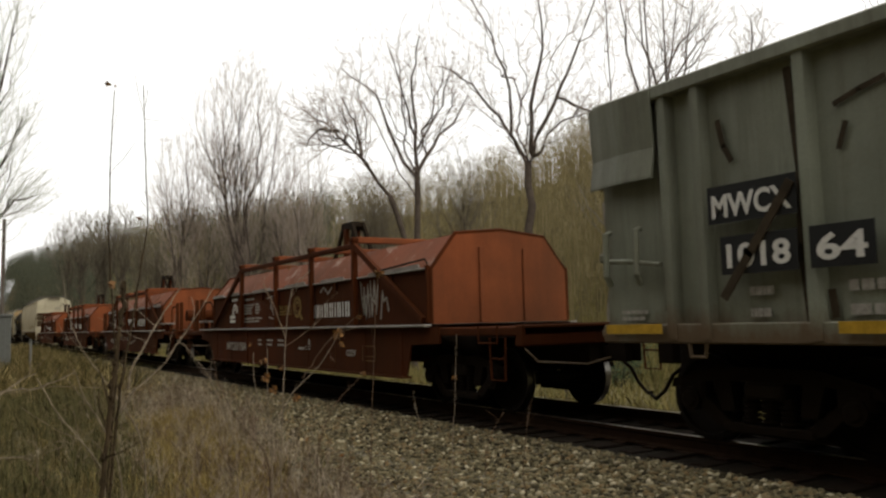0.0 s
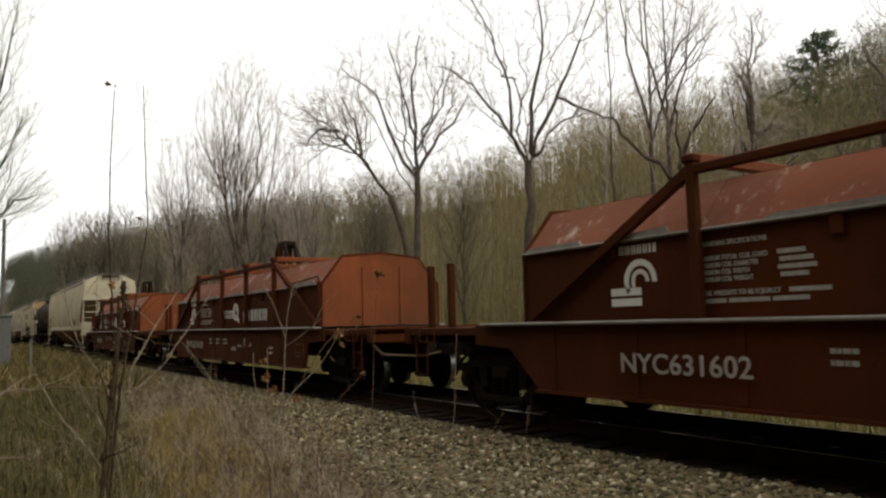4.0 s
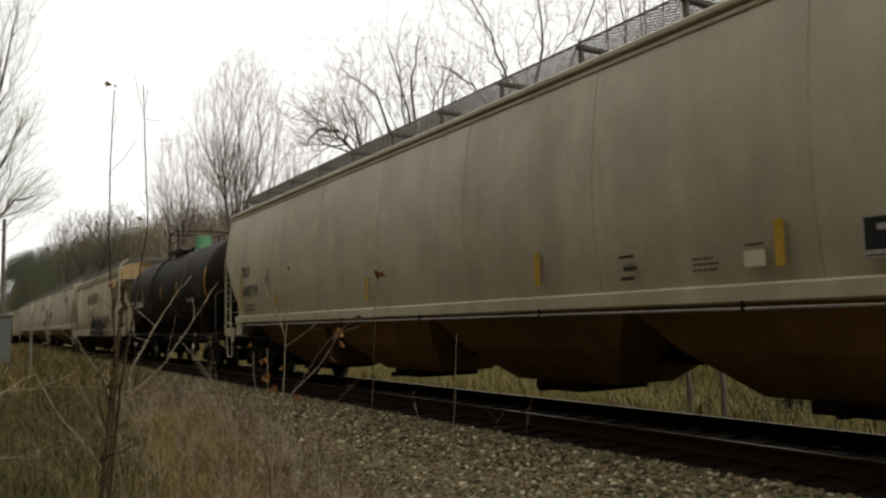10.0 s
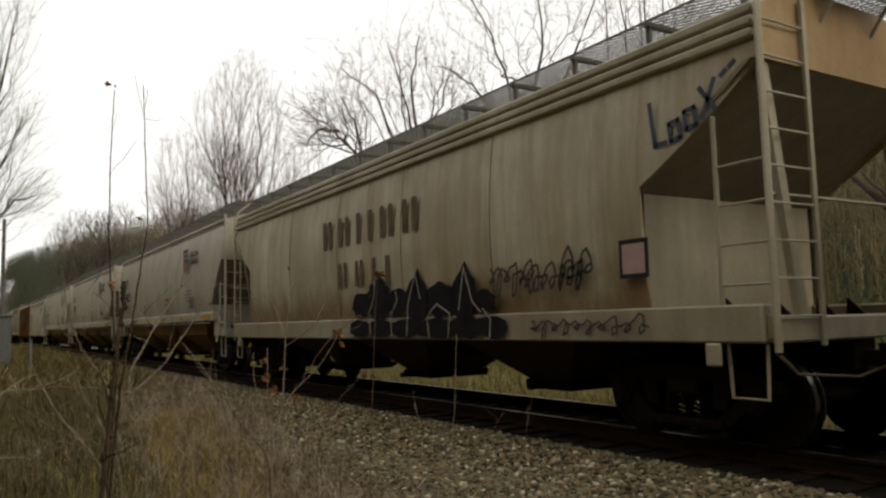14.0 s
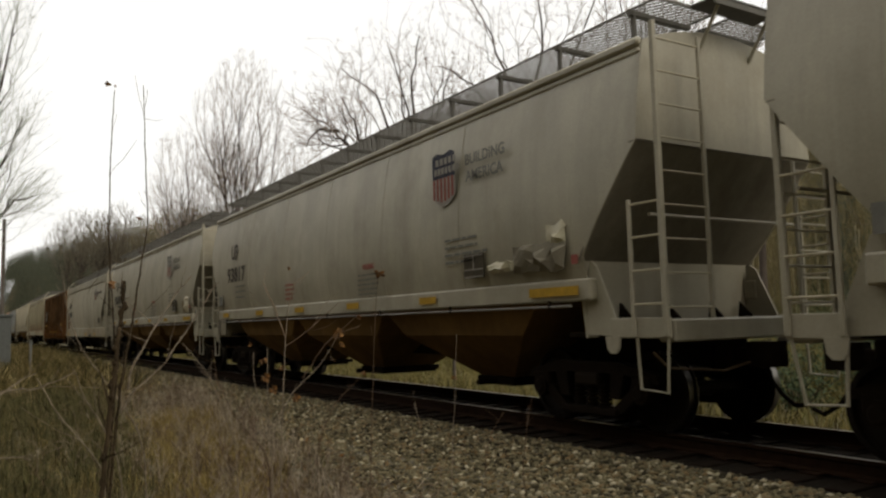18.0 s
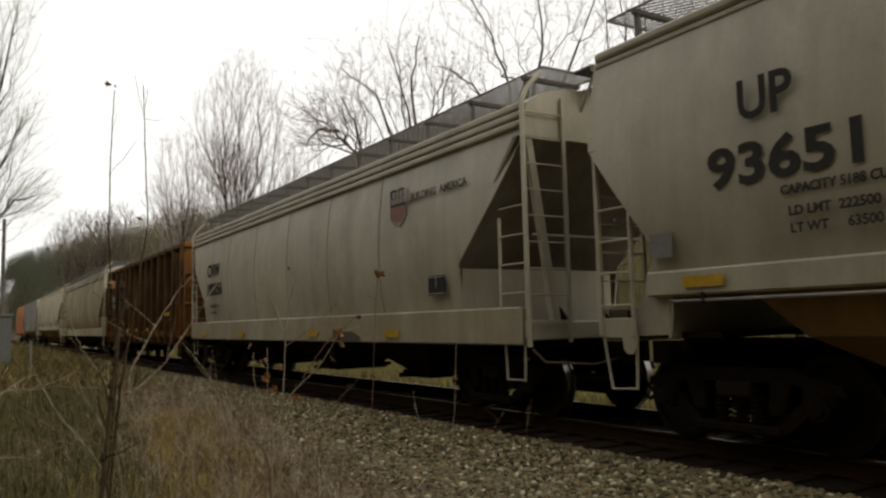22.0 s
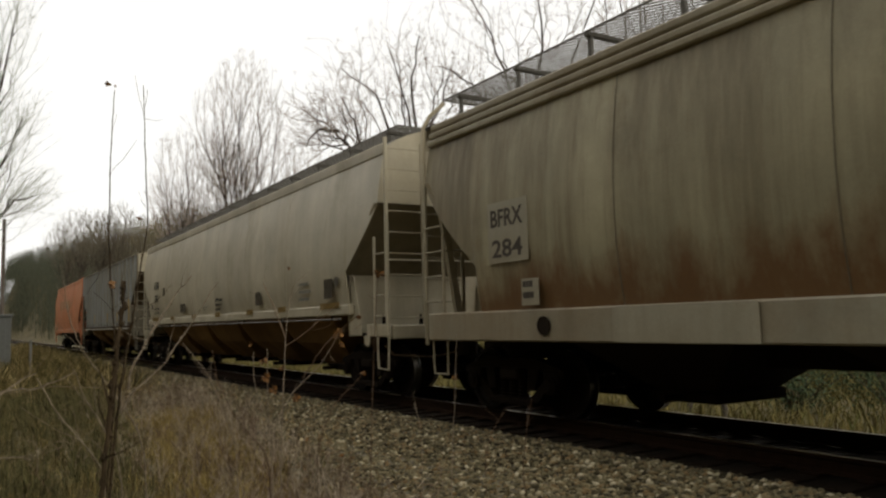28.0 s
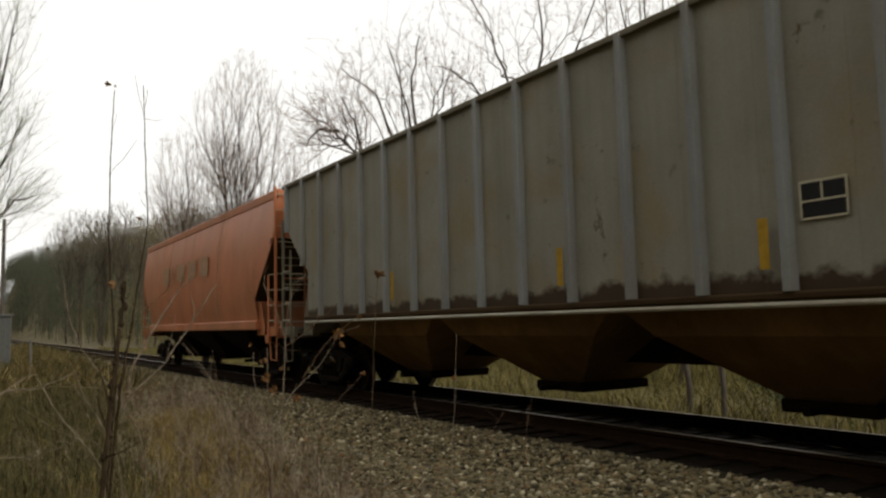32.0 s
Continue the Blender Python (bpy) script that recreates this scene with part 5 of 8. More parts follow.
# ---------------------------------------------------------------- pole, cabinet and posts
pole = thing("utility_pole", Sheet().tube([(-59.96, -5.4, -0.8), (-59.9, -5.42, 4.5), (-59.96, -5.41, 9.06)], 0.15, 10, 0.11), POLE, "weathered wooden utility pole beside the track", "pole", "", "", 40)
cabinet = tagged(new("signal_cabinet"), "pale grey metal cabinet beside the track", "cabinet")
part("body", Sheet().box(-46.0, -44.7, -7.2, -5.55, -0.6, 2.15, 0.04), CONCRETE, cabinet)
part("lid", Sheet().box(-46.08, -44.62, -7.28, -5.47, 2.15, 2.28, 0.03), CONCRETE, cabinet)
part("door", Sheet().box(-44.695, -44.67, -7.0, -5.8, -0.2, 2.0, 0.01), CONCRETE, cabinet)
marker = thing("marker_post", Sheet().box(-44.95, -44.85, -4.72, -4.60, -0.6, 0.95, 0.02), CONCRETE, "pale short marker post beside the track", "post")
for k, (x, y, h) in enumerate(((-9.6, 3.4, 1.15), (-8.95, 3.5, 1.25), (-13.5, 3.9, 1.1), (-18.5, 4.1, 1.15), (-5.0, 3.6, 1.2))):
    z = float(max(bed_height(y), ground_height(x, y))) - 0.1
    thing("fence_post", Sheet().tube([(x, y, z), (x + 0.02, y, z + h * 0.6), (x + 0.03 * (k - 2), y, z + h + 0.1)], 0.055, 8, 0.045), POLE, "old wooden fence post in rough grass", "post", "posts beyond the track")


def bush(x, y, h, seed, mat):
    rng = np.random.default_rng(seed)
    base = np.array([x, y, float(ground_height(x, y)) - 0.05])
    wood, tw = Soup(), Soup()
    for i in range(16):
        a = rng.uniform(0, 2 * np.pi)
        p = bend(base, [math.cos(a) * 0.7, math.sin(a) * 0.7, 1.0], h * rng.uniform(0.7, 1.1), 5, rng, 0.15)
        grow(p, 0.014, 0.004, 1, wood, tw, rng, (0, 7, 5), 0.4, 3, 0.05, 0.9, 0.2, 0.004)
        for _ in range(130):
            q = p[rng.integers(1, 6)] + rng.normal(0, 0.22, 3)
            d = rng.normal(0, 1, 3)
            d *= rng.uniform(0.03, 0.06) / np.linalg.norm(d)
            e = np.cross(d, rng.normal(0, 1, 3))
            e *= 0.025 / (np.linalg.norm(e) + 1e-9)
            tw.add(np.array([q - e, q + e, q + d]), np.array([[0, 1, 2]]))
    root = tagged(new("bush"), "dark green bush in the rough grass", "bush")
    root.location = tuple(base)
    for nm, soup, m in (("wood", wood, BARK), ("foliage", tw, mat)):
        me = soup.mesh(nm)
        me.transform(Matrix.Translation(-Vector(base)))
        part(nm, me, m, root)


bush(-9.0, 5.6, 1.5, 4, EVERGREEN)
bush(-7.4, 6.4, 1.9, 5, EVERGREEN)
bush(-15.5, 7.5, 1.6, 6, EVERGREEN)
bush(-4.8, 7.8, 2.6, 7, EVERGREEN)


# ---------------------------------------------------------------- running gear
def wheelset_mesh():
    s = Sheet()
    for side in (-1, 1):
        y = side * 0.755
        prof = [(0.457, -0.06), (0.462, 0.055), (0.40, 0.068), (0.385, 0.02), (0.16, 0.01), (0.15, 0.075), (0.10, 0.08), (0.10, -0.1), (0.16, -0.10),
                (0.17, -0.045), (0.385, -0.03), (0.40, -0.075), (0.485, -0.075), (0.487, -0.055)]
        n, pts = 22, []
        for r, o in prof:
            pts += [(r * math.cos(2 * math.pi * k / n), y + side * o, r * math.sin(2 * math.pi * k / n)) for k in range(n)]
        m = len(prof)
        s.add(pts, [(i * n + k, i * n + (k + 1) % n, ((i + 1) % m) * n + (k + 1) % n, ((i + 1) % m) * n + k) for i in range(m) for k in range(n)])
    s.tube([(0, -1.02, 0), (0, 1.02, 0)], 0.08, 12)
    me = s.mesh("wheelset", 40)
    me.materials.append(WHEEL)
    me.materials.append(TREAD)
    for p in me.polygons:
        r = math.hypot(p.center.x, p.center.z)
        if 0.445 < r < 0.49 and abs(p.normal.y) < 0.95:
            p.material_index = 1
    return me


def side_frame_mesh():
    """A cast side frame in the plane of y = 0, with windows, spring group and bearing ends."""
    s = Sheet()
    out = [(-1.16, 0.56), (-1.12, 0.66), (-0.95, 0.70), (-0.55, 0.80), (0.55, 0.80), (0.95, 0.70), (1.12, 0.66), (1.16, 0.56)]
    s.prism(out + [(0.62, 0.66), (-0.62, 0.66)], 1, -0.075, 0.075)
    s.prism([(-0.62, 0.67), (-0.40, 0.67), (-0.36, 0.36), (-0.52, 0.36)], 1, -0.07, 0.07)
    s.prism([(0.62, 0.67), (0.40, 0.67), (0.36, 0.36), (0.52, 0.36)], 1, -0.07, 0.07)
    s.prism([(-1.02, 0.60), (-0.88, 0.62), (-0.40, 0.24), (-0.46, 0.17), (-0.60, 0.22)], 1, -0.07, 0.07)
    s.prism([(1.02, 0.60), (0.88, 0.62), (0.40, 0.24), (0.46, 0.17), (0.60, 0.22)], 1, -0.07, 0.07)
    s.box(-0.5, 0.5, -0.1, 0.1, 0.15, 0.25, 0.02)
    for x in (-0.89, 0.89):
        s.box(x - 0.17, x + 0.17, -0.09, 0.09, 0.45, 0.66, 0.03)
    return s.mesh("side_frame", 30)


def spring_mesh():
    s = Sheet()
    for k in range(5):
        s.disc((0, 0, 0), 2, 0.085, 0.27 + k * 0.052, 0.30 + k * 0.052, 10)
    s.disc((0, 0, 0), 2, 0.05, 0.26, 0.52, 8)
    return s.mesh("coil_spring", 40)


def cap_mesh():
    s = Sheet()
    s.disc((0, 0, 0), 1, 0.125, -0.10, 0.02, 14)
    s.disc((0, 0, 0), 1, 0.095, 0.02, 0.045, 14, 0.07)
    return s.mesh("bearing_cap", 40)


WHEELSET, SIDE_FRAME, SPRINGS, CAP = wheelset_mesh(), side_frame_mesh(), spring_mesh(), cap_mesh()
TURNING = []          # every wheelset, to be keyed at the end


def bolster_mesh():
    s = Sheet()
    s.box(-0.22, 0.22, -1.12, 1.12, 0.50, 0.66, 0.03)
    s.disc((0, 0, 0), 2, 0.19, 0.66, 0.76, 16)
    for x in (-0.55, 0.55):
        s.tube([(x, -0.8, 0.36), (x, 0.8, 0.36)], 0.045, 6)
    return s.mesh("truck", 30)


BOLSTER = bolster_mesh()


def truck(car, x, colour=None):
    """A two-axle truck with its centre at x on the car."""
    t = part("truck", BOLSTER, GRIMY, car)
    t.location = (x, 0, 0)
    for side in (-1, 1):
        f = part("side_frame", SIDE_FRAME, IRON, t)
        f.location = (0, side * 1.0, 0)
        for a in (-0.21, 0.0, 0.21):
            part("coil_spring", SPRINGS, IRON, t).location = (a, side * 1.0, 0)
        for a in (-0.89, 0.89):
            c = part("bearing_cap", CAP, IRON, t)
            c.location = (a, side * 1.10, 0.457)
            if side < 0:
                c.rotation_euler = (0, 0, math.pi)
    for a in (-0.89, 0.89):
        w = part("wheelset", WHEELSET, None, t)
        w.location = (a, 0, 0.457)
        TURNING.append((w, a))


def coupler_mesh():
    s = Sheet()
    s.box(-0.55, 0.12, -0.075, 0.075, 0.80, 0.95, 0.02)
    s.prism([(0.05, -0.16), (0.36, -0.15), (0.40, -0.06), (0.25, 0.02), (0.40, 0.10), (0.33, 0.19), (0.12, 0.17), (0.0, 0.08)], 2, 0.74, 1.02)
    s.box(-0.42, -0.32, -0.2, 0.2, 0.70, 1.05, 0.02)
    return s.mesh("coupler", 30)


COUPLER = coupler_mesh()
HOSE = Sheet().tube([(-0.25, 0.35, 0.75), (-0.05, 0.36, 0.62), (0.12, 0.33, 0.42), (0.35, 0.25, 0.30), (0.55, 0.12, 0.33)], 0.025, 6).mesh("air_hose", 40)
LEVER = Sheet().tube([(-0.12, -1.45, 0.95), (-0.05, -1.3, 0.78), (0.06, -0.55, 0.72), (0.10, -0.12, 0.80)], 0.016, 6).mesh("uncoupling_lever", 40)
RUNGS = {}


def rung(width, axis, r=0.013):
    key = (round(width, 3), axis)
    if key not in RUNGS:
        a = [0, 0, 0]
        a[axis] = width
        RUNGS[key] = Sheet().tube([(0, 0, 0), a], r, 6).mesh("rung", 40)
    return RUNGS[key]


def ladder(car, a, axis, width, z0, z1, mat, n, low=0.0, stile=0.023, top_off=0):
    """Two stiles rising from a = (x, y), width apart along an axis (0 or 1), with n rungs."""
    s = Sheet()
    for k in (0, width):
        x, y = a[0] + (k if axis == 0 else 0), a[1] + (k if axis == 1 else 0)
        s.box(x - stile, x + stile, y - stile, y + stile, z0, z1, 0.008)
    lad = part("ladder", s, mat, car)
    for i in range(n):
        q = part("rung", rung(width, axis), mat, lad)
        q.location = (a[0], a[1], z0 + 0.08 + (z1 - z0 - 0.16) * i / max(1, n - 1))
    return lad


def stirrup(car, x, y, mat, width=0.36, low=0.52, top=1.1):
    s = Sheet()
    s.tube([(x, y, top), (x + 0.02, y, low), (x + width - 0.02, y, low), (x + width, y, top)], 0.018, 6)
    s.tube([(x + 0.01, y, (low + top) / 2), (x + width - 0.01, y, (low + top) / 2)], 0.014, 6)
    return part("sill_step", s, mat, car)


def brake_wheel(car, x, y, z, mat, side=1):
    s = Sheet()
    n = 20
    ring = [(x, y + 0.27 * math.cos(2 * math.pi * k / n), z + 0.27 * math.sin(2 * math.pi * k / n)) for k in range(n + 1)]
    s.tube(ring, 0.02, 6)
    for k in range(5):
        a = 2 * math.pi * k / 5
        s.tube([(x, y, z), (x, y + 0.27 * math.cos(a), z + 0.27 * math.sin(a))], 0.016, 5)
    s.disc((x, y, z), 0, 0.07, -0.04, 0.04, 12)
    part("brake_wheel", s, mat, car, smooth=40)
    b = Sheet().disc((x - side * 0.12, y, z), 0, 0.2, -0.09, 0.09, 18)
    b.box(x - side * 0.12 - 0.07, x - side * 0.12 + 0.07, y - 0.12, y + 0.12, z - 0.5, z - 0.15, 0.02)
    part("brake_housing", b, mat, car, smooth=35)


def running_gear(car, half, inset, colour=None):
    for sg in (1, -1):
        truck(car, sg * (half - inset), colour)
        for me, nm in ((COUPLER, "coupler"), (HOSE, "air_hose"), (LEVER, "uncoupling_lever")):
            o = part(nm, me, IRON if nm != "uncoupling_lever" else (colour or IRON), car)
            o.location = (sg * (half + 0.12), 0, 0)
            if sg < 0:
                o.rotation_euler = (0, 0, math.pi)


def letters(car, text, x, z, size, mat, y=-1.63, bold=0.0, squeeze=1.0, lean=0.0, name="lettering", width=0.0):
    """Letters on the camera's side of a car; x is their left end as read (towards the car's rear is left)."""
    o = part(name, words(text, size, bold, squeeze, width), mat, car)
    o.matrix_basis = Matrix.Translation((x, y, z)) @ Euler((radians(90) + lean, 0, 0)).to_matrix().to_4x4()
    return o


def bars(car, x, z, lines, mat, y=-1.63, name="small_print", lean=0.0):
    """Rows of small print that cannot be read: lines of (offset x, offset z, width, height)."""
    s = Sheet()
    for dx, dz, w, h in lines:
        s.box(dx, dx + w, -0.002, 0.002, dz, dz + h)
    o = tagged(part(name, s, mat, car), kind="stuff")
    o.matrix_basis = Matrix.Translation((x, y, z)) @ Euler((lean, 0, 0)).to_matrix().to_4x4()
    return o


def plate(car, x, z, w, h, mat, y=-1.63, name="plate", lean=0.0, label=""):
    s = Sheet().box(-w / 2, w / 2, -0.004, 0.004, -h / 2, h / 2)
    o = part(name, s, mat, car, label)
    o.matrix_basis = Matrix.Translation((x, y, z)) @ Euler((lean, 0, 0)).to_matrix().to_4x4()
    return o


def ribbon(path, w, y=0.0, depth=0.003):
    """A painted stroke in the x, z plane."""
    s = Sheet()
    for (x0, z0), (x1, z1) in zip(path[:-1], path[1:]):
        d = math.hypot(x1 - x0, z1 - z0) or 1
        nx, nz = -(z1 - z0) / d * w / 2, (x1 - x0) / d * w / 2
        ex, ez = (x1 - x0) / d * w * 0.3, (z1 - z0) / d * w * 0.3
        q = [(x0 + nx - ex, z0 + nz - ez), (x1 + nx + ex, z1 + nz + ez), (x1 - nx + ex, z1 - nz + ez), (x0 - nx - ex, z0 - nz - ez)]
        s.prism(q, 1, y - depth / 2, y + depth / 2)
    return s


def blocks(car, x, z, widths, h, gap, mat, y=-1.63, bar=0.0, lean=0.0):
    """A company's name drawn as plain letter-sized shapes."""
    s = Sheet()
    for w in widths:
        if bar:
            s.box(0 + x, x + bar, -0.002, 0.002, 0, h)
            s.box(x + w - bar, x + w, -0.002, 0.002, 0, h)
            s.box(x + bar, x + w - bar, -0.002, 0.002, 0, bar)
            s.box(x + bar, x + w - bar, -0.002, 0.002, h - bar, h)
        else:
            s.box(x, x + w, -0.002, 0.002, 0, h)
        x += w + gap
    o = tagged(part("painted_mark", s, mat, car), kind="stuff")
    o.matrix_basis = Matrix.Translation((0, y, z)) @ Euler((lean, 0, 0)).to_matrix().to_4x4()
    return o


def marks(car, x, z, widths, h, mat, y=-1.63, gap=0.06):
    """A company's name drawn as plain upright bars."""
    s = Sheet()
    for w in widths:
        c = 0.08 * min(w, h)
        for a, b in ((0.0, 0.36 * w), (0.64 * w, w)) if w > 0.5 * h else ((0.0, w),):
            s.prism([(x + a + c, 0), (x + b - c, 0), (x + b, c), (x + b, h - c), (x + b - c, h), (x + a + c, h), (x + a, h - c), (x + a, c)], 1, -0.002, 0.002)
        x += w + gap
    o = tagged(part("painted_mark", s, mat, car), kind="stuff")
    o.matrix_basis = Matrix.Translation((0, y, z))
    return o


def emblem_ring(car, x, z, r, w, mat, y=-1.63, a0=0, a1=360, n=22):
    rows = []
    for k in range(n + 1):
        a = radians(a0 + (a1 - a0) * k / n)
        rows.append([(x + q * math.cos(a), y - 0.002, z + q * math.sin(a)) for q in (r, r - w)])
    s = Sheet().grid(rows, 0.004)
    return part("painted_mark", s, mat, car)


def car_root(name, label, category="freight car"):
    return tagged(new(name), label, category, "cars of the passing freight train")



# ---------------------------------------------------------------- covered hoppers
def covered_hopper(name, label, half, body, roof, eave, sill, cut, panels, bays, trim="round", ribs=0, inset=1.45, seam=0.006, end_mat=None, frame_mat=None, bay_mat=None,
                   bulge=0.22, board=True, tall_sill=False, slope_mat=None, rise=0.42, lift=0.52, post_mat=None, out=0.28, sill_mat=None, rear=None, full=False, gear=False):
    """A covered hopper car: its middle over the origin, its front towards +x, the rail heads at z = 0.
    cut: (top, low, inward) of the slanted ends of the side sheets."""
    car = car_root(name, label, "hopper car")
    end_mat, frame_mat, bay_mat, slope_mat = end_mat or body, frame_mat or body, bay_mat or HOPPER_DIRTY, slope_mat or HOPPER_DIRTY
    zs0, zs1 = sill
    ztop, zlow, inward = cut
    zm = 2.55

    def width(z):
        if ribs:
            return 1.52
        if z > zm:
            return 1.60 - bulge * ((z - zm) / (eave - zm)) ** 2
        return 1.60 - 0.10 * ((zm - z) / (zm - zs1)) ** 2

    def low(x):
        d = half - abs(x)
        if d >= inward:
            return zs1
        u = max(0.0, d) / inward
        return ztop - (ztop - zlow) * u ** (1.0 if trim == "round" else 0.8)

    # side sheets, panel by panel
    edges = [-half + inward * 1.15] + [-half + inward * 1.15 + (2 * half - 2.3 * inward) * i / (panels - 2) for i in range(1, panels - 1)]
    edges = [-half] + edges + [half]
    for side in (-1, 1):
        for i in range(len(edges) - 1):
            a, b = edges[i] + 0.001, edges[i + 1] - 0.001
            last = i in (0, len(edges) - 2)
            nx = 10 if last else 2
            xs = [a + (b - a) * j / nx for j in range(nx + 1)]
            if last:
                brk = -half + inward if i == 0 else half - inward
                xs = sorted(xs + [brk - 0.002, brk + 0.002])
            rows = []
            for x in xs:
                z0 = low(x)
                rows.append([(x, side * width(z0 + (eave - z0) * k / 9), z0 + (eave - z0) * k / 9) for k in range(10)])
            part("side_panel", Sheet().grid(rows, -side * 0.02), body, car, smooth=50)
        if ribs:
            for k in range(ribs):
                x = -half + 0.25 + (2 * half - 0.5) * k / (ribs - 1)
                z0 = low(x)
                part("side_post", Sheet().prism([(x - 0.07, side * 1.52), (x - 0.04, side * 1.60), (x + 0.04, side * 1.60), (x + 0.07, side * 1.52)], 2, z0, eave - 0.01), post_mat or body, car)
        else:
            # weld seams between the sheets
            for x in edges[2:-2]:
                s = Sheet()
                s.tube([(x, side * (width(zs1 + (eave - zs1) * k / 8) + 0.004), zs1 + (eave - zs1) * k / 8) for k in range(9)], seam, 4)
                part("weld_seam", s, SEAM if seam > 0.005 else body, car)
        # sill
        e = half - (0.06 if tall_sill else inward - 0.12)
        part("side_sill", Sheet().box(-e, e, side * 1.50 - 0.08, side * 1.50 + 0.10, zs0, zs1, 0.02), sill_mat or frame_mat, car)
        if not tall_sill:
            for sg in (-1, 1):
                e0 = half - inward
                g = Sheet().prism([(sg * p, q) for p, q in ((e0 - 0.15, zs0 + 0.02), (e0 + 0.02, zlow - 0.05), (e0 + 0.12, zlow - 0.12), (e0 + 0.40, 1.33), (e0 + 0.40, 1.12), (e0 - 0.10, 1.14))], 1, side * 1.45 - 0.012, side * 1.45 + 0.012)
                part("end_gusset", g, frame_mat, car)
        # eave
        s = Sheet()
        if trim == "ridged":
            for k, (dz, r) in enumerate(((0.0, 0.055), (-0.13, 0.05), (-0.26, 0.05))):
                w = width(eave + dz) + 0.01
                s.box(-half + 0.02, half - 0.02, side * w - 0.06, side * w + 0.04, eave + dz - r, eave + dz + r, 0.025)
        elif trim == "flat":
            w = width(eave)
            s.box(-half - 0.01, half + 0.01, side * w - 0.05, side * w + 0.045, eave - 0.14, eave + 0.07, 0.02)
        elif trim == "thin":
            s.box(-half, half, side * 1.52 - 0.06, side * 1.52 + 0.10, eave - 0.06, eave + 0.02, 0.01)
        else:
            w = width(eave)
            s.box(-half + 0.02, half - 0.02, side * w - 0.06, side * w + 0.055, eave - 0.06, eave + 0.05, 0.03)
            s.box(-half + 0.02, half - 0.02, side * (w + 0.01) - 0.04, side * (w + 0.01) + 0.03, eave - 0.14, eave - 0.08, 0.015)
        part("roof_trim", s, frame_mat, car, smooth=40)

    we = width(eave)
    arc = [(-we + 2 * we * k / 12, eave + 0.02 + rise * (1 - (abs(-1 + k / 6)) ** (4.0 if tall_sill else 2.0))) for k in range(13)]
    part("roof", Sheet().prism(arc + [(we, eave - 0.03), (-we, eave - 0.03)], 0, -half, half), roof, car, smooth=40)
    # hatch trough along the ridge
    s = Sheet().box(-half + 1.2, half - 1.2, -0.36, 0.36, eave + rise - 0.02, eave + rise + 0.07, 0.02)
    part("hatch_trough", s, roof, car)

    ahead = out
    for sg in (-1, 1):
        out = ahead if sg > 0 or rear is None else rear
        x = sg * half
        prof = [(-width(ztop), ztop)] + [(-width(ztop + (eave - ztop) * k / 6), ztop + (eave - ztop) * k / 6) for k in range(1, 7)]
        prof += arc[1:-1] + [(-p[0], p[1]) for p in prof[::-1]]
        x0, x1 = sorted((x - sg * 0.03, x + sg * 0.004))
        part("end_sheet", Sheet().prism(prof, 0, x0, x1), end_mat, car)
        # slope sheet below it
        xin, zin = half - inward - 0.06, zlow - 0.05
        t = 0.03
        q = [(sg * (half - 0.01), ztop - 0.01), (sg * xin, zin), (sg * xin - sg * t, zin), (sg * (half - 0.01) - sg * t * 3, ztop - 0.01)]
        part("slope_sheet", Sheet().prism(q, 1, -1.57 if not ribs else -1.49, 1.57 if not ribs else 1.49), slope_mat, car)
        x0, x1 = sorted((sg * xin, sg * (xin - 0.03)))
        part("end_bulkhead", Sheet().box(x0, x1, -1.47, 1.47, 1.10, zin), frame_mat, car)
        for y in (-0.42, 0.42) if gear else ():
            q = [(sg * xin, 1.16), (sg * xin, zin), (sg * (xin + 0.28), zin + 0.22), (sg * (xin + 0.34), 1.9), (sg * (half - 0.5), 1.16)]
            part("centre_web", Sheet().prism(q, 1, y - 0.012, y + 0.012), slope_mat, car)
        # end platform, posts and braces
        x0, x1 = sorted((x - sg * 0.28, x + sg * 0.02)) if tall_sill else sorted((x + sg * (out - 0.2), x + sg * (out + 0.03)))
        part("end_sill", Sheet().box(x0, x1, -1.45, 1.45, 1.06, 1.30, 0.02), frame_mat, car)
        for y in (-0.62, 0.62) if gear else ():
            part("end_post", Sheet().box(x - sg * 0.16 - 0.05, x - sg * 0.16 + 0.05, y - 0.05, y + 0.05, 1.24, ztop + 0.05, 0.01), frame_mat, car)
        part("platform", Sheet().box(min(x - sg * 1.5, x - sg * 0.25), max(x - sg * 1.5, x - sg * 0.0), -1.3, 1.3, 1.10, 1.16), GRIMY, car)
        s = Sheet().tube([(x - sg * 0.1, -1.3, 2.45), (x - sg * 0.1, 1.3, 2.45)], 0.02, 6)
        part("grab_rail", s, frame_mat, car)
        for y in (-1.0, -0.2, 0.6, 1.2):
            part("platform_gusset", Sheet().prism([(x - sg * 0.95, 1.16), (x - sg * 0.55, 1.16), (x - sg * 0.90, 1.5)], 1, y - 0.015, y + 0.015), GRIMY, car)
        # air reservoir and piping on the platform
        if gear:
            s = Sheet()
            s.disc((x - sg * 0.75, 0.35, 1.42), 1, 0.19, -0.45, 0.45, 16)
            s.tube([(x - sg * 0.75, -0.1, 1.42), (x - sg * 0.45, -0.4, 1.3), (x - sg * 0.4, -0.9, 1.25)], 0.025, 6)
            s.box(x - sg * 0.55 - 0.12, x - sg * 0.55 + 0.12, -0.6, -0.25, 1.2, 1.55, 0.03)
            part("air_reservoir", s, frame_mat, car, smooth=40)
        for side in (-1, 1):
            if tall_sill:
                # corner pole bent over the roof, with rungs to either side of it
                px, py = x + sg * 0.05, side * 1.53
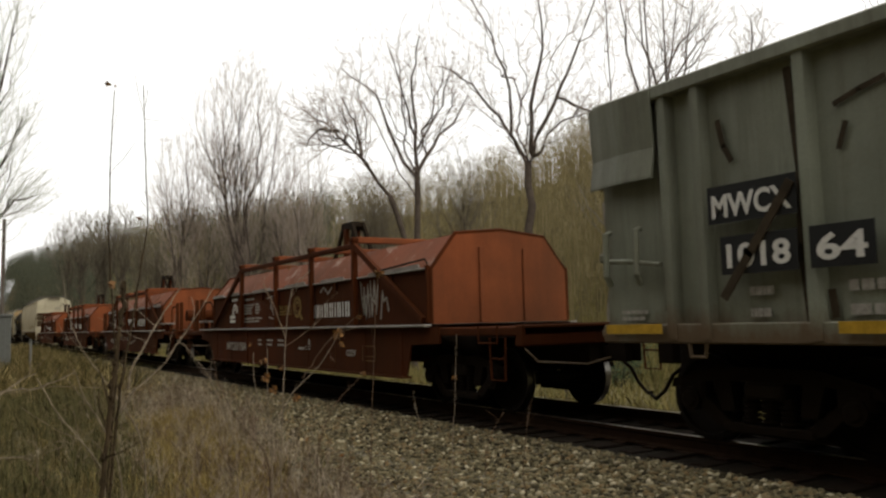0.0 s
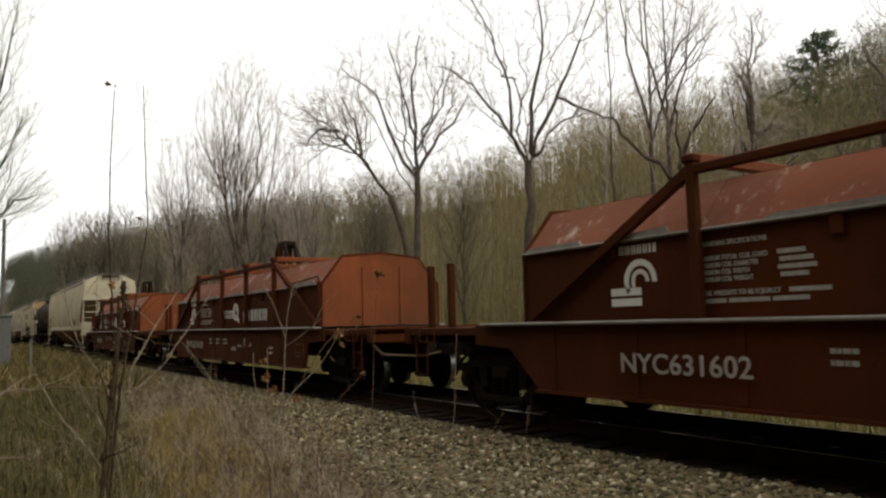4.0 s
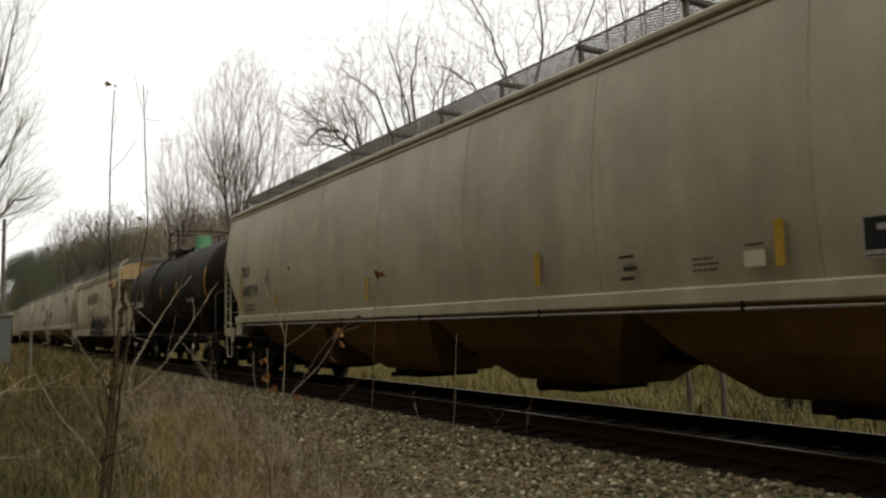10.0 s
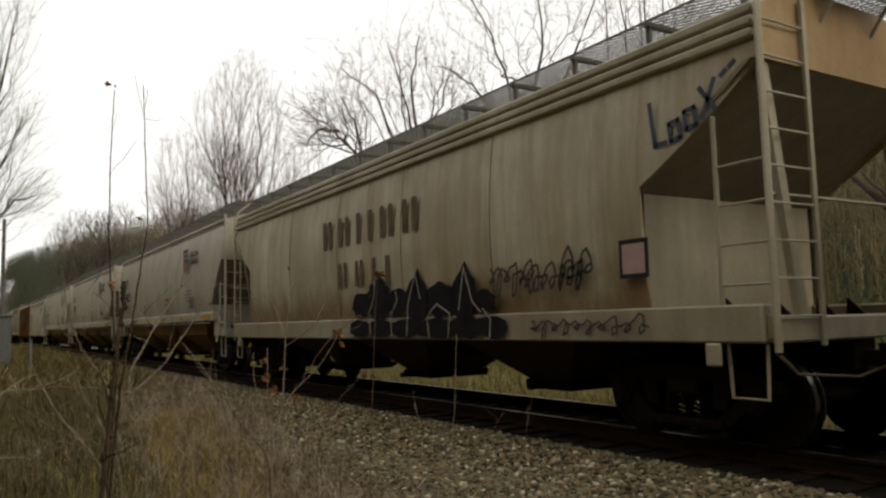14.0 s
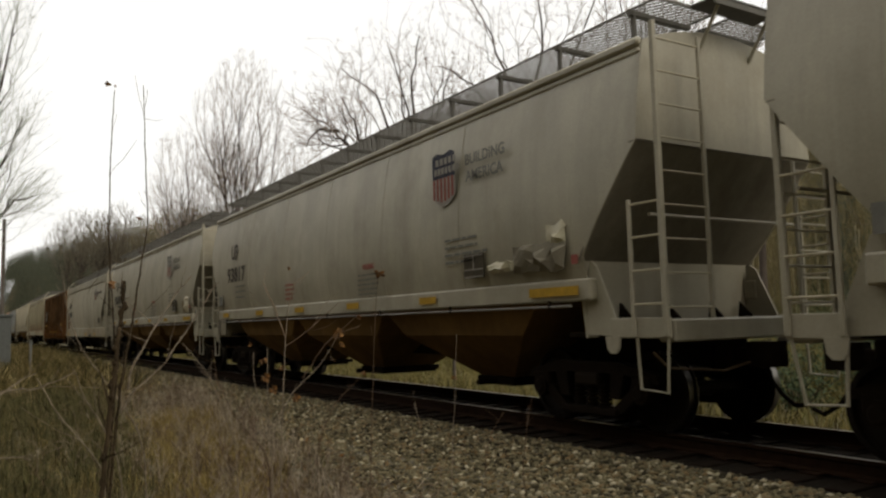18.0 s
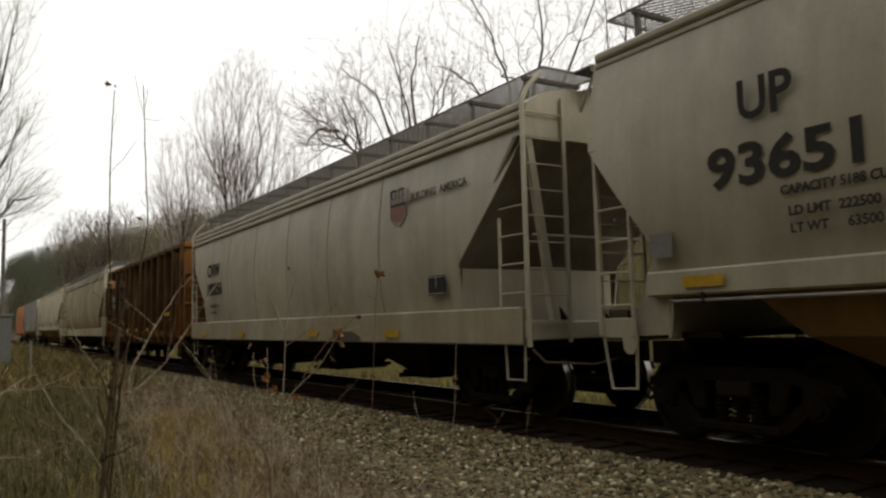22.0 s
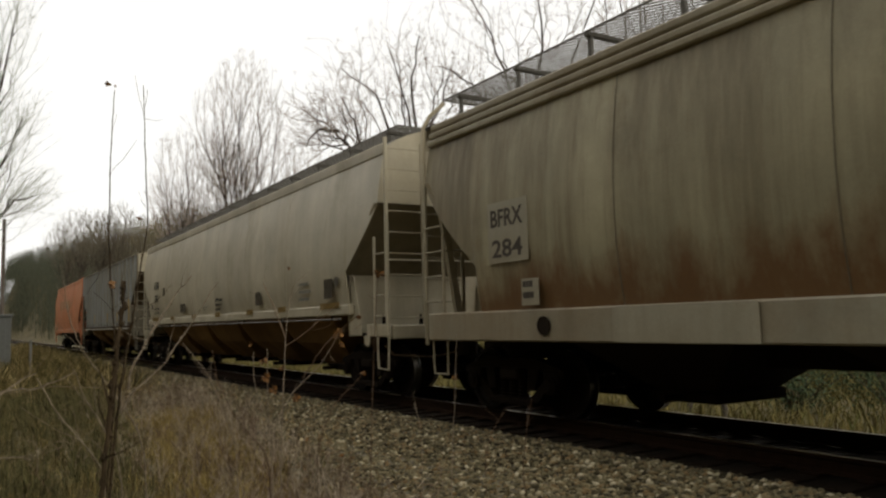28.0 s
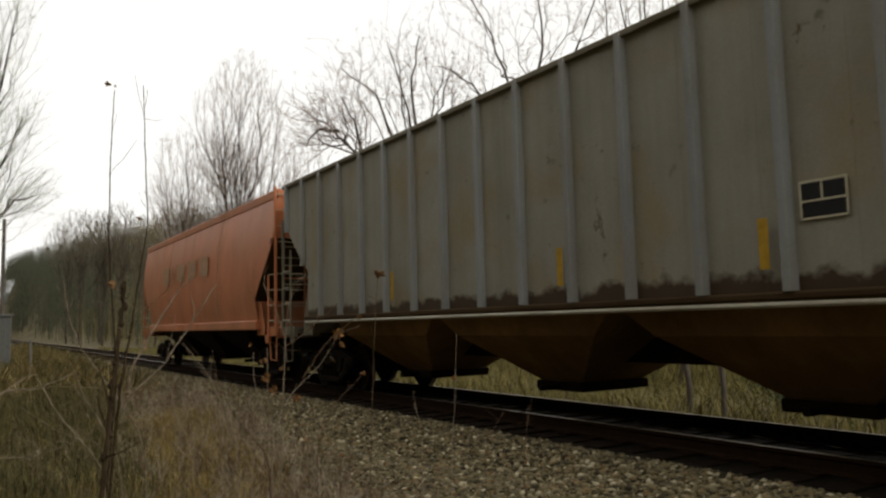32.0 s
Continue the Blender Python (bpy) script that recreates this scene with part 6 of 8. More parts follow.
                s = Sheet().tube([(px, py, 0.98), (px, py, eave + 0.02), (px - sg * 0.02, side * 1.42, eave + 0.22), (px - sg * 0.05, side * 1.15, eave + lift - 0.05)], 0.035, 6)
                pole_part = part("corner_pole", s, frame_mat, car, smooth=40)
                y1 = side * 0.84
                part("end_stile", Sheet().box(px - 0.02, px + 0.02, y1 - 0.03, y1 + 0.03, 1.02, eave + 0.15, 0.006), frame_mat, car)
                for k in range(9):
                    q = part("rung", rung(0.69, 1), frame_mat, pole_part)
                    q.location = (px, min(py, y1), 1.3 + 0.345 * k)
                xi = x - sg * 0.50
                part("side_stile", Sheet().box(xi - 0.02, xi + 0.02, side * 1.55 - 0.02, side * 1.55 + 0.02, zs0 + 0.05, zlow + 0.55, 0.006), frame_mat, car)
                for k in range(4):
                    q = part("rung", rung(0.55, 0), frame_mat, pole_part)
                    q.location = (min(px, xi), side * 1.55, zs1 + 0.18 + 0.38 * k)
                d = [(side * 1.46, ztop + 0.25), (side * 1.36, ztop + 0.30), (side * 0.92, 1.25), (side * 1.04, 1.25)]
                x0, x1 = sorted((x - sg * 0.03, x - sg * 0.11))
                part("diagonal_brace", Sheet().prism(d, 0, x0, x1), frame_mat, car)
                part("sill_step", Sheet().tube([(x - sg * 0.5, side * 1.5, 1.05), (x - sg * 0.48, side * 1.5, 0.55), (x - sg * 0.1, side * 1.5, 0.55), (x - sg * 0.08, side * 1.5, 1.05)], 0.018, 6), frame_mat, car)
            else:
                # corner pole on the end platform, with rungs to either side of it
                tall = side * sg < 0
                px, py, y1, xi = x + sg * (out - 0.01), side * 1.52, side * 0.80, x + sg * (out - (0.45 if sg > 0 else 0.52))
                zt = eave + 0.10 if tall else ztop - 0.02
                pole_part = part("corner_pole", Sheet().box(px - 0.03, px + 0.03, py - 0.03, py + 0.03, 1.12, zt, 0.008), frame_mat, car)
                part("end_stile", Sheet().box(px - 0.02, px + 0.02, y1 - 0.022, y1 + 0.022, 1.12, zt - 0.05, 0.006), frame_mat, car)
                part("side_stile", Sheet().box(xi - 0.022, xi + 0.022, side * 1.54 - 0.02, side * 1.54 + 0.02, 1.12, zlow + 0.55, 0.006), frame_mat, car)
                n = 9 if tall else 6
                for k in range(n):
                    q = part("rung", rung(0.72, 1), frame_mat, pole_part)
                    q.location = (px, min(py, y1), 1.42 + (zt - 1.60) * k / (n - 1))
                for k in range(4):
                    q = part("rung", rung(0.44 if sg > 0 else 0.51, 0), frame_mat, pole_part)
                    q.location = (min(px, xi), side * 1.54, 1.46 + 0.36 * k)
                part("sill_step", Sheet().tube([(xi, side * 1.5, 1.14), (xi + sg * 0.03, side * 1.5, 0.56), (xi + sg * 0.40, side * 1.5, 0.54), (px, side * 1.5, 1.14)], 0.018, 6), frame_mat, car)
        # corner gusset plate of the end sill
            x0, x1 = sorted((x - sg * 0.42, x + sg * 0.0)) if tall_sill else sorted((x - sg * 0.55, x + sg * (out + 0.03)))
            part("corner_plate", Sheet().box(x0, x1, side * 1.50 - 0.02, side * 1.50 + 0.02, 1.10, 1.32, 0.01), frame_mat, car)
            if not tall_sill:
                lx = x - sg * 0.5
                part("tie_down_lug", Sheet().prism([(lx - 0.11, 1.12), (lx + 0.11, 1.12), (lx + 0.09, 0.98), (lx + 0.04, 0.93), (lx - 0.04, 0.93), (lx - 0.09, 0.98)], 1, side * 1.53 - 0.015, side * 1.53 + 0.015), frame_mat, car)
    if gear:
        brake_wheel(car, half + 0.02, 0.05, 2.30, frame_mat)
        part("brake_rod", Sheet().tube([(half - 0.05, 0.05, 1.9), (half - 0.05, 0.05, 1.25), (half - 0.2, 0.02, 1.12)], 0.025, 6), frame_mat, car)

    # bays
    x0, x1 = -(half - inward - 1.0), half - inward - 1.0
    w = (x1 - x0) / bays
    for i in range(bays):
        a, b = x0 + i * w, x0 + (i + 1) * w
        c = (a + b) / 2
        s = Sheet()
        top = [(a, -1.44, zs0 + 0.05), (b, -1.44, zs0 + 0.05), (b, 1.44, zs0 + 0.05), (a, 1.44, zs0 + 0.05)]
        e, zm1, reach, flat = (0.11 * w, 0.95, 0.25 * w, 0.50) if full else (0.12 * w, 1.12, 0.42, 0.55)
        out_y = 1.06 if full else 1.30
        mid = [(a + e, -out_y, zm1), (b - e, -out_y, zm1), (b - e, out_y, zm1), (a + e, out_y, zm1)]
        bot = [(c - reach, -flat, 0.46), (c + reach, -flat, 0.46), (c + reach, flat, 0.46), (c - reach, flat, 0.46)]
        s.add(top + mid + bot, [(k, (k + 1) % 4, 4 + (k + 1) % 4, 4 + k) for k in range(4)] + [(4 + k, 4 + (k + 1) % 4, 8 + (k + 1) % 4, 8 + k) for k in range(4)] + [(8, 9, 10, 11), (3, 2, 1, 0)])
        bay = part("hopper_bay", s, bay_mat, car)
        s = Sheet().box(c - 0.5, c + 0.5, -0.62, 0.62, 0.34, 0.47, 0.02)
        s.tube([(c, -0.95, 0.40), (c, 0.95, 0.40)], 0.045, 8)
        part("outlet_gate", s, IRON, bay)
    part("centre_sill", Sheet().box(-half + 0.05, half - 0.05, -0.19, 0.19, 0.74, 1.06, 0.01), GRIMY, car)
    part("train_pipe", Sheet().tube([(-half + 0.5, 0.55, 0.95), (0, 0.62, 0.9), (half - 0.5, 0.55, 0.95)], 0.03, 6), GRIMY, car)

    if board:
        z = eave + lift
        for side in (-1, 1):
            s = Sheet()
            L = half + 0.02
            # expanded metal: slanted strands round open diamonds, inside an angle-iron edge
            n, rows, w = int(2 * L / 0.09), 20, 0.99 / 20
            pts, quads = [], []
            for i in range(n):
                x0, x1 = -L + 2 * L * i / n, -L + 2 * L * (i + 1) / n
                for k in range(rows):
                    lo, hi = side * (0.14 + w * k), side * (0.14 + w * (k + 1))
                    p, q = (lo, hi) if (i + k) % 2 else (hi, lo)
                    c = len(pts)
                    pts += [(x0, p - 0.009, z), (x0, p + 0.009, z + 0.030), (x1, q + 0.009, z + 0.030), (x1, q - 0.009, z)]
                    quads.append((c, c + 1, c + 2, c + 3))
            s.add(pts, quads)
            for y in (0.14, 1.13):
                s.box(-L, L, side * y - 0.006, side * y + 0.006, z - 0.006, z + 0.022)
            for x in (-L, L):
                s.box(x - 0.01, x + 0.01, min(side * 0.14, side * 1.13), max(side * 0.14, side * 1.13), z - 0.01, z + 0.024)
            rb = part("running_board", s, GRATE, car)
            for i in range(13):
                x = -half + 0.4 + (2 * half - 0.8) * i / 12
                y0, y1 = sorted((side * 0.12, side * 1.14))
                b = Sheet().box(x - 0.04, x + 0.04, y0, y1, z - 0.05, z)
                b.box(x - 0.03, x + 0.03, side * 1.08 - 0.02, side * 1.08 + 0.02, eave + 0.02, z - 0.04)
                part("bracket", b, GRATE, rb)
        z, x = eave + lift, half + 0.02
        cross = Sheet().box(x, x + 0.36, -0.58, 0.58, z - 0.01, z + 0.025, 0.008)
        cross.box(x + 0.33, x + 0.36, -0.58, 0.58, z - 0.07, z + 0.03)
        end_board = part("end_platform", cross, GRATE, car, "dark grating platform over the end")
        for y in (-0.45, 0.45):
            part("strut", Sheet().tube([(half, y, eave + 0.02), (x + 0.30, y, z - 0.02)], 0.022, 6), frame_mat, end_board)
    running_gear(car, half, inset, frame_mat)
    return car


# ---------------------------------------------------------------- coil cars
def coil_car(name, label):
    car = car_root(name, label, "coil car")
    half = 9.0
    hx0, hx1 = -5.82, 6.55
    for side in (-1, 1):
        # deep side girder
        g = [(-6.9, 1.26), (-6.9, 1.0), (-6.1, 0.95), (-5.5, 0.45), (5.85, 0.45), (6.02, 0.97), (6.9, 1.0), (6.9, 1.26)]
        part("side_girder", Sheet().prism(g, 1, side * 1.46 - 0.02, side * 1.46 + 0.02), RED_SHADED, car)
        part("bottom_flange", Sheet().box(-5.5, 5.85, side * 1.46 - 0.09, side * 1.46 + 0.09, 0.42, 0.455), RED_SHADED, car)
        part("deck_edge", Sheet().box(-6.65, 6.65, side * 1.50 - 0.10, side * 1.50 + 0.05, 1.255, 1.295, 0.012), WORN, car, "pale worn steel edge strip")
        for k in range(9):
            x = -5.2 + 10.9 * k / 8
            part("girder_rib", Sheet().box(x - 0.05, x + 0.05, side * 1.485 - 0.008, side * 1.485 + 0.008, 0.48, 1.25, 0.004), RED_SHADED, car)
        # frame that holds the hood
        px = (3.92, 1.80, -0.35, -2.95)
        for x in px:
            s = Sheet().box(x - 0.055, x + 0.055, side * 1.47 - 0.05, side * 1.47 + 0.05, 1.30, 2.88, 0.012)
            p = part("frame_post", s, RED_SHADED, car)
            part("post_cap", Sheet().box(x - 0.08, x + 0.08, side * 1.47 - 0.07, side * 1.47 + 0.07, 2.86, 2.95, 0.02), RED_SHADED, p)
        part("top_rail", Sheet().box(px[3], px[0], side * 1.47 - 0.045, side * 1.47 + 0.045, 2.74, 2.84, 0.015), RED_SHADED, car)
        for a, b in (((px[0], 2.80), (6.42, 1.36)), ((px[3], 2.80), (-5.62, 1.36))):
            d = Vector((b[0] - a[0], 0, b[1] - a[1])).normalized()
            nx, nz = -d.z * 0.055, d.x * 0.055
            q = [(a[0] + nx, a[1] + nz), (b[0] + nx, b[1] + nz), (b[0] - nx, b[1] - nz), (a[0] - nx, a[1] - nz)]
            part("diagonal_brace", Sheet().prism(q, 1, side * 1.47 - 0.04, side * 1.47 + 0.04), RED_SHADED, car)
        # hood side and roof panels
        n = 5
        xs = [hx0, -2.95, -0.35, 1.8, 3.92, hx1]
        for i in range(n):
            a, b = xs[i] + 0.006, xs[i + 1] - 0.006
            part("hood_side", Sheet().box(a, b, side * 1.37 - 0.02, side * 1.37 + 0.02, 1.30, 2.16), RED_SHADED, car)
            q = [(side * 1.39, 2.19), (side * 0.92, 2.74), (side * 0.90, 2.70), (side * 1.36, 2.15)]
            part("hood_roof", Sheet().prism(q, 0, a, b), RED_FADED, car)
            part("eave_ledge", Sheet().box(a, b, side * 1.40 - 0.06, side * 1.40 + 0.03, 2.165, 2.195, 0.008), WORN, car)
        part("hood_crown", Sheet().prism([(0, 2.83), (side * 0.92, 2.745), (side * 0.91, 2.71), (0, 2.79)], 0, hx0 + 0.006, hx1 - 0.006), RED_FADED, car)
    for x in (3.92, 1.80, -0.35, -2.95):
        part("cross_beam", Sheet().box(x - 0.05, x + 0.05, -1.42, 1.42, 2.845, 2.965, 0.015), RED, car)
    for x in (hx0, hx1):
        q = [(-1.39, 1.30), (-1.39, 2.18), (-0.92, 2.76), (0, 2.85), (0.92, 2.76), (1.39, 2.18), (1.39, 1.30)]
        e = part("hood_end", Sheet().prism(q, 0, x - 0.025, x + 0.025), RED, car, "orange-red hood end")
        for y in (-0.45, 0.45):
            part("end_stiffener", Sheet().box(x + 0.025, x + 0.06, y - 0.03, y + 0.03, 1.32, 2.55, 0.008), RED, e)
        rim = [Vector((x, *p)) for p in q]
        part("hood_rim", Sheet().tube(rim, 0.035, 6), RED_SHADED, e)
    # lifting frame on the hood
    for y in (-0.14, 0.14):
        part("lifting_frame", Sheet().prism([(-0.02, 2.84), (0.44, 3.48), (0.52, 3.64), (1.05, 3.64), (1.16, 3.50), (1.52, 2.86), (1.46, 2.84), (1.06, 3.44), (0.94, 3.52), (0.60, 3.52), (0.50, 3.42), (0.06, 2.84)], 1, y - 0.035, y + 0.035), GRIMY, car)
        part("frame_stay", Sheet().box(0.62, 0.80, y - 0.04, y + 0.04, 2.84, 3.53, 0.01), RED_SHADED, car)
    part("lifting_beam", Sheet().box(0.50, 1.06, -0.17, 0.17, 3.55, 3.68, 0.02), GRIMY, car)
    part("lifting_foot", Sheet().box(-0.15, 1.65, -0.22, 0.22, 2.81, 2.87, 0.01), RED_SHADED, car)
    # bent handrail along the front eave and latch rods on the others
    for side in (-1, 1):
        part("eave_rod", Sheet().tube([(4.85, side * 1.43, 2.22), (4.92, side * 1.44, 2.26), (5.9, side * 1.43, 2.31), (6.42, side * 1.42, 2.34), (6.50, side * 1.42, 2.26)], 0.016, 6), GRIMY, car, smooth=40)
        part("corner_bar", Sheet().box(6.47, 6.55, side * 1.43 - 0.03, side * 1.43 + 0.03, 1.32, 2.24, 0.012), RED_SHADED, car)
    # spilled edge pieces, latches and torn lip plates along the eave
    for side in (-1, 1):
        for k, (a, b) in enumerate(((-5.75, -4.65), (-4.1, -3.3), (-2.2, -0.8), (0.1, 1.4), (2.2, 3.4), (4.4, 6.3))):
            part("eave_lip", Sheet().prism([(a, 2.19), (b, 2.19), (b - 0.05, 2.25 + 0.02 * (k % 2)), (a + 0.1, 2.24)], 1, side * 1.44 - 0.01, side * 1.44 + 0.01), WORN, car)
    for k, x in enumerate((-4.2, -1.5, 0.7, 2.9, 5.2)):
        for side in (-1, 1):
            part("hood_latch", Sheet().box(x - 0.06, x + 0.06, side * 1.41 - 0.03, side * 1.41 + 0.03, 1.98, 2.17, 0.01), RED_SHADED, car)
    # underframe, decks and ends
    part("centre_sill", Sheet().box(-8.95, 8.95, -0.3, 0.3, 0.72, 1.05, 0.01), GRIMY, car)
    part("trough_floor", Sheet().prism([(-1.42, 1.22), (-0.5, 0.75), (0.5, 0.75), (1.42, 1.22)], 0, -6.5, 6.5), GRIMY, car)
    for x0, x1 in ((6.65, 9.0), (-9.0, -6.65)):
        part("end_deck", Sheet().box(x0, x1, -1.46, 1.46, 1.12, 1.24, 0.015), RED_SHADED, car)
    for sg in (1, -1):
        x0, x1 = sorted((sg * 8.82, sg * 9.0))
        part("end_sill", Sheet().box(x0, x1, -1.48, 1.48, 0.98, 1.27, 0.02), RED_SHADED, car)
        for side in (-1, 1):
            stirrup(car, sg * 8.6 if sg < 0 else 8.25, side * 1.48, RED_SHADED)
            part("grab_iron", Sheet().tube([(sg * 8.0, side * 1.5, 1.26), (sg * 8.0, side * 1.5, 1.02), (sg * 8.45, side * 1.5, 1.02), (sg * 8.45, side * 1.5, 1.26)], 0.013, 6), RED_SHADED, car)
    running_gear(car, half, 2.15, RED_SHADED)
    return car


def stakes(car, sg):
    for x in (7.95, 8.55):
        for y in (-1.2, 0.9):
            part("stake", Sheet().box(sg * x - 0.05, sg * x + 0.05, y - 0.05, y + 0.05, 1.24, 2.24, 0.012), RED_SHADED, car)


def platform_gear(car, sg):
    """Air tank and brake gear on an end deck."""
    s = Sheet().disc((sg * 7.45, -0.15, 1.80), 1, 0.2, -0.62, 0.62, 18)
    for y in (-0.5, 0.2):
        s.box(sg * 7.45 - 0.06, sg * 7.45 + 0.06, y - 0.03, y + 0.03, 1.24, 1.68)
    part("air_tank", s, RED_SHADED, car, smooth=40)
    part("side_shelf", Sheet().box(min(sg * 6.0, sg * 7.3), max(sg * 6.0, sg * 7.3), -1.46, -1.05, 1.50, 1.545, 0.01), WORN, car)
    for x in (6.5, 7.2):
        part("shelf_leg", Sheet().box(sg * x - 0.04, sg * x + 0.04, -1.3, -1.2, 1.24, 1.5), RED_SHADED, car)
    part("handrail", Sheet().tube([(sg * 6.9, -1.15, 1.55), (sg * 6.9, -1.15, 2.0), (sg * 7.05, -1.15, 2.12), (sg * 7.7, -1.15, 2.12), (sg * 7.78, -1.15, 2.0), (sg * 7.78, -1.15, 1.24)], 0.025, 8), RED_SHADED, car, smooth=40)
    s = Sheet().box(sg * 8.2 - 0.14, sg * 8.2 + 0.14, 0.2, 0.5, 1.24, 1.9, 0.03)
    s.disc((sg * 8.2, 0.35, 1.98), 0, 0.16, -0.1, 0.1, 14)
    part("brake_stand", s, RED_SHADED, car)
    s = Sheet().box(sg * 7.0 - 0.2, sg * 7.0 + 0.2, 0.3, 0.8, 1.24, 1.62, 0.04)
    s.tube([(sg * 7.2, 0.5, 1.5), (sg * 7.7, 0.2, 1.4), (sg * 8.2, -0.2, 1.35)], 0.03, 6)
    part("control_valve", s, RED_SHADED, car)


# ---------------------------------------------------------------- gondolas
def gondola(name, label, half, z0, z1, mat, posts, end_mat, inset=1.7, places=None, ladders=True, deep=1.565):
    car = car_root(name, label, "gondola")
    xs = places or [-half + 0.06 + (2 * half - 0.12) * i / (posts - 1) for i in range(posts)]
    posts = len(xs)
    for side in (-1, 1):
        for i in range(posts - 1):
            a, b = xs[i] + 0.003, xs[i + 1] - 0.003
            rows = []
            for k in range(4):
                x = a + (b - a) * k / 3
                rows.append([(x, side * (1.44 + (0.025 if 0 < k < 3 and 0 < j < 4 else 0) * random.uniform(-0.6, 1.0)), z0 + (z1 - z0) * j / 4) for j in range(5)])
            part("side_panel", Sheet().grid(rows, -side * 0.02), mat, car, smooth=60)
        for x in xs if ladders else xs[1:]:
            q = [(x - 0.09, side * 1.44), (x - 0.05, side * deep), (x + 0.05, side * deep), (x + 0.09, side * 1.44)]
            part("side_post", Sheet().prism(q, 2, z0 - (0.30 if ladders else 0.06), z1 - 0.06), mat, car)
        if ladders:
            q = [(side * 1.44, z0 - 0.08), (side * 1.46, z0 - 0.08), (side * 1.24, 0.74), (side * 1.22, 0.74)]
            # Shade below the sill is put into this skirt's dark colour
            part("tumbled_skirt", Sheet().prism(q, 0, -half + 1.9, half - 1.9), HOPPER_DIRTY, car)
        part("top_chord", Sheet().box(-half, half, side * 1.48 - 0.1, side * 1.48 + 0.1, z1 - 0.12, z1 + 0.03, 0.02), mat, car)
        part("bottom_sill", Sheet().box(-half, half, side * 1.46 - 0.07, side * 1.46 + 0.07, z0 - 0.10, z0 + 0.10, 0.015), mat, car)
        for a, b in ((xs[0], xs[1]), (xs[-2], xs[-1])):
            for z in (z0 + 0.36 * (z1 - z0), z0 + 0.63 * (z1 - z0)) if ladders else ():
                part("bay_rib", Sheet().box(a + 0.08, b - 0.08, side * 1.49 - 0.045, side * 1.49 + 0.045, z - 0.06, z + 0.06, 0.02), mat, car)
        for sg in (-1, 1):
            x = sg * half
            if not ladders:
                continue
            ladder(car, (x - sg * 0.55 if sg > 0 else x + 0.1, side * 1.60), 0, 0.45, 1.0, z1 - 0.3, mat, 6)
            stirrup(car, x - sg * 0.5 if sg > 0 else x + 0.1, side * 1.54, mat)
    for sg in (-1, 1):
        x = sg * half
        for j in range(3):
            a, b = z0 + (z1 - z0) * j / 3, z0 + (z1 - z0) * (j + 1) / 3
            part("end_panel", Sheet().box(min(x, x - sg * 0.03), max(x, x - sg * 0.03), -1.43, 1.43, a + 0.003, b - 0.003), end_mat, car)
            x0, x1 = sorted((x, x + sg * 0.12))
            part("end_rib", Sheet().box(x0, x1, -1.46, 1.46, a - 0.06, a + 0.06, 0.03), end_mat, car)
        x0, x1 = sorted((x - sg * 0.1, x + sg * 0.1))
        part("end_chord", Sheet().box(x0, x1, -1.5, 1.5, z1 - 0.12, z1 + 0.04, 0.02), end_mat, car)
        for y in (-0.5, 0.5):
            part("end_post", Sheet().box(x0, x1, y - 0.05, y + 0.05, z0, z1 - 0.1, 0.01), end_mat, car)
        if ladders:
            ladder(car, (x + sg * 0.16, -1.5), 1, 0.45, 1.0, z1 - 0.3, end_mat, 7)
    part("floor", Sheet().box(-half, half, -1.42, 1.42, z0 - 0.02, z0 + 0.04), GRIMY, car)
    part("centre_sill", Sheet().box(-half, half, -0.3, 0.3, 0.68, z0 - 0.02, 0.01), GRIMY, car)
    brake_wheel(car, half + 0.22, -0.25, 2.35, end_mat)
    s = Sheet().disc((0.6, 0.5, 0.82), 0, 0.2, -0.45, 0.45, 16)
    s.box(-1.3, -0.7, -0.9, -0.45, 0.55, 1.0, 0.04)
    s.tube([(-1.0, -0.6, 0.7), (0.2, -0.3, 0.65), (1.8, -0.2, 0.7)], 0.03, 6)
    part("brake_gear", s, GRIMY, car, smooth=40)
    running_gear(car, half, inset, mat)
    return car


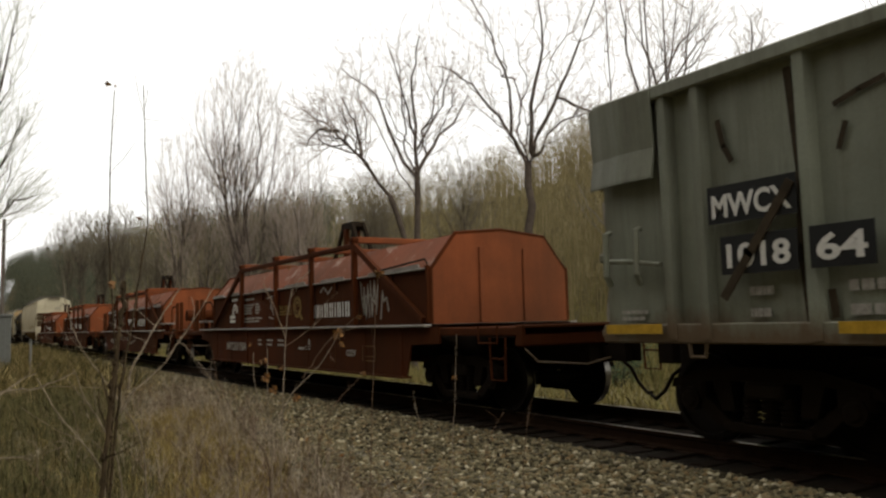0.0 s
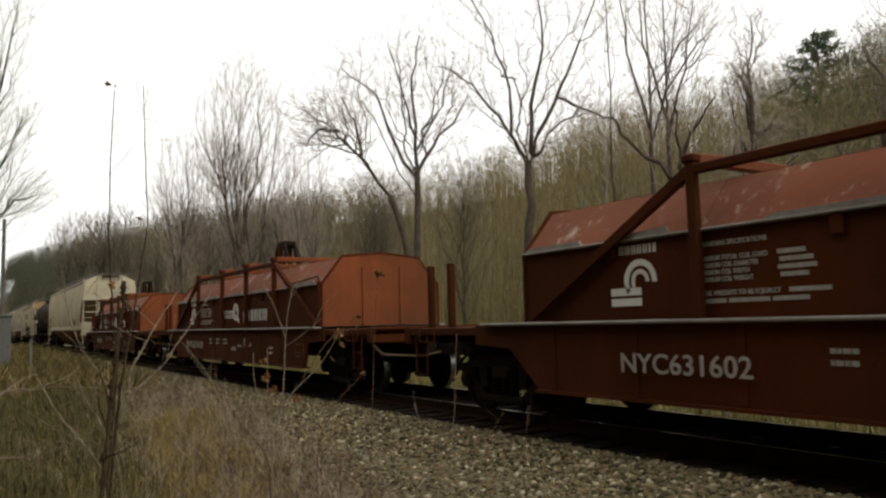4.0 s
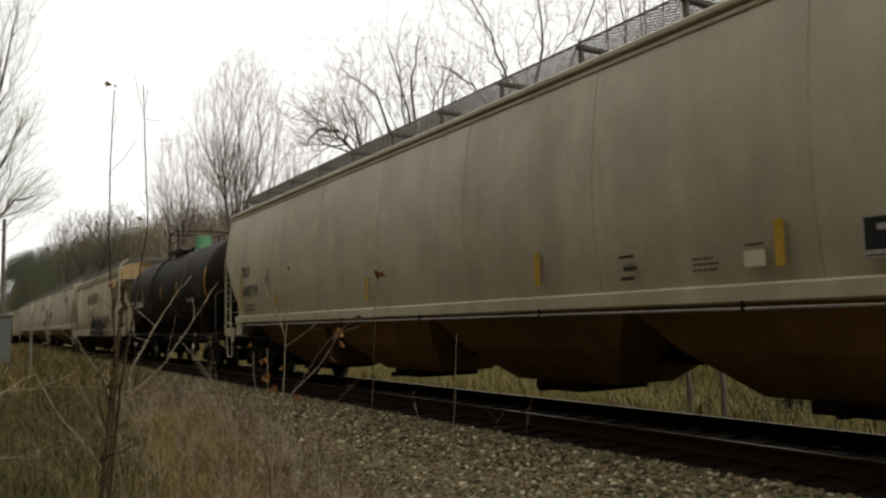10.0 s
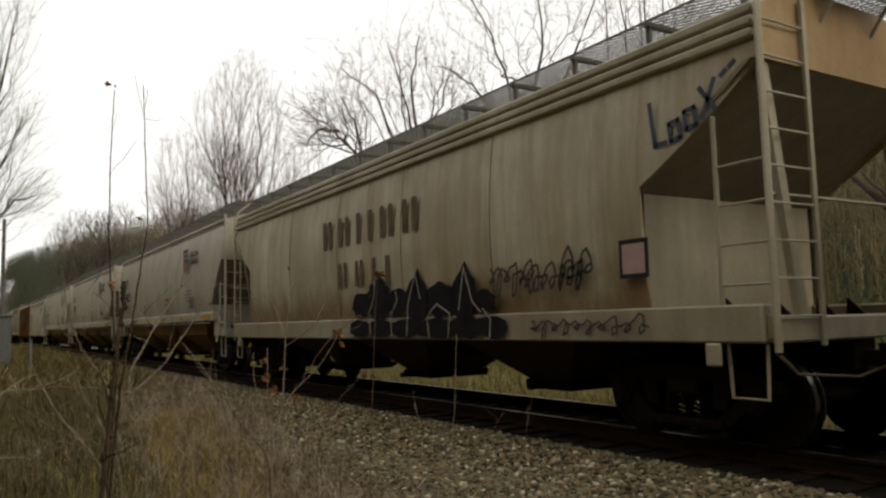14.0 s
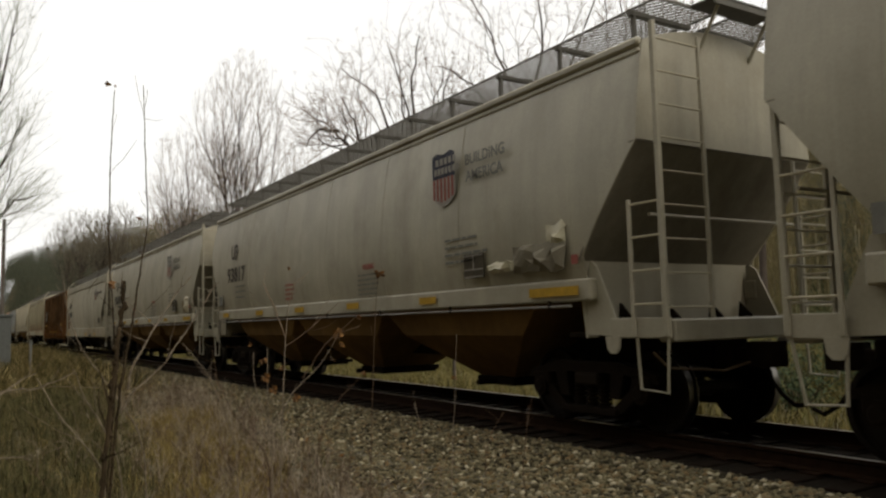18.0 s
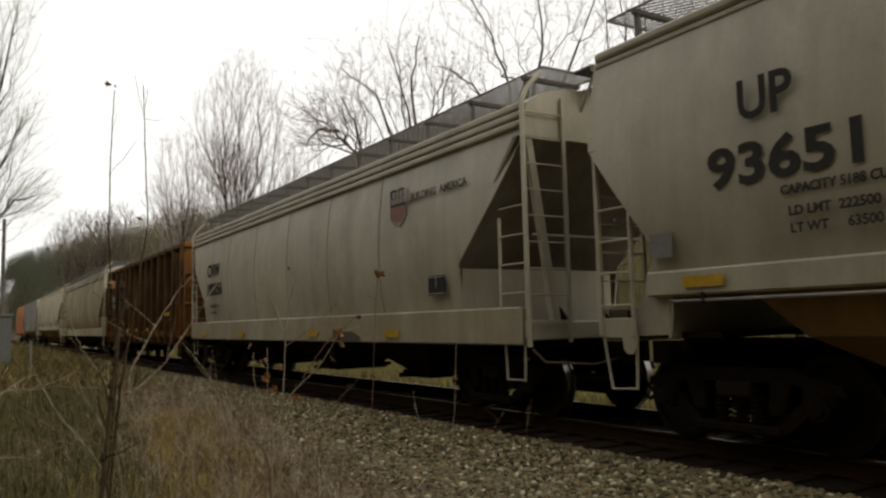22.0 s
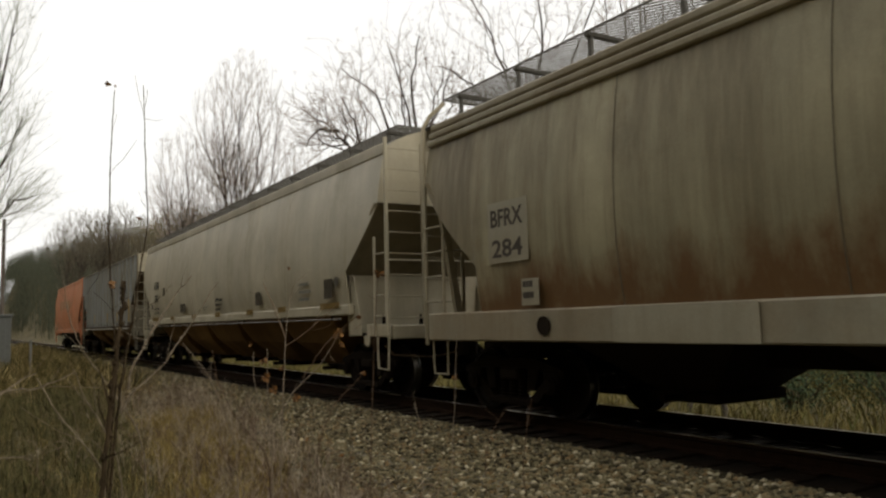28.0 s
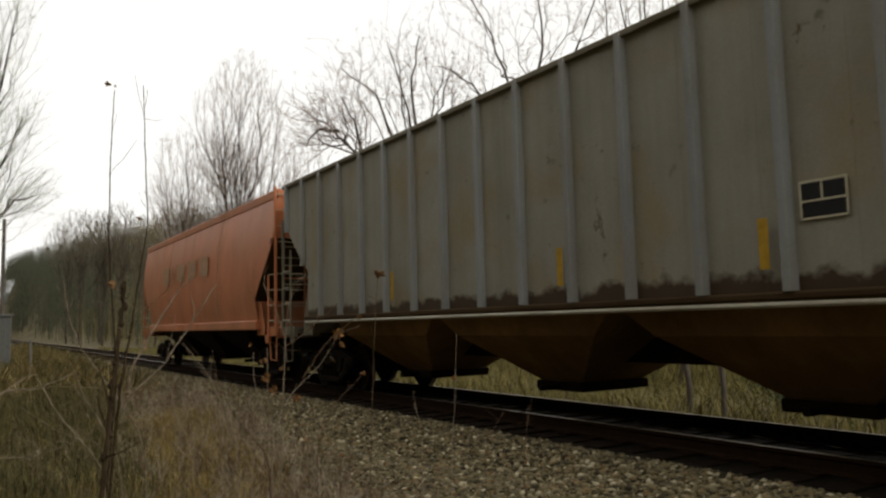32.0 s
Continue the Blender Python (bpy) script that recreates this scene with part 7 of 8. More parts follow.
# ---------------------------------------------------------------- tank car
def tank_car(name, label):
    car = car_root(name, label, "tank car")
    half, R, zc = 7.35, 1.50, 2.75
    L = 6.15
    s = Sheet()
    n = 40
    prof = [(-L - 0.62 * math.sin(a), R * math.cos(a)) for a in [radians(88 - 11 * k) for k in range(9)]]
    prof += [(-L + 2 * L * k / 6, R) for k in range(7)]
    prof += [(-p[0], p[1]) for p in prof[8::-1]]
    rows = [[(x, r * math.cos(2 * math.pi * k / n), zc + r * math.sin(2 * math.pi * k / n)) for k in range(n)] for x, r in prof]
    m = len(rows)
    s.add([p for r in rows for p in r], [(i * n + k, i * n + (k + 1) % n, (i + 1) * n + (k + 1) % n, (i + 1) * n + k) for i in range(m - 1) for k in range(n)] + [tuple(range(n)), tuple(range((m - 1) * n, m * n))])
    part("tank_shell", s, BLACK, car, smooth=40)
    for x in (-5.6, -3.7, -1.9, 0.0, 1.9, 3.7, 5.6):
        ring = [(x, (R + 0.004) * math.cos(2 * math.pi * k / 36), zc + (R + 0.001) * math.sin(2 * math.pi * k / 36)) for k in range(37)]
        part("weld_seam", Sheet().tube(ring, 0.005, 4), BLACK, car)
    # valve housing, manway and railed platform
    d = part("dome", Sheet().disc((0.30, 0, zc), 2, 0.31, R - 0.1, R + 0.50, 24, 0.30), DOME, car, "green housing on the top", smooth=40)
    part("dome_lid", Sheet().disc((0.30, 0, zc), 2, 0.325, R + 0.50, R + 0.54, 24, 0.30), DOME, d, smooth=40)
    part("manway", Sheet().disc((-0.45, 0, zc), 2, 0.30, R - 0.1, R + 0.18, 20, 0.27), BLACK, car, smooth=40)
    z = zc + 1.40
    for sgn in (-1, 1):
        part("walkway", Sheet().box(-1.08, 0.92, sgn * 0.76 - 0.22, sgn * 0.76 + 0.22, z, z + 0.045, 0.01), BLACK, car)
        part("toe_board", Sheet().box(-1.08, 0.92, sgn * 0.97 - 0.012, sgn * 0.97 + 0.012, z - 0.06, z + 0.10), BLACK, car)
        for x in (-1.03, 0.43):
            part("rail_post", Sheet().box(x - 0.028, x + 0.028, sgn * 0.95 - 0.02, sgn * 0.95 + 0.02, z, z + 0.82), BLACK, car)
        for x in (-1.03, 0.0, 0.85):
            part("walkway_bracket", Sheet().box(x - 0.03, x + 0.03, sgn * 0.9 - 0.03, sgn * 0.9 + 0.03, zc + 1.12, z), BLACK, car)
        part("handrail", Sheet().tube([(-1.03, sgn * 0.95, z + 0.80), (-0.3, sgn * 0.95, z + 0.81), (0.40, sgn * 0.95, z + 0.82)], 0.022, 6), BLACK, car, smooth=40)
        part("handrail", Sheet().tube([(-1.03, sgn * 0.95, z + 0.42), (0.43, sgn * 0.95, z + 0.42)], 0.016, 6), BLACK, car, smooth=40)
        # side ladder that follows the shell up to the platform
        for x in (-1.12, -0.70):
            rise = [(x, sgn * (R + 0.10), 1.05), (x, sgn * (R + 0.10), zc)] + [(x, sgn * (R + 0.10) * math.cos(radians(q)), zc + (R + 0.10) * math.sin(radians(q))) for q in (15, 30, 42, 52)]
            stile = part("side_ladder", Sheet().tube(rise, 0.024, 6), BLACK, car, smooth=40)
        for k in range(9):
            h = 1.2 + 0.31 * k
            q = 0.0 if h < zc else math.asin(min(0.8, (h - zc) / (R + 0.1)))
            part("rung", rung(0.42, 0), BLACK, stile).location = (-1.12, sgn * (R + 0.10) * math.cos(q), h)
        side = sgn
        # walk along the side sill
        part("side_sill", Sheet().box(-half, half, side * 1.38 - 0.06, side * 1.38 + 0.06, 1.10, 1.155), BLACK, car)
    for x in (-1.03, 0.43):
        part("handrail", Sheet().tube([(x, -0.95, z + 0.80), (x + 0.02, 0, z + 0.81), (x, 0.95, z + 0.80)], 0.022, 6), BLACK, car, smooth=40)
    for sg in (-1, 1):
        ex = sg * 7.15
        part("end_handrail", Sheet().tube([(ex, -1.42, 1.15), (ex, -1.45, 2.25), (ex, -1.33, 2.38), (ex, 1.33, 2.38), (ex, 1.45, 2.25), (ex, 1.42, 1.15)], 0.028, 6), WORN_BLACK, car, smooth=40)
        x0, x1 = sorted((sg * 4.2, sg * half))
        part("stub_sill", Sheet().box(x0, x1, -0.34, 0.34, 0.74, 1.24, 0.02), BLACK, car)
        for side in (-1, 1):
            part("saddle", Sheet().prism([(side * 0.3, 1.2), (side * 1.38, 1.15), (side * 1.45, 2.2), (side * 0.9, 1.56), (side * 0.3, 1.3)], 0, sg * 5.45 - 0.05, sg * 5.45 + 0.05), BLACK, car)
        x0, x1 = sorted((sg * 5.2, sg * half))
        part("end_deck", Sheet().box(x0, x1, -1.42, 1.42, 1.12, 1.17), BLACK, car)
        x0, x1 = sorted((sg * 7.2, sg * half))
        part("end_sill", Sheet().box(x0, x1, -1.44, 1.44, 0.96, 1.2, 0.02), BLACK, car)
        for side in (-1, 1):
            stirrup(car, sg * 7.0 if sg < 0 else 6.6, side * 1.46, BLACK)
    s = Sheet().disc((0.2, 0, 1.12), 2, 0.2, -0.35, 0.2, 14)
    s.box(-2.2, -1.4, -0.5, 0.1, 0.75, 1.15, 0.04)
    for x in (-3.2, -2.2, -1.4, 1.2, 2.4, 3.4):
        s.box(x - 0.04, x + 0.04, -0.5, -0.4, 0.85, 1.35)
    s.tube([(-4.2, -0.45, 0.95), (4.2, -0.45, 0.95)], 0.045, 6)
    s.tube([(-4.2, 0.5, 0.9), (4.2, 0.5, 0.9)], 0.035, 6)
    part("underside_piping", s, BLACK, car, smooth=40)
    brake_wheel(car, half + 0.0, -0.6, 1.9, BLACK)
    running_gear(car, half, 1.8, BLACK)
    # yellow reflective strips that follow the shell
    for x, a0, a1 in ((6.15, -22, 16), (2.55, -13, 6), (0.16, -13, 6), (-3.25, -13, 6), (-6.1, -22, 16)):
        rows = []
        for k in range(7):
            a = radians(180 - (a0 + (a1 - a0) * k / 6))
            rows.append([(x + dx, (R + 0.006) * math.cos(a), zc + (R + 0.006) * math.sin(a)) for dx in (-0.05, 0.05)])
        part("reflector", Sheet().grid(rows, -0.004), YELLOW, car)
    return car


# ---------------------------------------------------------------- the train
TRAIN = []          # (car, place of its middle along the track at the start)


def coupled(car, s):
    TRAIN.append((car, s))
    car.location = (s, 0, 0)
    return car


def small_print(n, w, h, gap):
    """Lines of unreadable words."""
    r = random.Random(n * 7 + int(w * 100))
    lines = []
    for i in range(n):
        x, end = 0.0, w * r.uniform(0.7, 1.0)
        while x < end - 0.02:
            step = min(w * r.uniform(0.08, 0.24), end - x)
            lines.append((x, -i * gap, step, h))
            x += step + w * 0.035
    return lines


# grey gondola
gon = coupled(gondola("gondola", "dull green-grey steel gondola with dents and rust", 8.0, 1.15, 3.72, GON_GREY, 14, GON_GREY, places=[-7.96, -7.0, -6.57, -5.43] + [-5.43 + 1.215 * k for k in range(1, 12)], ladders=False, deep=1.55), 1.5)
for x, z, w, h in ((-5.97, 2.37, 0.94, 0.36), (-5.92, 1.88, 0.80, 0.36), (-5.13, 1.88, 0.56, 0.36)):
    plate(gon, x, z, w, h, INK, -1.575, "number_panel")
letters(gon, "MWCX", -6.39, 2.25, 0.22, WHITE, -1.583, 0.008, width=0.84)
letters(gon, "1018", -6.25, 1.77, 0.22, WHITE, -1.583, 0.008, width=0.66)
letters(gon, "64", -5.35, 1.77, 0.22, WHITE, -1.583, 0.008, width=0.44)
bars(gon, -7.75, 1.36, small_print(2, 0.4, 0.04, 0.07), WHITE_DULL, -1.478)
bars(gon, -6.1, 1.5, small_print(2, 0.3, 0.08, 0.2), WHITE_DULL, -1.478)
bars(gon, -5.15, 1.5, small_print(2, 0.8, 0.09, 0.2), WHITE_DULL, -1.478)
for x in (-7.49, -4.8, -2.4, 0.2, 2.8):
    plate(gon, x, 1.2, 0.8, 0.10, YELLOW, -1.585, "reflector")
part("bent_brace", ribbon([(-6.29, 1.5), (-6.0, 1.88), (-5.56, 2.46)], 0.085, -1.588, 0.02), RUST_STREAK, gon, "bent dark rusty strap")
for p, w in (([(-5.50, 1.16), (-5.55, 1.9), (-5.52, 2.6), (-5.58, 3.5)], 0.075), ([(-6.35, 3.2), (-6.30, 2.95), (-6.22, 2.80)], 0.06), ([(-5.16, 3.08), (-4.95, 3.15), (-4.74, 3.2)], 0.05), ([(-5.15, 2.7), (-5.08, 2.9)], 0.05), ([(-7.1, 3.5), (-7.06, 2.2), (-7.1, 1.4)], 0.05), ([(-4.3, 2.2), (-4.25, 3.1)], 0.06), ([(-6.62, 3.4), (-6.65, 2.6)], 0.04), ([(-5.3, 1.5), (-5.28, 1.3)], 0.07)):
    part("rust_streak", ribbon(p, w, -1.572 if w > 0.1 else -1.478), RUST_STREAK, gon, "ragged dark rust streak")

# buckled upper sheet over its rear corner, hooks and bent rails below it
for side in (-1, 1):
    part("buckled_sheet", Sheet().grid([[(x, side * (1.50 + 0.06 * math.sin(3 * (x + 8)) + (0.09 if k in (0, 1) else 0.02 * k)), z) for k, z in enumerate((2.77, 2.80, 3.1, 3.4, 3.70))] for x in (-8.06, -7.85, -7.6, -7.35, -7.1)], -side * 0.02), GON_GREY, gon)
    for x in (-7.86, -7.41):
        part("rope_hook", Sheet().tube([(x, side * 1.5, 2.27), (x + 0.03, side * 1.60, 2.25), (x + 0.02, side * 1.60, 1.78), (x, side * 1.52, 1.68)], 0.035, 6), GON_GREY, gon)
    part("bent_rail", Sheet().tube([(-7.86, side * 1.56, 1.95), (-7.5, side * 1.58, 1.92), (-7.08, side * 1.56, 1.86)], 0.03, 6), GON_GREY, gon)
    part("tie_down_lug", Sheet().tube([(-6.82, side * 1.5, 1.08), (-6.80, side * 1.5, 0.92), (-6.62, side * 1.5, 0.92), (-6.60, side * 1.5, 1.08)], 0.02, 6), GON_GREY, gon)

# four coil cars
coil = coupled(coil_car("coil_car", "dark red coil car with a peeling hood and scrawled paint"), -17.05)
white_mark = lambda car, mat, off: (
    marks(car, 1.33 + off, 1.48, (0.18, 0.12, 0.04, 0.04), 0.26, mat, -1.395, 0.06),
    marks(car, 1.98 + off, 1.48, (0.17, 0.17, 0.05, 0.15, 0.05, 0.18), 0.29, mat, -1.395, 0.085))
coils = [coil]
for s, lab in ((-36.25, "dark red coil car with gear on both end decks"), (-55.45, "dark red coil car with white lettering on its hood"), (-74.65, "dark red coil car with a clean red hood end")):
    c = copy_thing(coil, pose(0, 0, 0))
    tagged(c, lab)
    coils.append(coupled(c, s))
TURNING += [(w, 0) for c in coils[1:] for w in c.children_recursive if w.name.startswith("wheelset")]
for c, sg in ((coils[0], -1), (coils[1], 1), (coils[3], -1)):
    stakes(c, sg)
    platform_gear(c, sg)
for c in coils[1:3]:
    stakes(c, -1)
for k, c in enumerate(coils):
    gold = GOLD if k == 0 else WHITE
    off = 0.33 if k == 0 else 0.0
    white_mark(c, WHITE, off)
    # round emblem with a tail, and lines beside it
    emblem_ring(c, 0.66 + off * 0.4, 1.74, 0.24, 0.075, gold, -1.395)
    emblem_ring(c, 0.66 + off * 0.4, 1.74, 0.13, 0.05, gold, -1.395, 0, 270)
    part("painted_mark", ribbon([(0.76 + off * 0.4, 1.62), (0.94 + off * 0.4, 1.48)], 0.09, -1.395), gold, c)
    bars(c, -0.52, 1.58, [(0, 0, 0.98, 0.035), (0, 0.06, 0.98, 0.03)], gold, -1.395)
    blocks(c, -0.52, 1.70, (0.045,) * 7, 0.10, 0.02, gold, -1.395, 0.02)
    letters(c, "QUALITY", -0.02, 1.70, 0.10, gold, -1.395, 0.004, width=0.46)
    # curved emblem near the rear
    for r, w in ((0.24, 0.07), (0.13, 0.05)):
        emblem_ring(c, -3.79, 1.72, r, w, WHITE, -1.395, -5, 215)
    bars(c, -4.24, 1.45, [(0, 0, 0.46, 0.085), (0, 0.115, 0.46, 0.085)], WHITE, -1.395)
    marks(c, -4.09, 2.02, (0.065, 0.07, 0.06, 0.06, 0.06, 0.03, 0.045), 0.10, WHITE, -1.395, 0.026)
    for j, (line, z, w) in enumerate((("LOADING SPECIFICATIONS", 2.01, 0.72), ("MAXIMUM TOTAL COIL LOAD", 1.865, 0.80), ("MAXIMUM COIL DIAMETER", 1.795, 0.70), ("MAXIMUM COIL WIDTH", 1.725, 0.60), ("MAXIMUM COIL WEIGHT", 1.655, 0.64))):
        letters(c, line, -3.0 + 0.08 * (j == 0) + (k == 2) * 0.12, z, 0.048, WHITE_DULL, -1.395, 0.002, width=w)
    bars(c, -2.1, 1.87, [(0.02 * (i % 2), -0.07 * i, 0.28 + 0.05 * (i % 3), 0.042) for i in range(4)], WHITE_DULL, -1.395)
    letters(c, "COIL WEIGHTS TO BE EQUALLY", -2.98 + (k == 2) * 0.12, 1.52, 0.048, WHITE_DULL, -1.395, 0.002, width=0.9)
    bars(c, -2.0, 1.52, [(0, 0, 0.4, 0.042), (-0.98, -0.075, 0.3, 0.042), (-0.65, -0.075, 0.45, 0.042), (-0.17, -0.075, 0.36, 0.042)], WHITE_DULL, -1.395)
    number = ("631584", "631602", "631610", "631017")[k]
    letters(c, "NYC" + number, -3.97, 0.74, 0.21, WHITE_DULL, -1.56, 0.004, width=1.9 if k == 2 else 1.66)
    for x, n, w in ((-1.6, 2, 0.35), (-0.95, 2, 0.42), (-0.2, 2, 0.5)):
        bars(c, x, 0.98, small_print(n, w, 0.045, 0.1), WHITE_DULL, -1.488)
    bars(c, 3.6, 0.80, small_print(2, 0.3, 0.05, 0.12), WHITE_DULL, -1.488) if k else letters(c, "G52V", 3.55, 0.74, 0.12, WHITE_DULL, -1.488, 0.004, width=0.42)
    if k:
        letters(c, "GB5R", 0.55, 0.72, 0.10, WHITE_DULL, -1.488, 0.004, width=0.44)
    bars(c, 5.28 if k else 4.24, 0.66, [(0, 0, 0.52, 0.02), (0, 0.08, 0.52, 0.015), (0, 0, 0.02, 0.28), (0.5, 0, 0.02, 0.28), (0, 0.26, 0.52, 0.02)], PRINT_GOLD, -1.488)
    bars(c, 1.1, 0.82, [(0, 0, 0.32, 0.05), (0.4, 0, 0.24, 0.03), (0.4, 0.05, 0.24, 0.03), (0.55, 0.1, 0.1, 0.12)], WHITE_DULL, -1.488)
# loops of spray paint on the first hood
for p in ([(4.02, 2.1), (4.14, 1.5), (4.16, 2.0), (4.24, 1.42), (4.32, 2.05), (4.38, 1.45)], [(4.42, 2.1), (4.48, 1.45), (4.58, 2.1), (4.66, 1.5), (4.72, 2.0)], [(4.82, 1.42), (4.9, 1.9), (4.94, 1.72), (5.05, 1.78), (5.12, 1.55)], [(4.05, 1.8), (4.4, 1.85), (4.6, 1.7)]):
    part("spray_paint", ribbon(p, 0.04, -1.397), WHITE_DULL, coil)
for p in ([(-1.2, 2.0), (-0.8, 2.05), (-0.95, 1.75), (-0.6, 1.8), (-0.7, 1.5), (-1.05, 1.55)], [(-1.0, 2.05), (-0.75, 1.6)], [(2.1, 2.0), (2.3, 2.1), (2.5, 1.95), (2.7, 2.08)]):
    part("spray_paint", ribbon(p, 0.03, -1.397), WHITE_DULL, coil)

# long beige hopper
tx = coupled(covered_hopper("covered_hopper", "long beige covered hopper car with dusty sides", 10.55, BEIGE, GREY_ROOF, 4.35, (1.43, 1.61), (3.22, 1.95, 1.0), 9, 4, end_mat=CREAM, frame_mat=BEIGE, slope_mat=SLOPE_BROWN, bay_mat=BAY_BROWN, lift=0.44, rear=0.17, seam=0.004, full=True, gear=True), -95.55)
letters(tx, "TILX", -9.0, 2.58, 0.27, INK_FADED, -1.612, 0.006, width=0.64)
letters(tx, "640719", -8.93, 2.10, 0.27, INK_FADED, -1.612, 0.006, width=1.12)
bars(tx, -8.75, 1.85, small_print(2, 0.8, 0.06, 0.13), INK_FADED, -1.59)
plate(tx, 9.22, 2.2, 0.09, 0.9, YELLOW, -1.612, "reflector")
for x in (-9.1, -6.46, -1.8, 3.0, 6.38):
    plate(tx, x, 1.95 if x > -9 else 2.22, 0.09, 0.42 if x > -9 else 0.9, YELLOW, -1.612, "reflector")
plate(tx, 7.35, 1.91, 0.46, 0.34, INK, -1.612, "data_panel", label="black data panel with a white edge")
bars(tx, 7.12, 1.74, [(0, 0, 0.46, 0.015), (0, 0.325, 0.46, 0.015), (0, 0, 0.015, 0.34), (0.445, 0, 0.015, 0.34), (0.02, 0.03, 0.30, 0.035), (0.12, 0.22, 0.14, 0.05)], WHITE_DULL, -1.619)
plate(tx, 6.12, 1.83, 0.22, 0.15, CREAM, -1.612, "placard", label="cream paper placard")
bars(tx, 6.02, 1.945, [(0, 0, 0.2, 0.022)], INK_FADED, -1.612)
bars(tx, 5.42, 1.86, small_print(3, 0.34, 0.025, 0.055), INK_FADED, -1.612)
bars(tx, 4.42, 1.96, [(0, 0, 0.22, 0.03), (0.06, -0.14, 0.2, 0.05), (0.02, -0.24, 0.2, 0.04)], RUST_STREAK, -1.612)
bars(tx, -7.25, 2.3, [(0, 0, 0.3, 0.02), (0, 0.34, 0.3, 0.02), (0, 0, 0.02, 0.36), (0.28, 0, 0.02, 0.36), (0.08, 0.06, 0.14, 0.18)], GREYTEXT, -1.612)
o = part("lettering", words("TILX", 0.12, 0.003), INK, tx)
o.matrix_basis = Matrix.Translation((10.56, 0.55, 4.05)) @ Euler((radians(90), 0, radians(90))).to_matrix().to_4x4()
o = part("lettering", words("640719", 0.12, 0.003), INK, tx)
o.matrix_basis = Matrix.Translation((10.56, 0.55, 3.85)) @ Euler((radians(90), 0, radians(90))).to_matrix().to_4x4()
s = Sheet()
for i in range(4):
    s.box(10.557, 10.561, 0.05, 0.62 - 0.05 * (i % 2), 3.72 - 0.09 * i, 3.745 - 0.09 * i)
part("small_print", s, GREYTEXT, tx)

# black tank car
tk = coupled(tank_car("tank_car", "black tank car with yellow strips and a green dome"), -114.75)


def on_shell(z):
    """Where the tank's side is at a height, and how far it leans there."""
    d = (2.75 - z) / 1.5
    return -1.5 * math.sqrt(1 - d * d) - 0.008, math.asin(d)


def tank_letters(text, x, z, size, mat, bold, width):
    y, lean = on_shell(z + size / 2)
    return tagged(letters(tk, text, x, z, size, mat, y - 0.5 * size * math.sin(-lean) if lean < 0 else y + 0.5 * size * math.sin(lean), bold, width=width, lean=lean), kind="stuff")


def tank_bars(x, z, lines, mat):
    y, lean = on_shell(z)
    return bars(tk, x, z, lines, mat, y, lean=lean)


tank_letters("TILX 200560", -5.68, 2.24, 0.25, WHITE, 0.006, 2.25)
tank_letters("LD LMT  194300 LB", -5.62, 1.99, 0.10, WHITE_DULL, 0.003, 1.38)
tank_letters("LT  WT     68700 LB", -5.60, 1.83, 0.10, WHITE_DULL, 0.003, 1.38)
tank_letters("UREA LIQUOR", 3.66, 2.18, 0.15, GREYTEXT, 0.002, 0.98)
for x, z, n, w in ((-2.75, 2.22, 4, 1.05), (0.0, 1.95, 3, 0.75), (-0.85, 1.97, 3, 0.6), (1.24, 2.02, 5, 1.0), (2.52, 2.0, 2, 0.8), (3.42, 1.98, 3, 1.0)):
    tank_bars(x, z, small_print(n, w, 0.028, 0.075), PRINT_DIM)
tank_bars(-3.15, 2.3, [(0, 0, 0.3, 0.025), (0, 0.36, 0.3, 0.025), (0, 0, 0.025, 0.38), (0.28, 0, 0.025, 0.38), (0.09, 0.1, 0.12, 0.16)], GREYTEXT)
tank_bars(4.85, 2.3, [(0, 0, 1.08, 0.018), (0, 0.44, 1.08, 0.018), (0, 0, 0.018, 0.45), (1.06, 0, 0.018, 0.45)] + [(x0 + 0.04, 0.37 - 0.055 * r, w, 0.026) for r in range(7) for x0, z0, w, h0 in small_print(1, 0.98 - 0.01 * r, 0.026, 0.05)], PRINT_DIM)
tank_bars(4.58, 1.74, [(0, 0, 0.5, 0.025), (0, 0.28, 0.5, 0.025), (0, 0, 0.025, 0.3), (0.47, 0, 0.025, 0.3), (0.24, 0.06, 0.02, 0.22)], GREYTEXT)
plate(tk, -6.0 + 1.0, 1.135, 0.35, 0.04, WHITE_DULL, -1.445, "reflector")
plate(tk, 4.9, 1.135, 0.3, 0.04, WHITE_DULL, -1.445, "reflector")

for text, z, y0, w in (("TILX 200560", 3.13, 0.08, 1.12),):
    o = part("lettering", words(text, 0.16, 0.006, 1.0, w), WHITE, tk)
    o.matrix_basis = Matrix.Translation((6.84, y0, z)) @ Euler((radians(90), 0, radians(104.5))).to_matrix().to_4x4()
sp = Sheet()
for k in range(3):
    sp.box(0.12, 0.37, -0.003, 0.003, 3.0 - 0.13 * k, 3.06 - 0.13 * k)
    sp.box(0.47, 0.77, -0.003, 0.003, 3.0 - 0.13 * k, 3.06 - 0.13 * k)
o = tagged(part("small_print", sp, WHITE_DULL, tk), kind="stuff")
o.matrix_basis = Matrix.Translation((6.85, 0.08, 0)) @ Euler((0, 0, radians(104.5))).to_matrix().to_4x4()

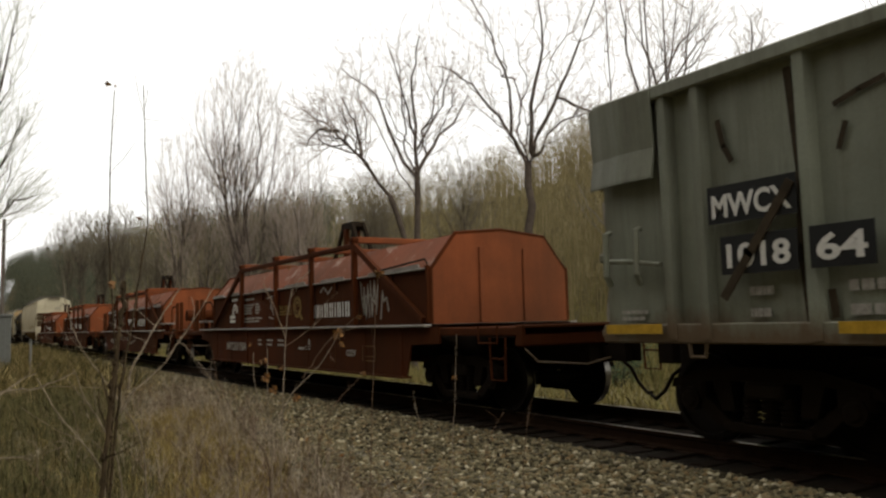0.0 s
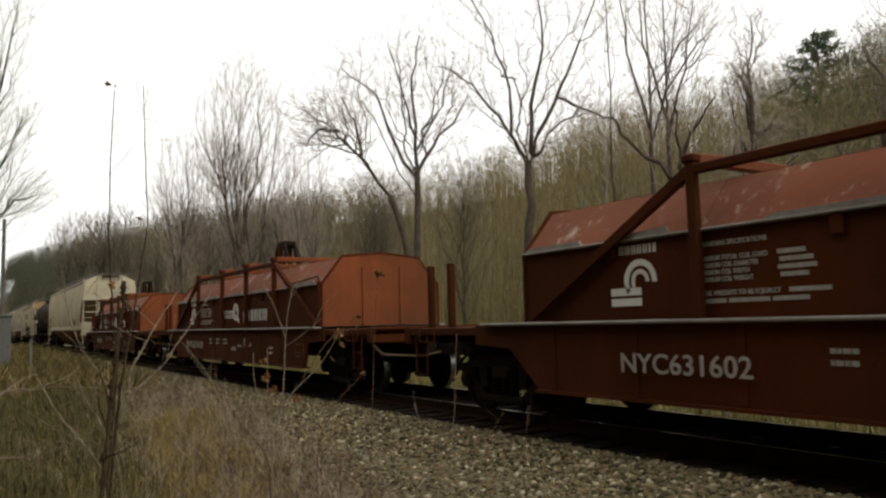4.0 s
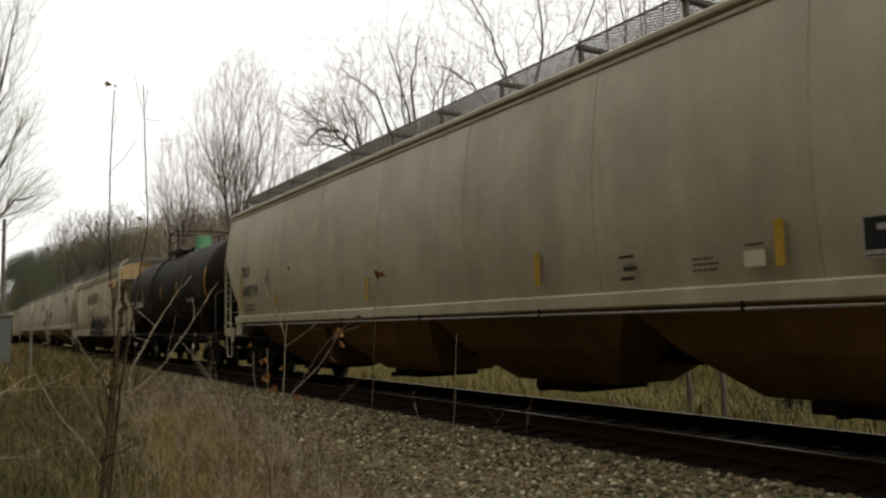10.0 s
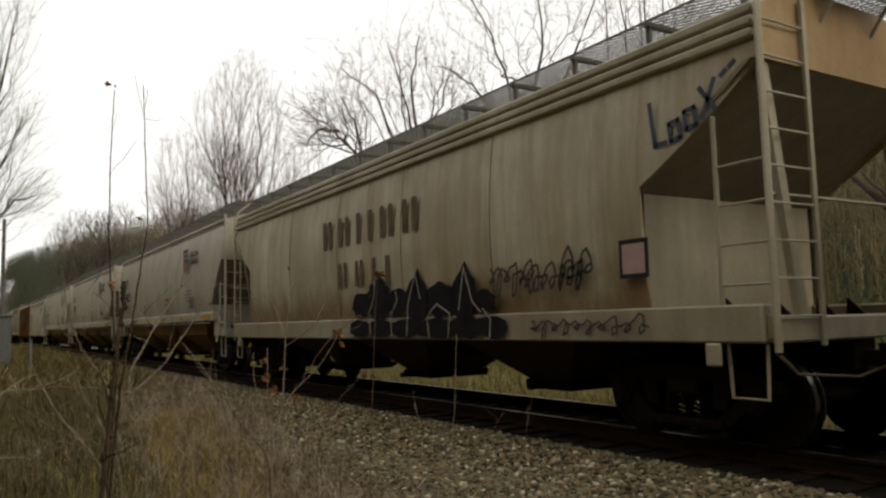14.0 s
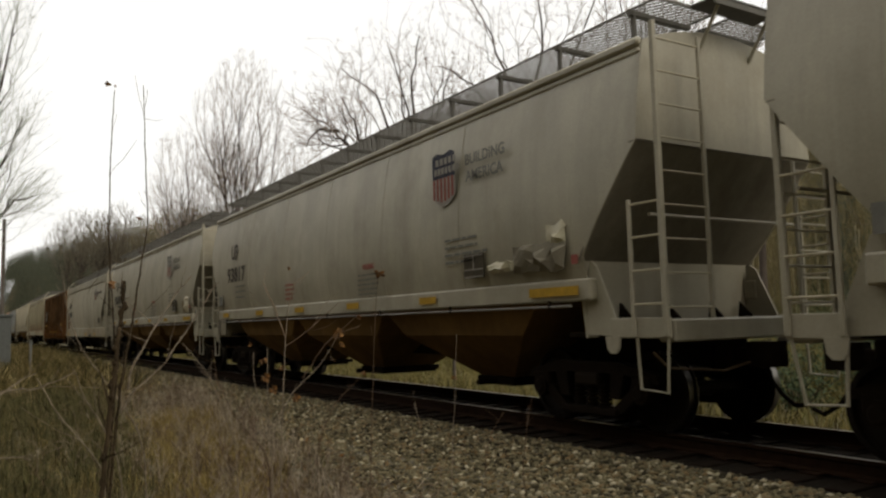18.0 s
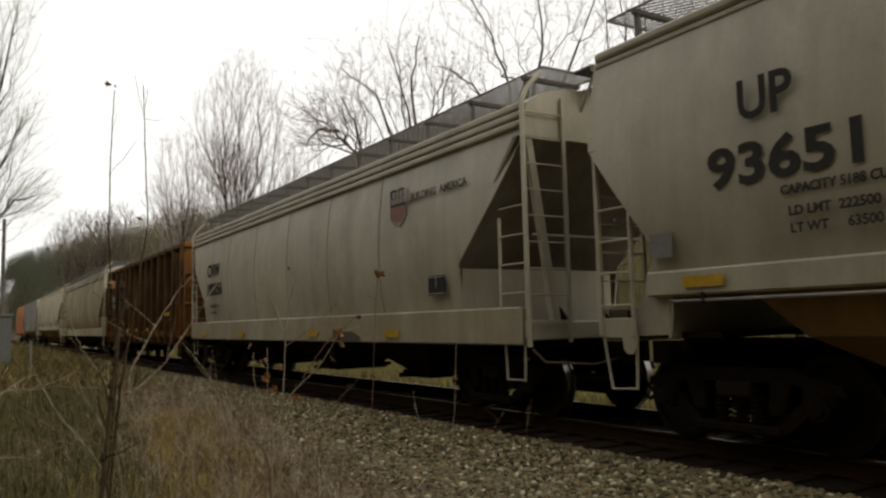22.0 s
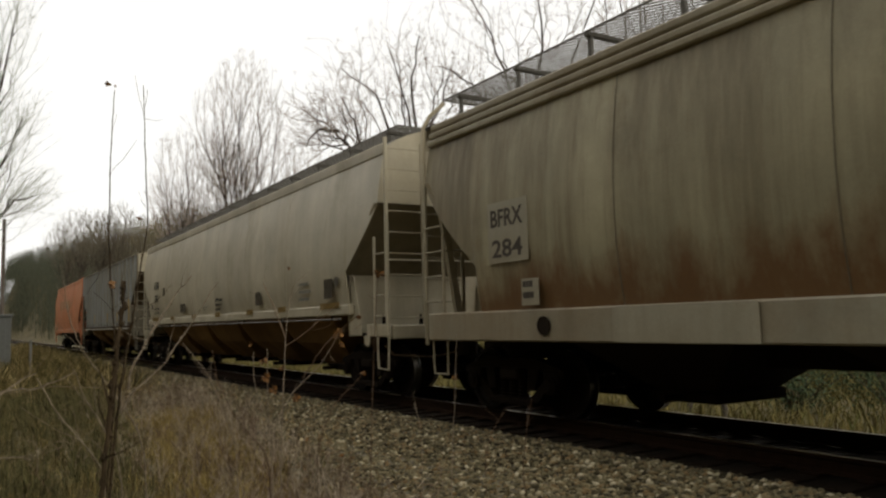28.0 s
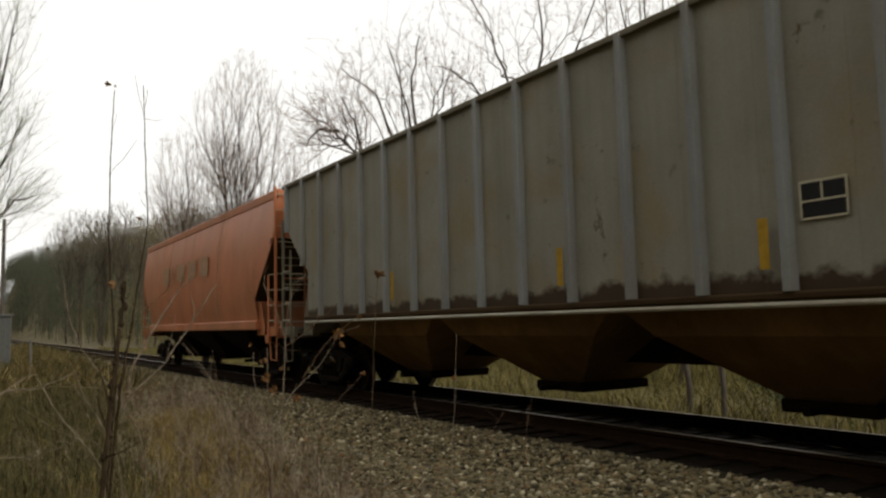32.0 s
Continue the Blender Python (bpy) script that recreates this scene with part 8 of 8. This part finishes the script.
# rusty tan hopper with faded block lettering and sprayed paint
cb = coupled(covered_hopper("covered_hopper", "tan covered hopper car with rust stains and sprayed paint", 8.0, TAN, GREY_ROOF, 4.2, (1.06, 1.42), (3.7, 2.7, 1.45), 7, 3, trim="ridged", tall_sill=True, bulge=0.16, end_mat=TAN_RUST, frame_mat=TAN_FRAME, slope_mat=BEIGE_GRIME, sill_mat=SILL_DIRTY, rise=0.28, lift=0.48), -131.35)
x = -2.0
marks(cb, -1.90, 2.78, (0.42, 0.48, 0.16, 0.16, 0.48, 0.50), 0.56, STAINED_INK, -1.615, 0.31)
marks(cb, -1.20, 2.0, (0.38, 0.32, 0.14, 0.15), 0.48, STAINED_INK, -1.612, 0.36)


def blob(x, z, rx, rz, seed, y):
    """A rounded sprayed patch with an uneven edge."""
    r = random.Random(seed)
    q = []
    for k in range(22):
        a = 2 * math.pi * k / 22
        f = 1 + r.uniform(-0.12, 0.12)
        q.append((x + rx * f * math.cos(a), z + rz * f * math.sin(a)))
    return Sheet().prism(q, 1, y - 0.002, y + 0.002)


def scrawl(x, z, w, h, loops, seed):
    """One running line of looped handwriting."""
    r = random.Random(seed)
    pts = []
    for k in range(loops * 9):
        u = k / (loops * 9 - 1)
        a = 2 * math.pi * k / 9
        f = 0.55 + 0.45 * math.sin(k * 0.37 + seed)
        pts.append((x + w * u + 0.09 * math.sin(a * 1.0 + 0.6) + r.uniform(-0.015, 0.015), z + h * 0.5 * (1 + f * math.cos(a)) + r.uniform(-0.03, 0.03)))
    return pts


for k, (x, z, rx, rz) in enumerate(((-0.2, 1.66, 0.42, 0.22), (0.45, 1.74, 0.46, 0.34), (1.15, 1.66, 0.38, 0.22), (1.75, 1.72, 0.34, 0.36), (2.5, 1.66, 0.42, 0.26), (3.1, 1.70, 0.34, 0.36), (3.6, 1.60, 0.3, 0.16))):
    part("spray_paint", blob(x, z, rx, rz, 90 + k, -1.607 - 0.0015 * k), BLUE, cb, "dark navy sprayed shapes")
for k, (x, z) in enumerate(((0.5, 2.02), (1.78, 2.04), (3.12, 2.05))):
    part("spray_paint", Sheet().prism([(x - 0.26, z - 0.2), (x + 0.26, z - 0.2), (x + 0.06, z + 0.14)], 1, -1.6215, -1.6185), BLUE, cb)
for k, (x, rx) in enumerate(((-0.3, 0.45), (0.5, 0.55), (1.4, 0.55), (2.3, 0.6), (3.2, 0.55), (3.8, 0.35))):
    part("spray_paint", blob(x, 1.24, rx, 0.155, 60 + k, -1.606 - 0.0015 * k), BLUE, cb, "dark navy sprayed shapes")
for k, q in enumerate(([(0.15, 1.15), (0.1, 1.5), (0.3, 1.75), (0.35, 2.05)], [(0.95, 1.1), (0.9, 1.45), (1.15, 1.7), (1.1, 1.85)], [(1.45, 1.12), (1.5, 1.6), (1.75, 2.1), (1.9, 1.7)], [(2.15, 1.1), (2.1, 1.42), (2.4, 1.6), (2.75, 1.45), (2.7, 1.1)], [(3.0, 1.5), (3.15, 2.1), (3.35, 1.6), (3.55, 1.45)], [(3.6, 1.5), (3.78, 1.35), (3.75, 1.1), (3.65, 1.08)])):
    part("spray_paint", ribbon(q, 0.022, -1.6245), WHITE_DULL, cb, "thin pale outline")
for k, (x, w, h, n) in enumerate(((3.75, 1.0, 0.5, 6), (4.55, 1.1, 0.42, 7), (5.2, 0.6, 0.55, 4))):
    part("spray_paint", ribbon(scrawl(x, 1.62, w, h, n, 3 + k), 0.032, -1.612), INK_FADED, cb, "black looped scrawl")
part("spray_paint", ribbon(scrawl(4.6, 1.12, 2.0, 0.22, 10, 9), 0.022, -1.606), INK_FADED, cb)
for p in ([(6.75, 3.55), (6.8, 3.1), (6.95, 3.1)], [(7.0, 3.28), (7.12, 3.3), (7.14, 3.12), (7.02, 3.1), (7.0, 3.28)], [(7.2, 3.36), (7.33, 3.38), (7.34, 3.2), (7.22, 3.18), (7.2, 3.36)], [(7.4, 3.55), (7.58, 3.3)], [(7.58, 3.6), (7.42, 3.25)], [(7.66, 3.6), (7.72, 3.64)], [(7.76, 3.66), (7.82, 3.7)]):
    part("spray_paint", ribbon(p, 0.055, -1.595), SPRAY_BLUE, cb)
plate(cb, 6.44, 1.95, 0.42, 0.42, INK, -1.612, "placard")
plate(cb, 6.44, 1.95, 0.32, 0.32, plain("pink_placard", (0.5, 0.33, 0.3), 0.6, bump=0.0), -1.618, "placard")
for x in (7.4, -7.4):
    part("tie_down_lug", Sheet().box(x - 0.09, x + 0.09, -1.62, -1.58, 0.84, 1.06, 0.02), TAN_FRAME, cb)


# grey hoppers with a shield
def shield(car, x, z, w, h, faded=False):
    top, stripe = (GREYTEXT, PALE_RED) if faded else (FADED_BLUE, REDTEXT)
    q = [(x, z + h), (x + w * 0.2, z + h * 1.05), (x + w * 0.5, z + h * 1.0), (x + w * 0.8, z + h * 1.05), (x + w, z + h), (x + w, z + h * 0.55), (x, z + h * 0.55)]
    part("shield_top", Sheet().prism(q, 1, -1.612, -1.606), top, car)
    part("shield_base", Sheet().prism([(x, z + h * 0.55), (x + w, z + h * 0.55), (x + w * 1.0, z + h * 0.2), (x + w * 0.75, z + 0.03), (x + w * 0.5, z), (x + w * 0.25, z + 0.03), (x, z + h * 0.2)], 1, -1.609, -1.604), WHITE_DULL, car)
    for k in range(6):
        a = x + w * (0.02 + 0.165 * k)
        part("stripe", Sheet().box(a, a + w * 0.085, -1.613, -1.610, z + 0.06 + 0.05 * abs(k - 2.5) * 0.5, z + h * 0.55), stripe, car)
    blocks(car, x + 0.1, z + h * 0.8, (0.08,) * 5, 0.10, 0.04, WHITE_DULL, -1.615)
    blocks(car, x + 0.06, z + h * 0.62, (0.07,) * 7, 0.10, 0.03, WHITE_DULL, -1.615)


up = coupled(covered_hopper("covered_hopper", "light grey covered hopper car with a striped shield", 8.33, GREY, GREY_ROOF, 4.38, (1.53, 1.79), (3.25, 2.05, 0.92), 8, 3, rise=0.26, slope_mat=GREY_GRIME, bay_mat=BAY_BROWN, rear=-0.05, seam=0.005), -148.93)
ups = [up]
for s, lab in ((-167.18, "light grey covered hopper car with grime below its sill"), (-185.26, "light grey covered hopper car with a torn sheet on its side")):
    c = copy_thing(up, pose(0, 0, 0))
    tagged(c, lab)
    ups.append(coupled(c, s))
TURNING += [(w, 0) for c in ups[1:] for w in c.children_recursive if w.name.startswith("wheelset")]
for k, c in enumerate(ups):
    letters(c, "UP", -6.25, 3.12, 0.38, (INK_WORN, INK_FADED, INK_WORN)[k], -1.61, 0.012, width=0.56)
    letters(c, ("93622", "93817", "93651")[k], -6.63, 2.53, 0.38, (INK_WORN, INK_FADED, INK_WORN)[k], -1.612, 0.014, width=1.52)
    if k == 2:
        letters(c, "CAPACITY 5188 CU FT", -5.87, 2.36, 0.085, INK_WORN, -1.612, 0.004, width=1.1)
        letters(c, "LD LMT  222500", -5.80, 2.17, 0.085, INK_WORN, -1.612, 0.004, width=0.8)
        letters(c, "LT WT     63500", -5.79, 2.02, 0.085, INK_WORN, -1.612, 0.004, width=0.8)
    else:
        bars(c, -5.87, 2.36, small_print(3, 0.85, 0.045, 0.14), GREYTEXT, -1.612)
    shield(c, 4.18, 3.05, 0.62, 0.78, k == 2)
    letters(c, "BUILDING", 5.07, 3.56, 0.16, INK_FADED if k == 0 else GREYTEXT, -1.60, 0.004, width=0.95)
    letters(c, "AMERICA", 5.07, 3.32, 0.16, INK_FADED if k == 0 else GREYTEXT, -1.60, 0.004, width=0.9)
    letters(c, "WARNING", 1.67, 2.29, 0.10, REDTEXT, -1.612, 0.004, width=0.46)
    bars(c, 1.48, 2.18, small_print(5, 0.9, 0.03, 0.085), GREYTEXT, -1.61)
    bars(c, 4.48, 2.5, small_print(4, 1.1, 0.035, 0.11), GREYTEXT, -1.612)
    bars(c, -2.22, 2.2, small_print(4, 0.6, 0.04, 0.1), REDTEXT, -1.61)
    plate(c, 5.23, 2.1, 0.5, 0.34, PANEL_GREY, -1.61, "data_panel")
    bars(c, 5.00, 1.94, [(0, 0, 0.46, 0.015), (0, 0.3, 0.46, 0.015), (0.22, 0.1, 0.015, 0.2), (0, 0.1, 0.46, 0.015)], WHITE_DULL, -1.618)
    for x in (-6.77, -4.02, -1.42, 1.23, 3.93):
        plate(c, x, 1.66, 0.5, 0.11, YELLOW, -1.606, "reflector")
    plate(c, -7.27, 2.05, 0.3, 0.25, GREYTEXT, -1.607, "data_panel")
    # crumpled torn sheet near the front end
    plate(c, 6.91, 1.655, 0.92, 0.11, YELLOW, -1.607, "reflector")
    plate(c, 7.33, 2.02, 0.11, 0.11, REDTEXT, -1.612, "small_plate")
    if k:
        rs = np.random.default_rng(70 + k)

        def crumple(x0, x1, z0, z1, nx, nz, deep):
            rows = [[(x0 + (x1 - x0) * i / nx + rs.normal(0, 0.02), -1.615 - (deep * rs.random() if 0 < i < nx and 0 < j < nz else 0.0), z0 + (z1 - z0) * j / nz + rs.normal(0, 0.02)) for j in range(nz + 1)] for i in range(nx + 1)]
            return Sheet().grid(rows, 0.006)

        if k == 2:
            part("torn_sheet", crumple(6.62, 7.2, 1.84, 2.36, 6, 5, 0.12), TAN_FRAME, c, "crumpled tan sheet")
            continue
        torn = part("torn_sheet", crumple(6.15, 7.15, 1.92, 2.28, 9, 4, 0.10), GREY_GRIME, c, "crumpled grimy sheet")
        part("rag", crumple(5.57, 6.25, 1.97, 2.10, 7, 3, 0.09), CREAM, torn, "crumpled cream rag")
        part("rag", crumple(6.83, 7.19, 2.24, 2.46, 5, 3, 0.08), CREAM, torn, "crumpled cream rag")

# grey hopper of the older kind
cn = coupled(covered_hopper("covered_hopper", "light grey covered hopper car with a tall stained sill", 8.45, GREY, GREY_ROOF, 4.17, (1.0, 1.50), (3.75, 2.15, 1.5), 8, 3, trim="ridged", tall_sill=True, bulge=0.18, slope_mat=GREY_GRIME, sill_mat=SILL_DIRTY, bay_mat=GRIMY, rise=0.30, lift=0.54), -203.35)
letters(cn, "CNW", -6.46, 2.79, 0.36, INK, -1.612, 0.012, width=1.22)
letters(cn, "180356", -6.47, 2.26, 0.35, INK, -1.612, 0.014, width=1.47)
bars(cn, -6.17, 1.9, [(0, 0, 0.16, 0.09), (0.24, 0, 0.36, 0.09), (0.74, 0, 0.08, 0.09), (0.03, -0.18, 0.12, 0.07), (0.3, -0.18, 0.32, 0.07)], INK_FADED, -1.605)
shield(cn, 4.95, 2.92, 0.5, 0.6)
letters(cn, "BUILDING  AMERICA", 5.62, 3.28, 0.12, INK_FADED, -1.60, 0.004, width=1.65)
plate(cn, 6.38, 1.88, 0.46, 0.3, INK, -1.61, "data_panel")
bars(cn, 6.17, 1.75, [(0, 0, 0.42, 0.015), (0, 0.25, 0.42, 0.015), (0.2, 0.1, 0.015, 0.15)], WHITE_DULL, -1.617)
for x in (-6.9, -3.3, 1.49, 4.9):
    plate(cn, x, 1.16, 0.5, 0.13, YELLOW, -1.607, "reflector")
part("sill_stain", Sheet().prism([(2.6, 1.03), (2.7, 1.13), (3.0, 1.2), (3.4, 1.19), (3.7, 1.1), (3.6, 1.02), (3.1, 1.01)], 1, -1.607, -1.603), INK_FADED, cn, "sooty patch on the sill")

# rust-brown gondola
bg_car = coupled(gondola("gondola", "rust-brown high-sided gondola with orange rusted ends", 7.55, 1.15, 4.15, RUST, 14, RUST_LIGHT, 1.4, deep=1.60), -220.75)
plate(bg_car, -5.46, 2.58, 0.94, 0.86, INK, -1.609, "number_panel")
letters(bg_car, "MWCX", -5.80, 2.66, 0.22, WHITE_DULL, -1.617, 0.006, width=0.66)
letters(bg_car, "101857", -5.82, 2.30, 0.22, WHITE_DULL, -1.617, 0.006, width=0.72)
for x in (-5.6, -1.86, 0.13, 2.3, 5.65):
    plate(bg_car, x, 1.85 if abs(x) > 5 else 1.32, 0.72 if abs(x) > 5 else 0.38, 0.11, YELLOW, -1.609, "reflector")
r = random.Random(44)
for k in range(26):
    x, z, w = r.uniform(-4.5, 5.2), r.uniform(2.0, 3.3), r.uniform(0.1, 0.45)
    part("gouge", ribbon([(x, z), (x + r.uniform(-0.12, 0.12), z - w * 0.5), (x + r.uniform(-0.16, 0.16), z - w)], r.uniform(0.02, 0.05), -1.476), RUST_STREAK, bg_car)
bars(bg_car, 5.42, 1.3, [(0, 0, 0.7, 0.03), (0, 0.38, 0.7, 0.03), (0, 0, 0.03, 0.4), (0.33, 0, 0.03, 0.4), (0.67, 0, 0.03, 0.4)], WHITE_DULL, -1.475)

# sooty tan hopper
gf = coupled(covered_hopper("covered_hopper", "sooty tan covered hopper car with dark run-off stains", 9.3, SOOTY, GREY_ROOF, 4.38, (1.05, 1.46), (3.5, 2.1, 1.4), 8, 4, trim="ridged", tall_sill=True, end_mat=STENCIL_TAN, frame_mat=TAN_FRAME, slope_mat=BEIGE_GRIME, sill_mat=SILL_DIRTY, bay_mat=GRIMY, rise=0.30, lift=0.52), -239.05)
plate(gf, -7.1, 2.5, 0.86, 0.82, STENCIL_TAN, -1.607, "stencil_panel", label="clean pale panel behind the stencil")
letters(gf, "BFRX", -7.46, 2.58, 0.24, INK_FADED, -1.613, 0.006, width=0.7)
letters(gf, "284", -7.44, 2.17, 0.24, INK_FADED, -1.613, 0.006, width=0.66)
plate(gf, -6.66, 1.68, 0.34, 0.34, STENCIL_TAN, -1.606, "stencil_panel")
bars(gf, -6.80, 1.74, small_print(2, 0.26, 0.08, 0.14), INK_FADED, -1.612)
s = Sheet().disc((-6.42, -1.605, 1.25), 1, 0.12, -0.012, 0.01, 16)
part("sill_port", s, GRIMY, gf)
for x, w in ((-4.3, 1.85), (-1.2, 1.9)):
    plate(gf, x, 1.255, w, 0.39, STENCIL_TAN, -1.604, "repair_patch")

# pale hopper
al = coupled(covered_hopper("covered_hopper", "pale grey covered hopper car with dark data panels", 10.25, PALE, GREY_ROOF, 4.46, (1.50, 1.70), (3.45, 2.3, 1.3), 8, 5, trim="flat", bay_mat=BAY_BROWN, lift=0.40, rear=0.0, seam=0.005, slope_mat=BEIGE_GRIME, full=True), -260.25)
letters(al, "ALHX", -7.96, 2.8, 0.27, INK, -1.612, 0.012, width=0.8)
letters(al, "1761", -7.88, 2.31, 0.27, INK, -1.612, 0.012, width=0.62)
letters(al, "LD LMT  216400", -7.86, 2.03, 0.085, INK, -1.612, 0.004, width=0.78)
letters(al, "LT WT     69600", -7.85, 1.88, 0.085, INK, -1.61, 0.004, width=0.78)
for x, z, w, h in ((-6.34, 2.64, 0.28, 0.27), (3.96, 2.0, 0.34, 0.32), (8.2, 2.03, 0.4, 0.38), (-3.55, 1.99, 0.6, 0.27)):
    plate(al, x, z, w, h, PANEL_GREY, -1.613, "data_panel")
for x, w in ((-7.74, 1.0), (-5.05, 0.46), (-2.2, 0.48), (0.44, 0.45), (3.3, 0.5), (5.57, 0.5), (8.23, 0.9)):
    plate(al, x, 1.695, w, 0.12, GOLD, -1.60, "reflector")
for x in (-8.28, 8.58):
    part("round_plate", Sheet().disc((x, -1.607, 2.15), 1, 0.10, -0.006, 0.006, 18), PANEL_FADE, al)
letters(al, "DO NOT", 0.24, 2.07, 0.085, INK, -1.612, 0.004, width=0.3)
bars(al, 0.58, 2.07, [(0, 0, 0.2, 0.06), (0.24, 0, 0.12, 0.06), (-0.3, -0.13, 0.42, 0.06), (0.2, -0.13, 0.1, 0.06), (-0.28, -0.26, 0.2, 0.06), (-0.04, -0.26, 0.2, 0.06)], INK, -1.612)
bars(al, -1.1, 1.93, [(0, 0, 0.53, 0.02), (0.1, -0.07, 0.2, 0.03)], GREYTEXT, -1.612)
bars(al, 6.65, 2.16, small_print(3, 0.7, 0.06, 0.16), GREYTEXT, -1.612)
for car, e, z in ((al, 8.7, 1.43), (ups[0], 7.2, 1.475), (ups[1], 7.2, 1.475), (ups[2], 7.2, 1.475), (tx, 9.3, 1.375)):
    side_pipe = part("side_pipe", Sheet().tube([(-e, -1.57, z), (0, -1.57, z + 0.004), (e, -1.57, z)], 0.016, 6), WORN, car, "thin pale pipe under the sill", smooth=40)
    for k in range(7):
        x = -e + 0.4 + (2 * e - 0.8) * k / 6
        part("pipe_clamp", Sheet().box(x - 0.02, x + 0.02, -1.59, -1.55, z - 0.025, z + 0.08, 0.006), GRIMY, side_pipe)

# ribbed slate-grey hopper
rb = coupled(covered_hopper("covered_hopper", "slate-grey covered hopper car with ribbed rust-streaked sides", 8.3, SLATE, SLATE, 4.48, (1.44, 1.52), (3.75, 2.45, 1.4), 17, 3, trim="thin", ribs=18, board=False, end_mat=PALE, frame_mat=GREY_GRIME, slope_mat=SLOPE_BROWN, post_mat=SLATE_POST, rise=0.22, bay_mat=BAY_BROWN, out=0.08, sill_mat=HOPPER_DIRTY), -280.4)
plate(rb, 4.62, 2.28, 0.40, 0.30, INK, -1.535, "data_panel")
bars(rb, 4.40, 2.12, [(0, 0, 0.44, 0.018), (0, 0.32, 0.44, 0.018), (0, 0, 0.018, 0.33), (0.42, 0, 0.018, 0.33), (0.2, 0.15, 0.018, 0.17), (0, 0.15, 0.44, 0.018)], CREAM, -1.541)
for x in (4.07, 1.28, 6.98, -3.0):
    plate(rb, x, 1.95 if x < 6 else 2.2, 0.1, 0.46 if x < 6 else 0.95, YELLOW, -1.609, "reflector")

rb_pipe = part("side_pipe", Sheet().tube([(-6.9, -1.57, 1.40), (0, -1.57, 1.405), (6.9, -1.57, 1.40)], 0.026, 8), GREY, rb, smooth=40)

# orange hopper, the last car
og = coupled(covered_hopper("covered_hopper", "bright orange covered hopper car at the end of the train", 7.55, ORANGE, ORANGE, 4.5, (1.25, 1.48), (3.4, 2.0, 1.3), 6, 3, trim="flat", board=False, bay_mat=GRIMY, out=0.08), -296.9)
blocks(og, -3.79, 2.87, (0.88, 0.25, 1.05, 0.95, 0.95), 0.57, 0.46, OG_FADED, -1.613)


# ---------------------------------------------------------------- what moves
def motions():
    step = 4.0
    for car, s in TRAIN:
        walk(car, [(t, pose(s + SPEED * t, 0, 0)) for t in (0.0, 4.0, 8.0, 12.0, 16.0, 20.0, 24.0, 28.0, CLIP)])
    turn = math.degrees(SPEED / 0.457) / 15
    for k, (w, _) in enumerate(TURNING):
        x, y, z = w.location
        walk(w, [(i / 15, pose(x, y, z, 0, turn * i + 17 * k, 0)) for i in range(int(CLIP * 15) + 1)])


motions()
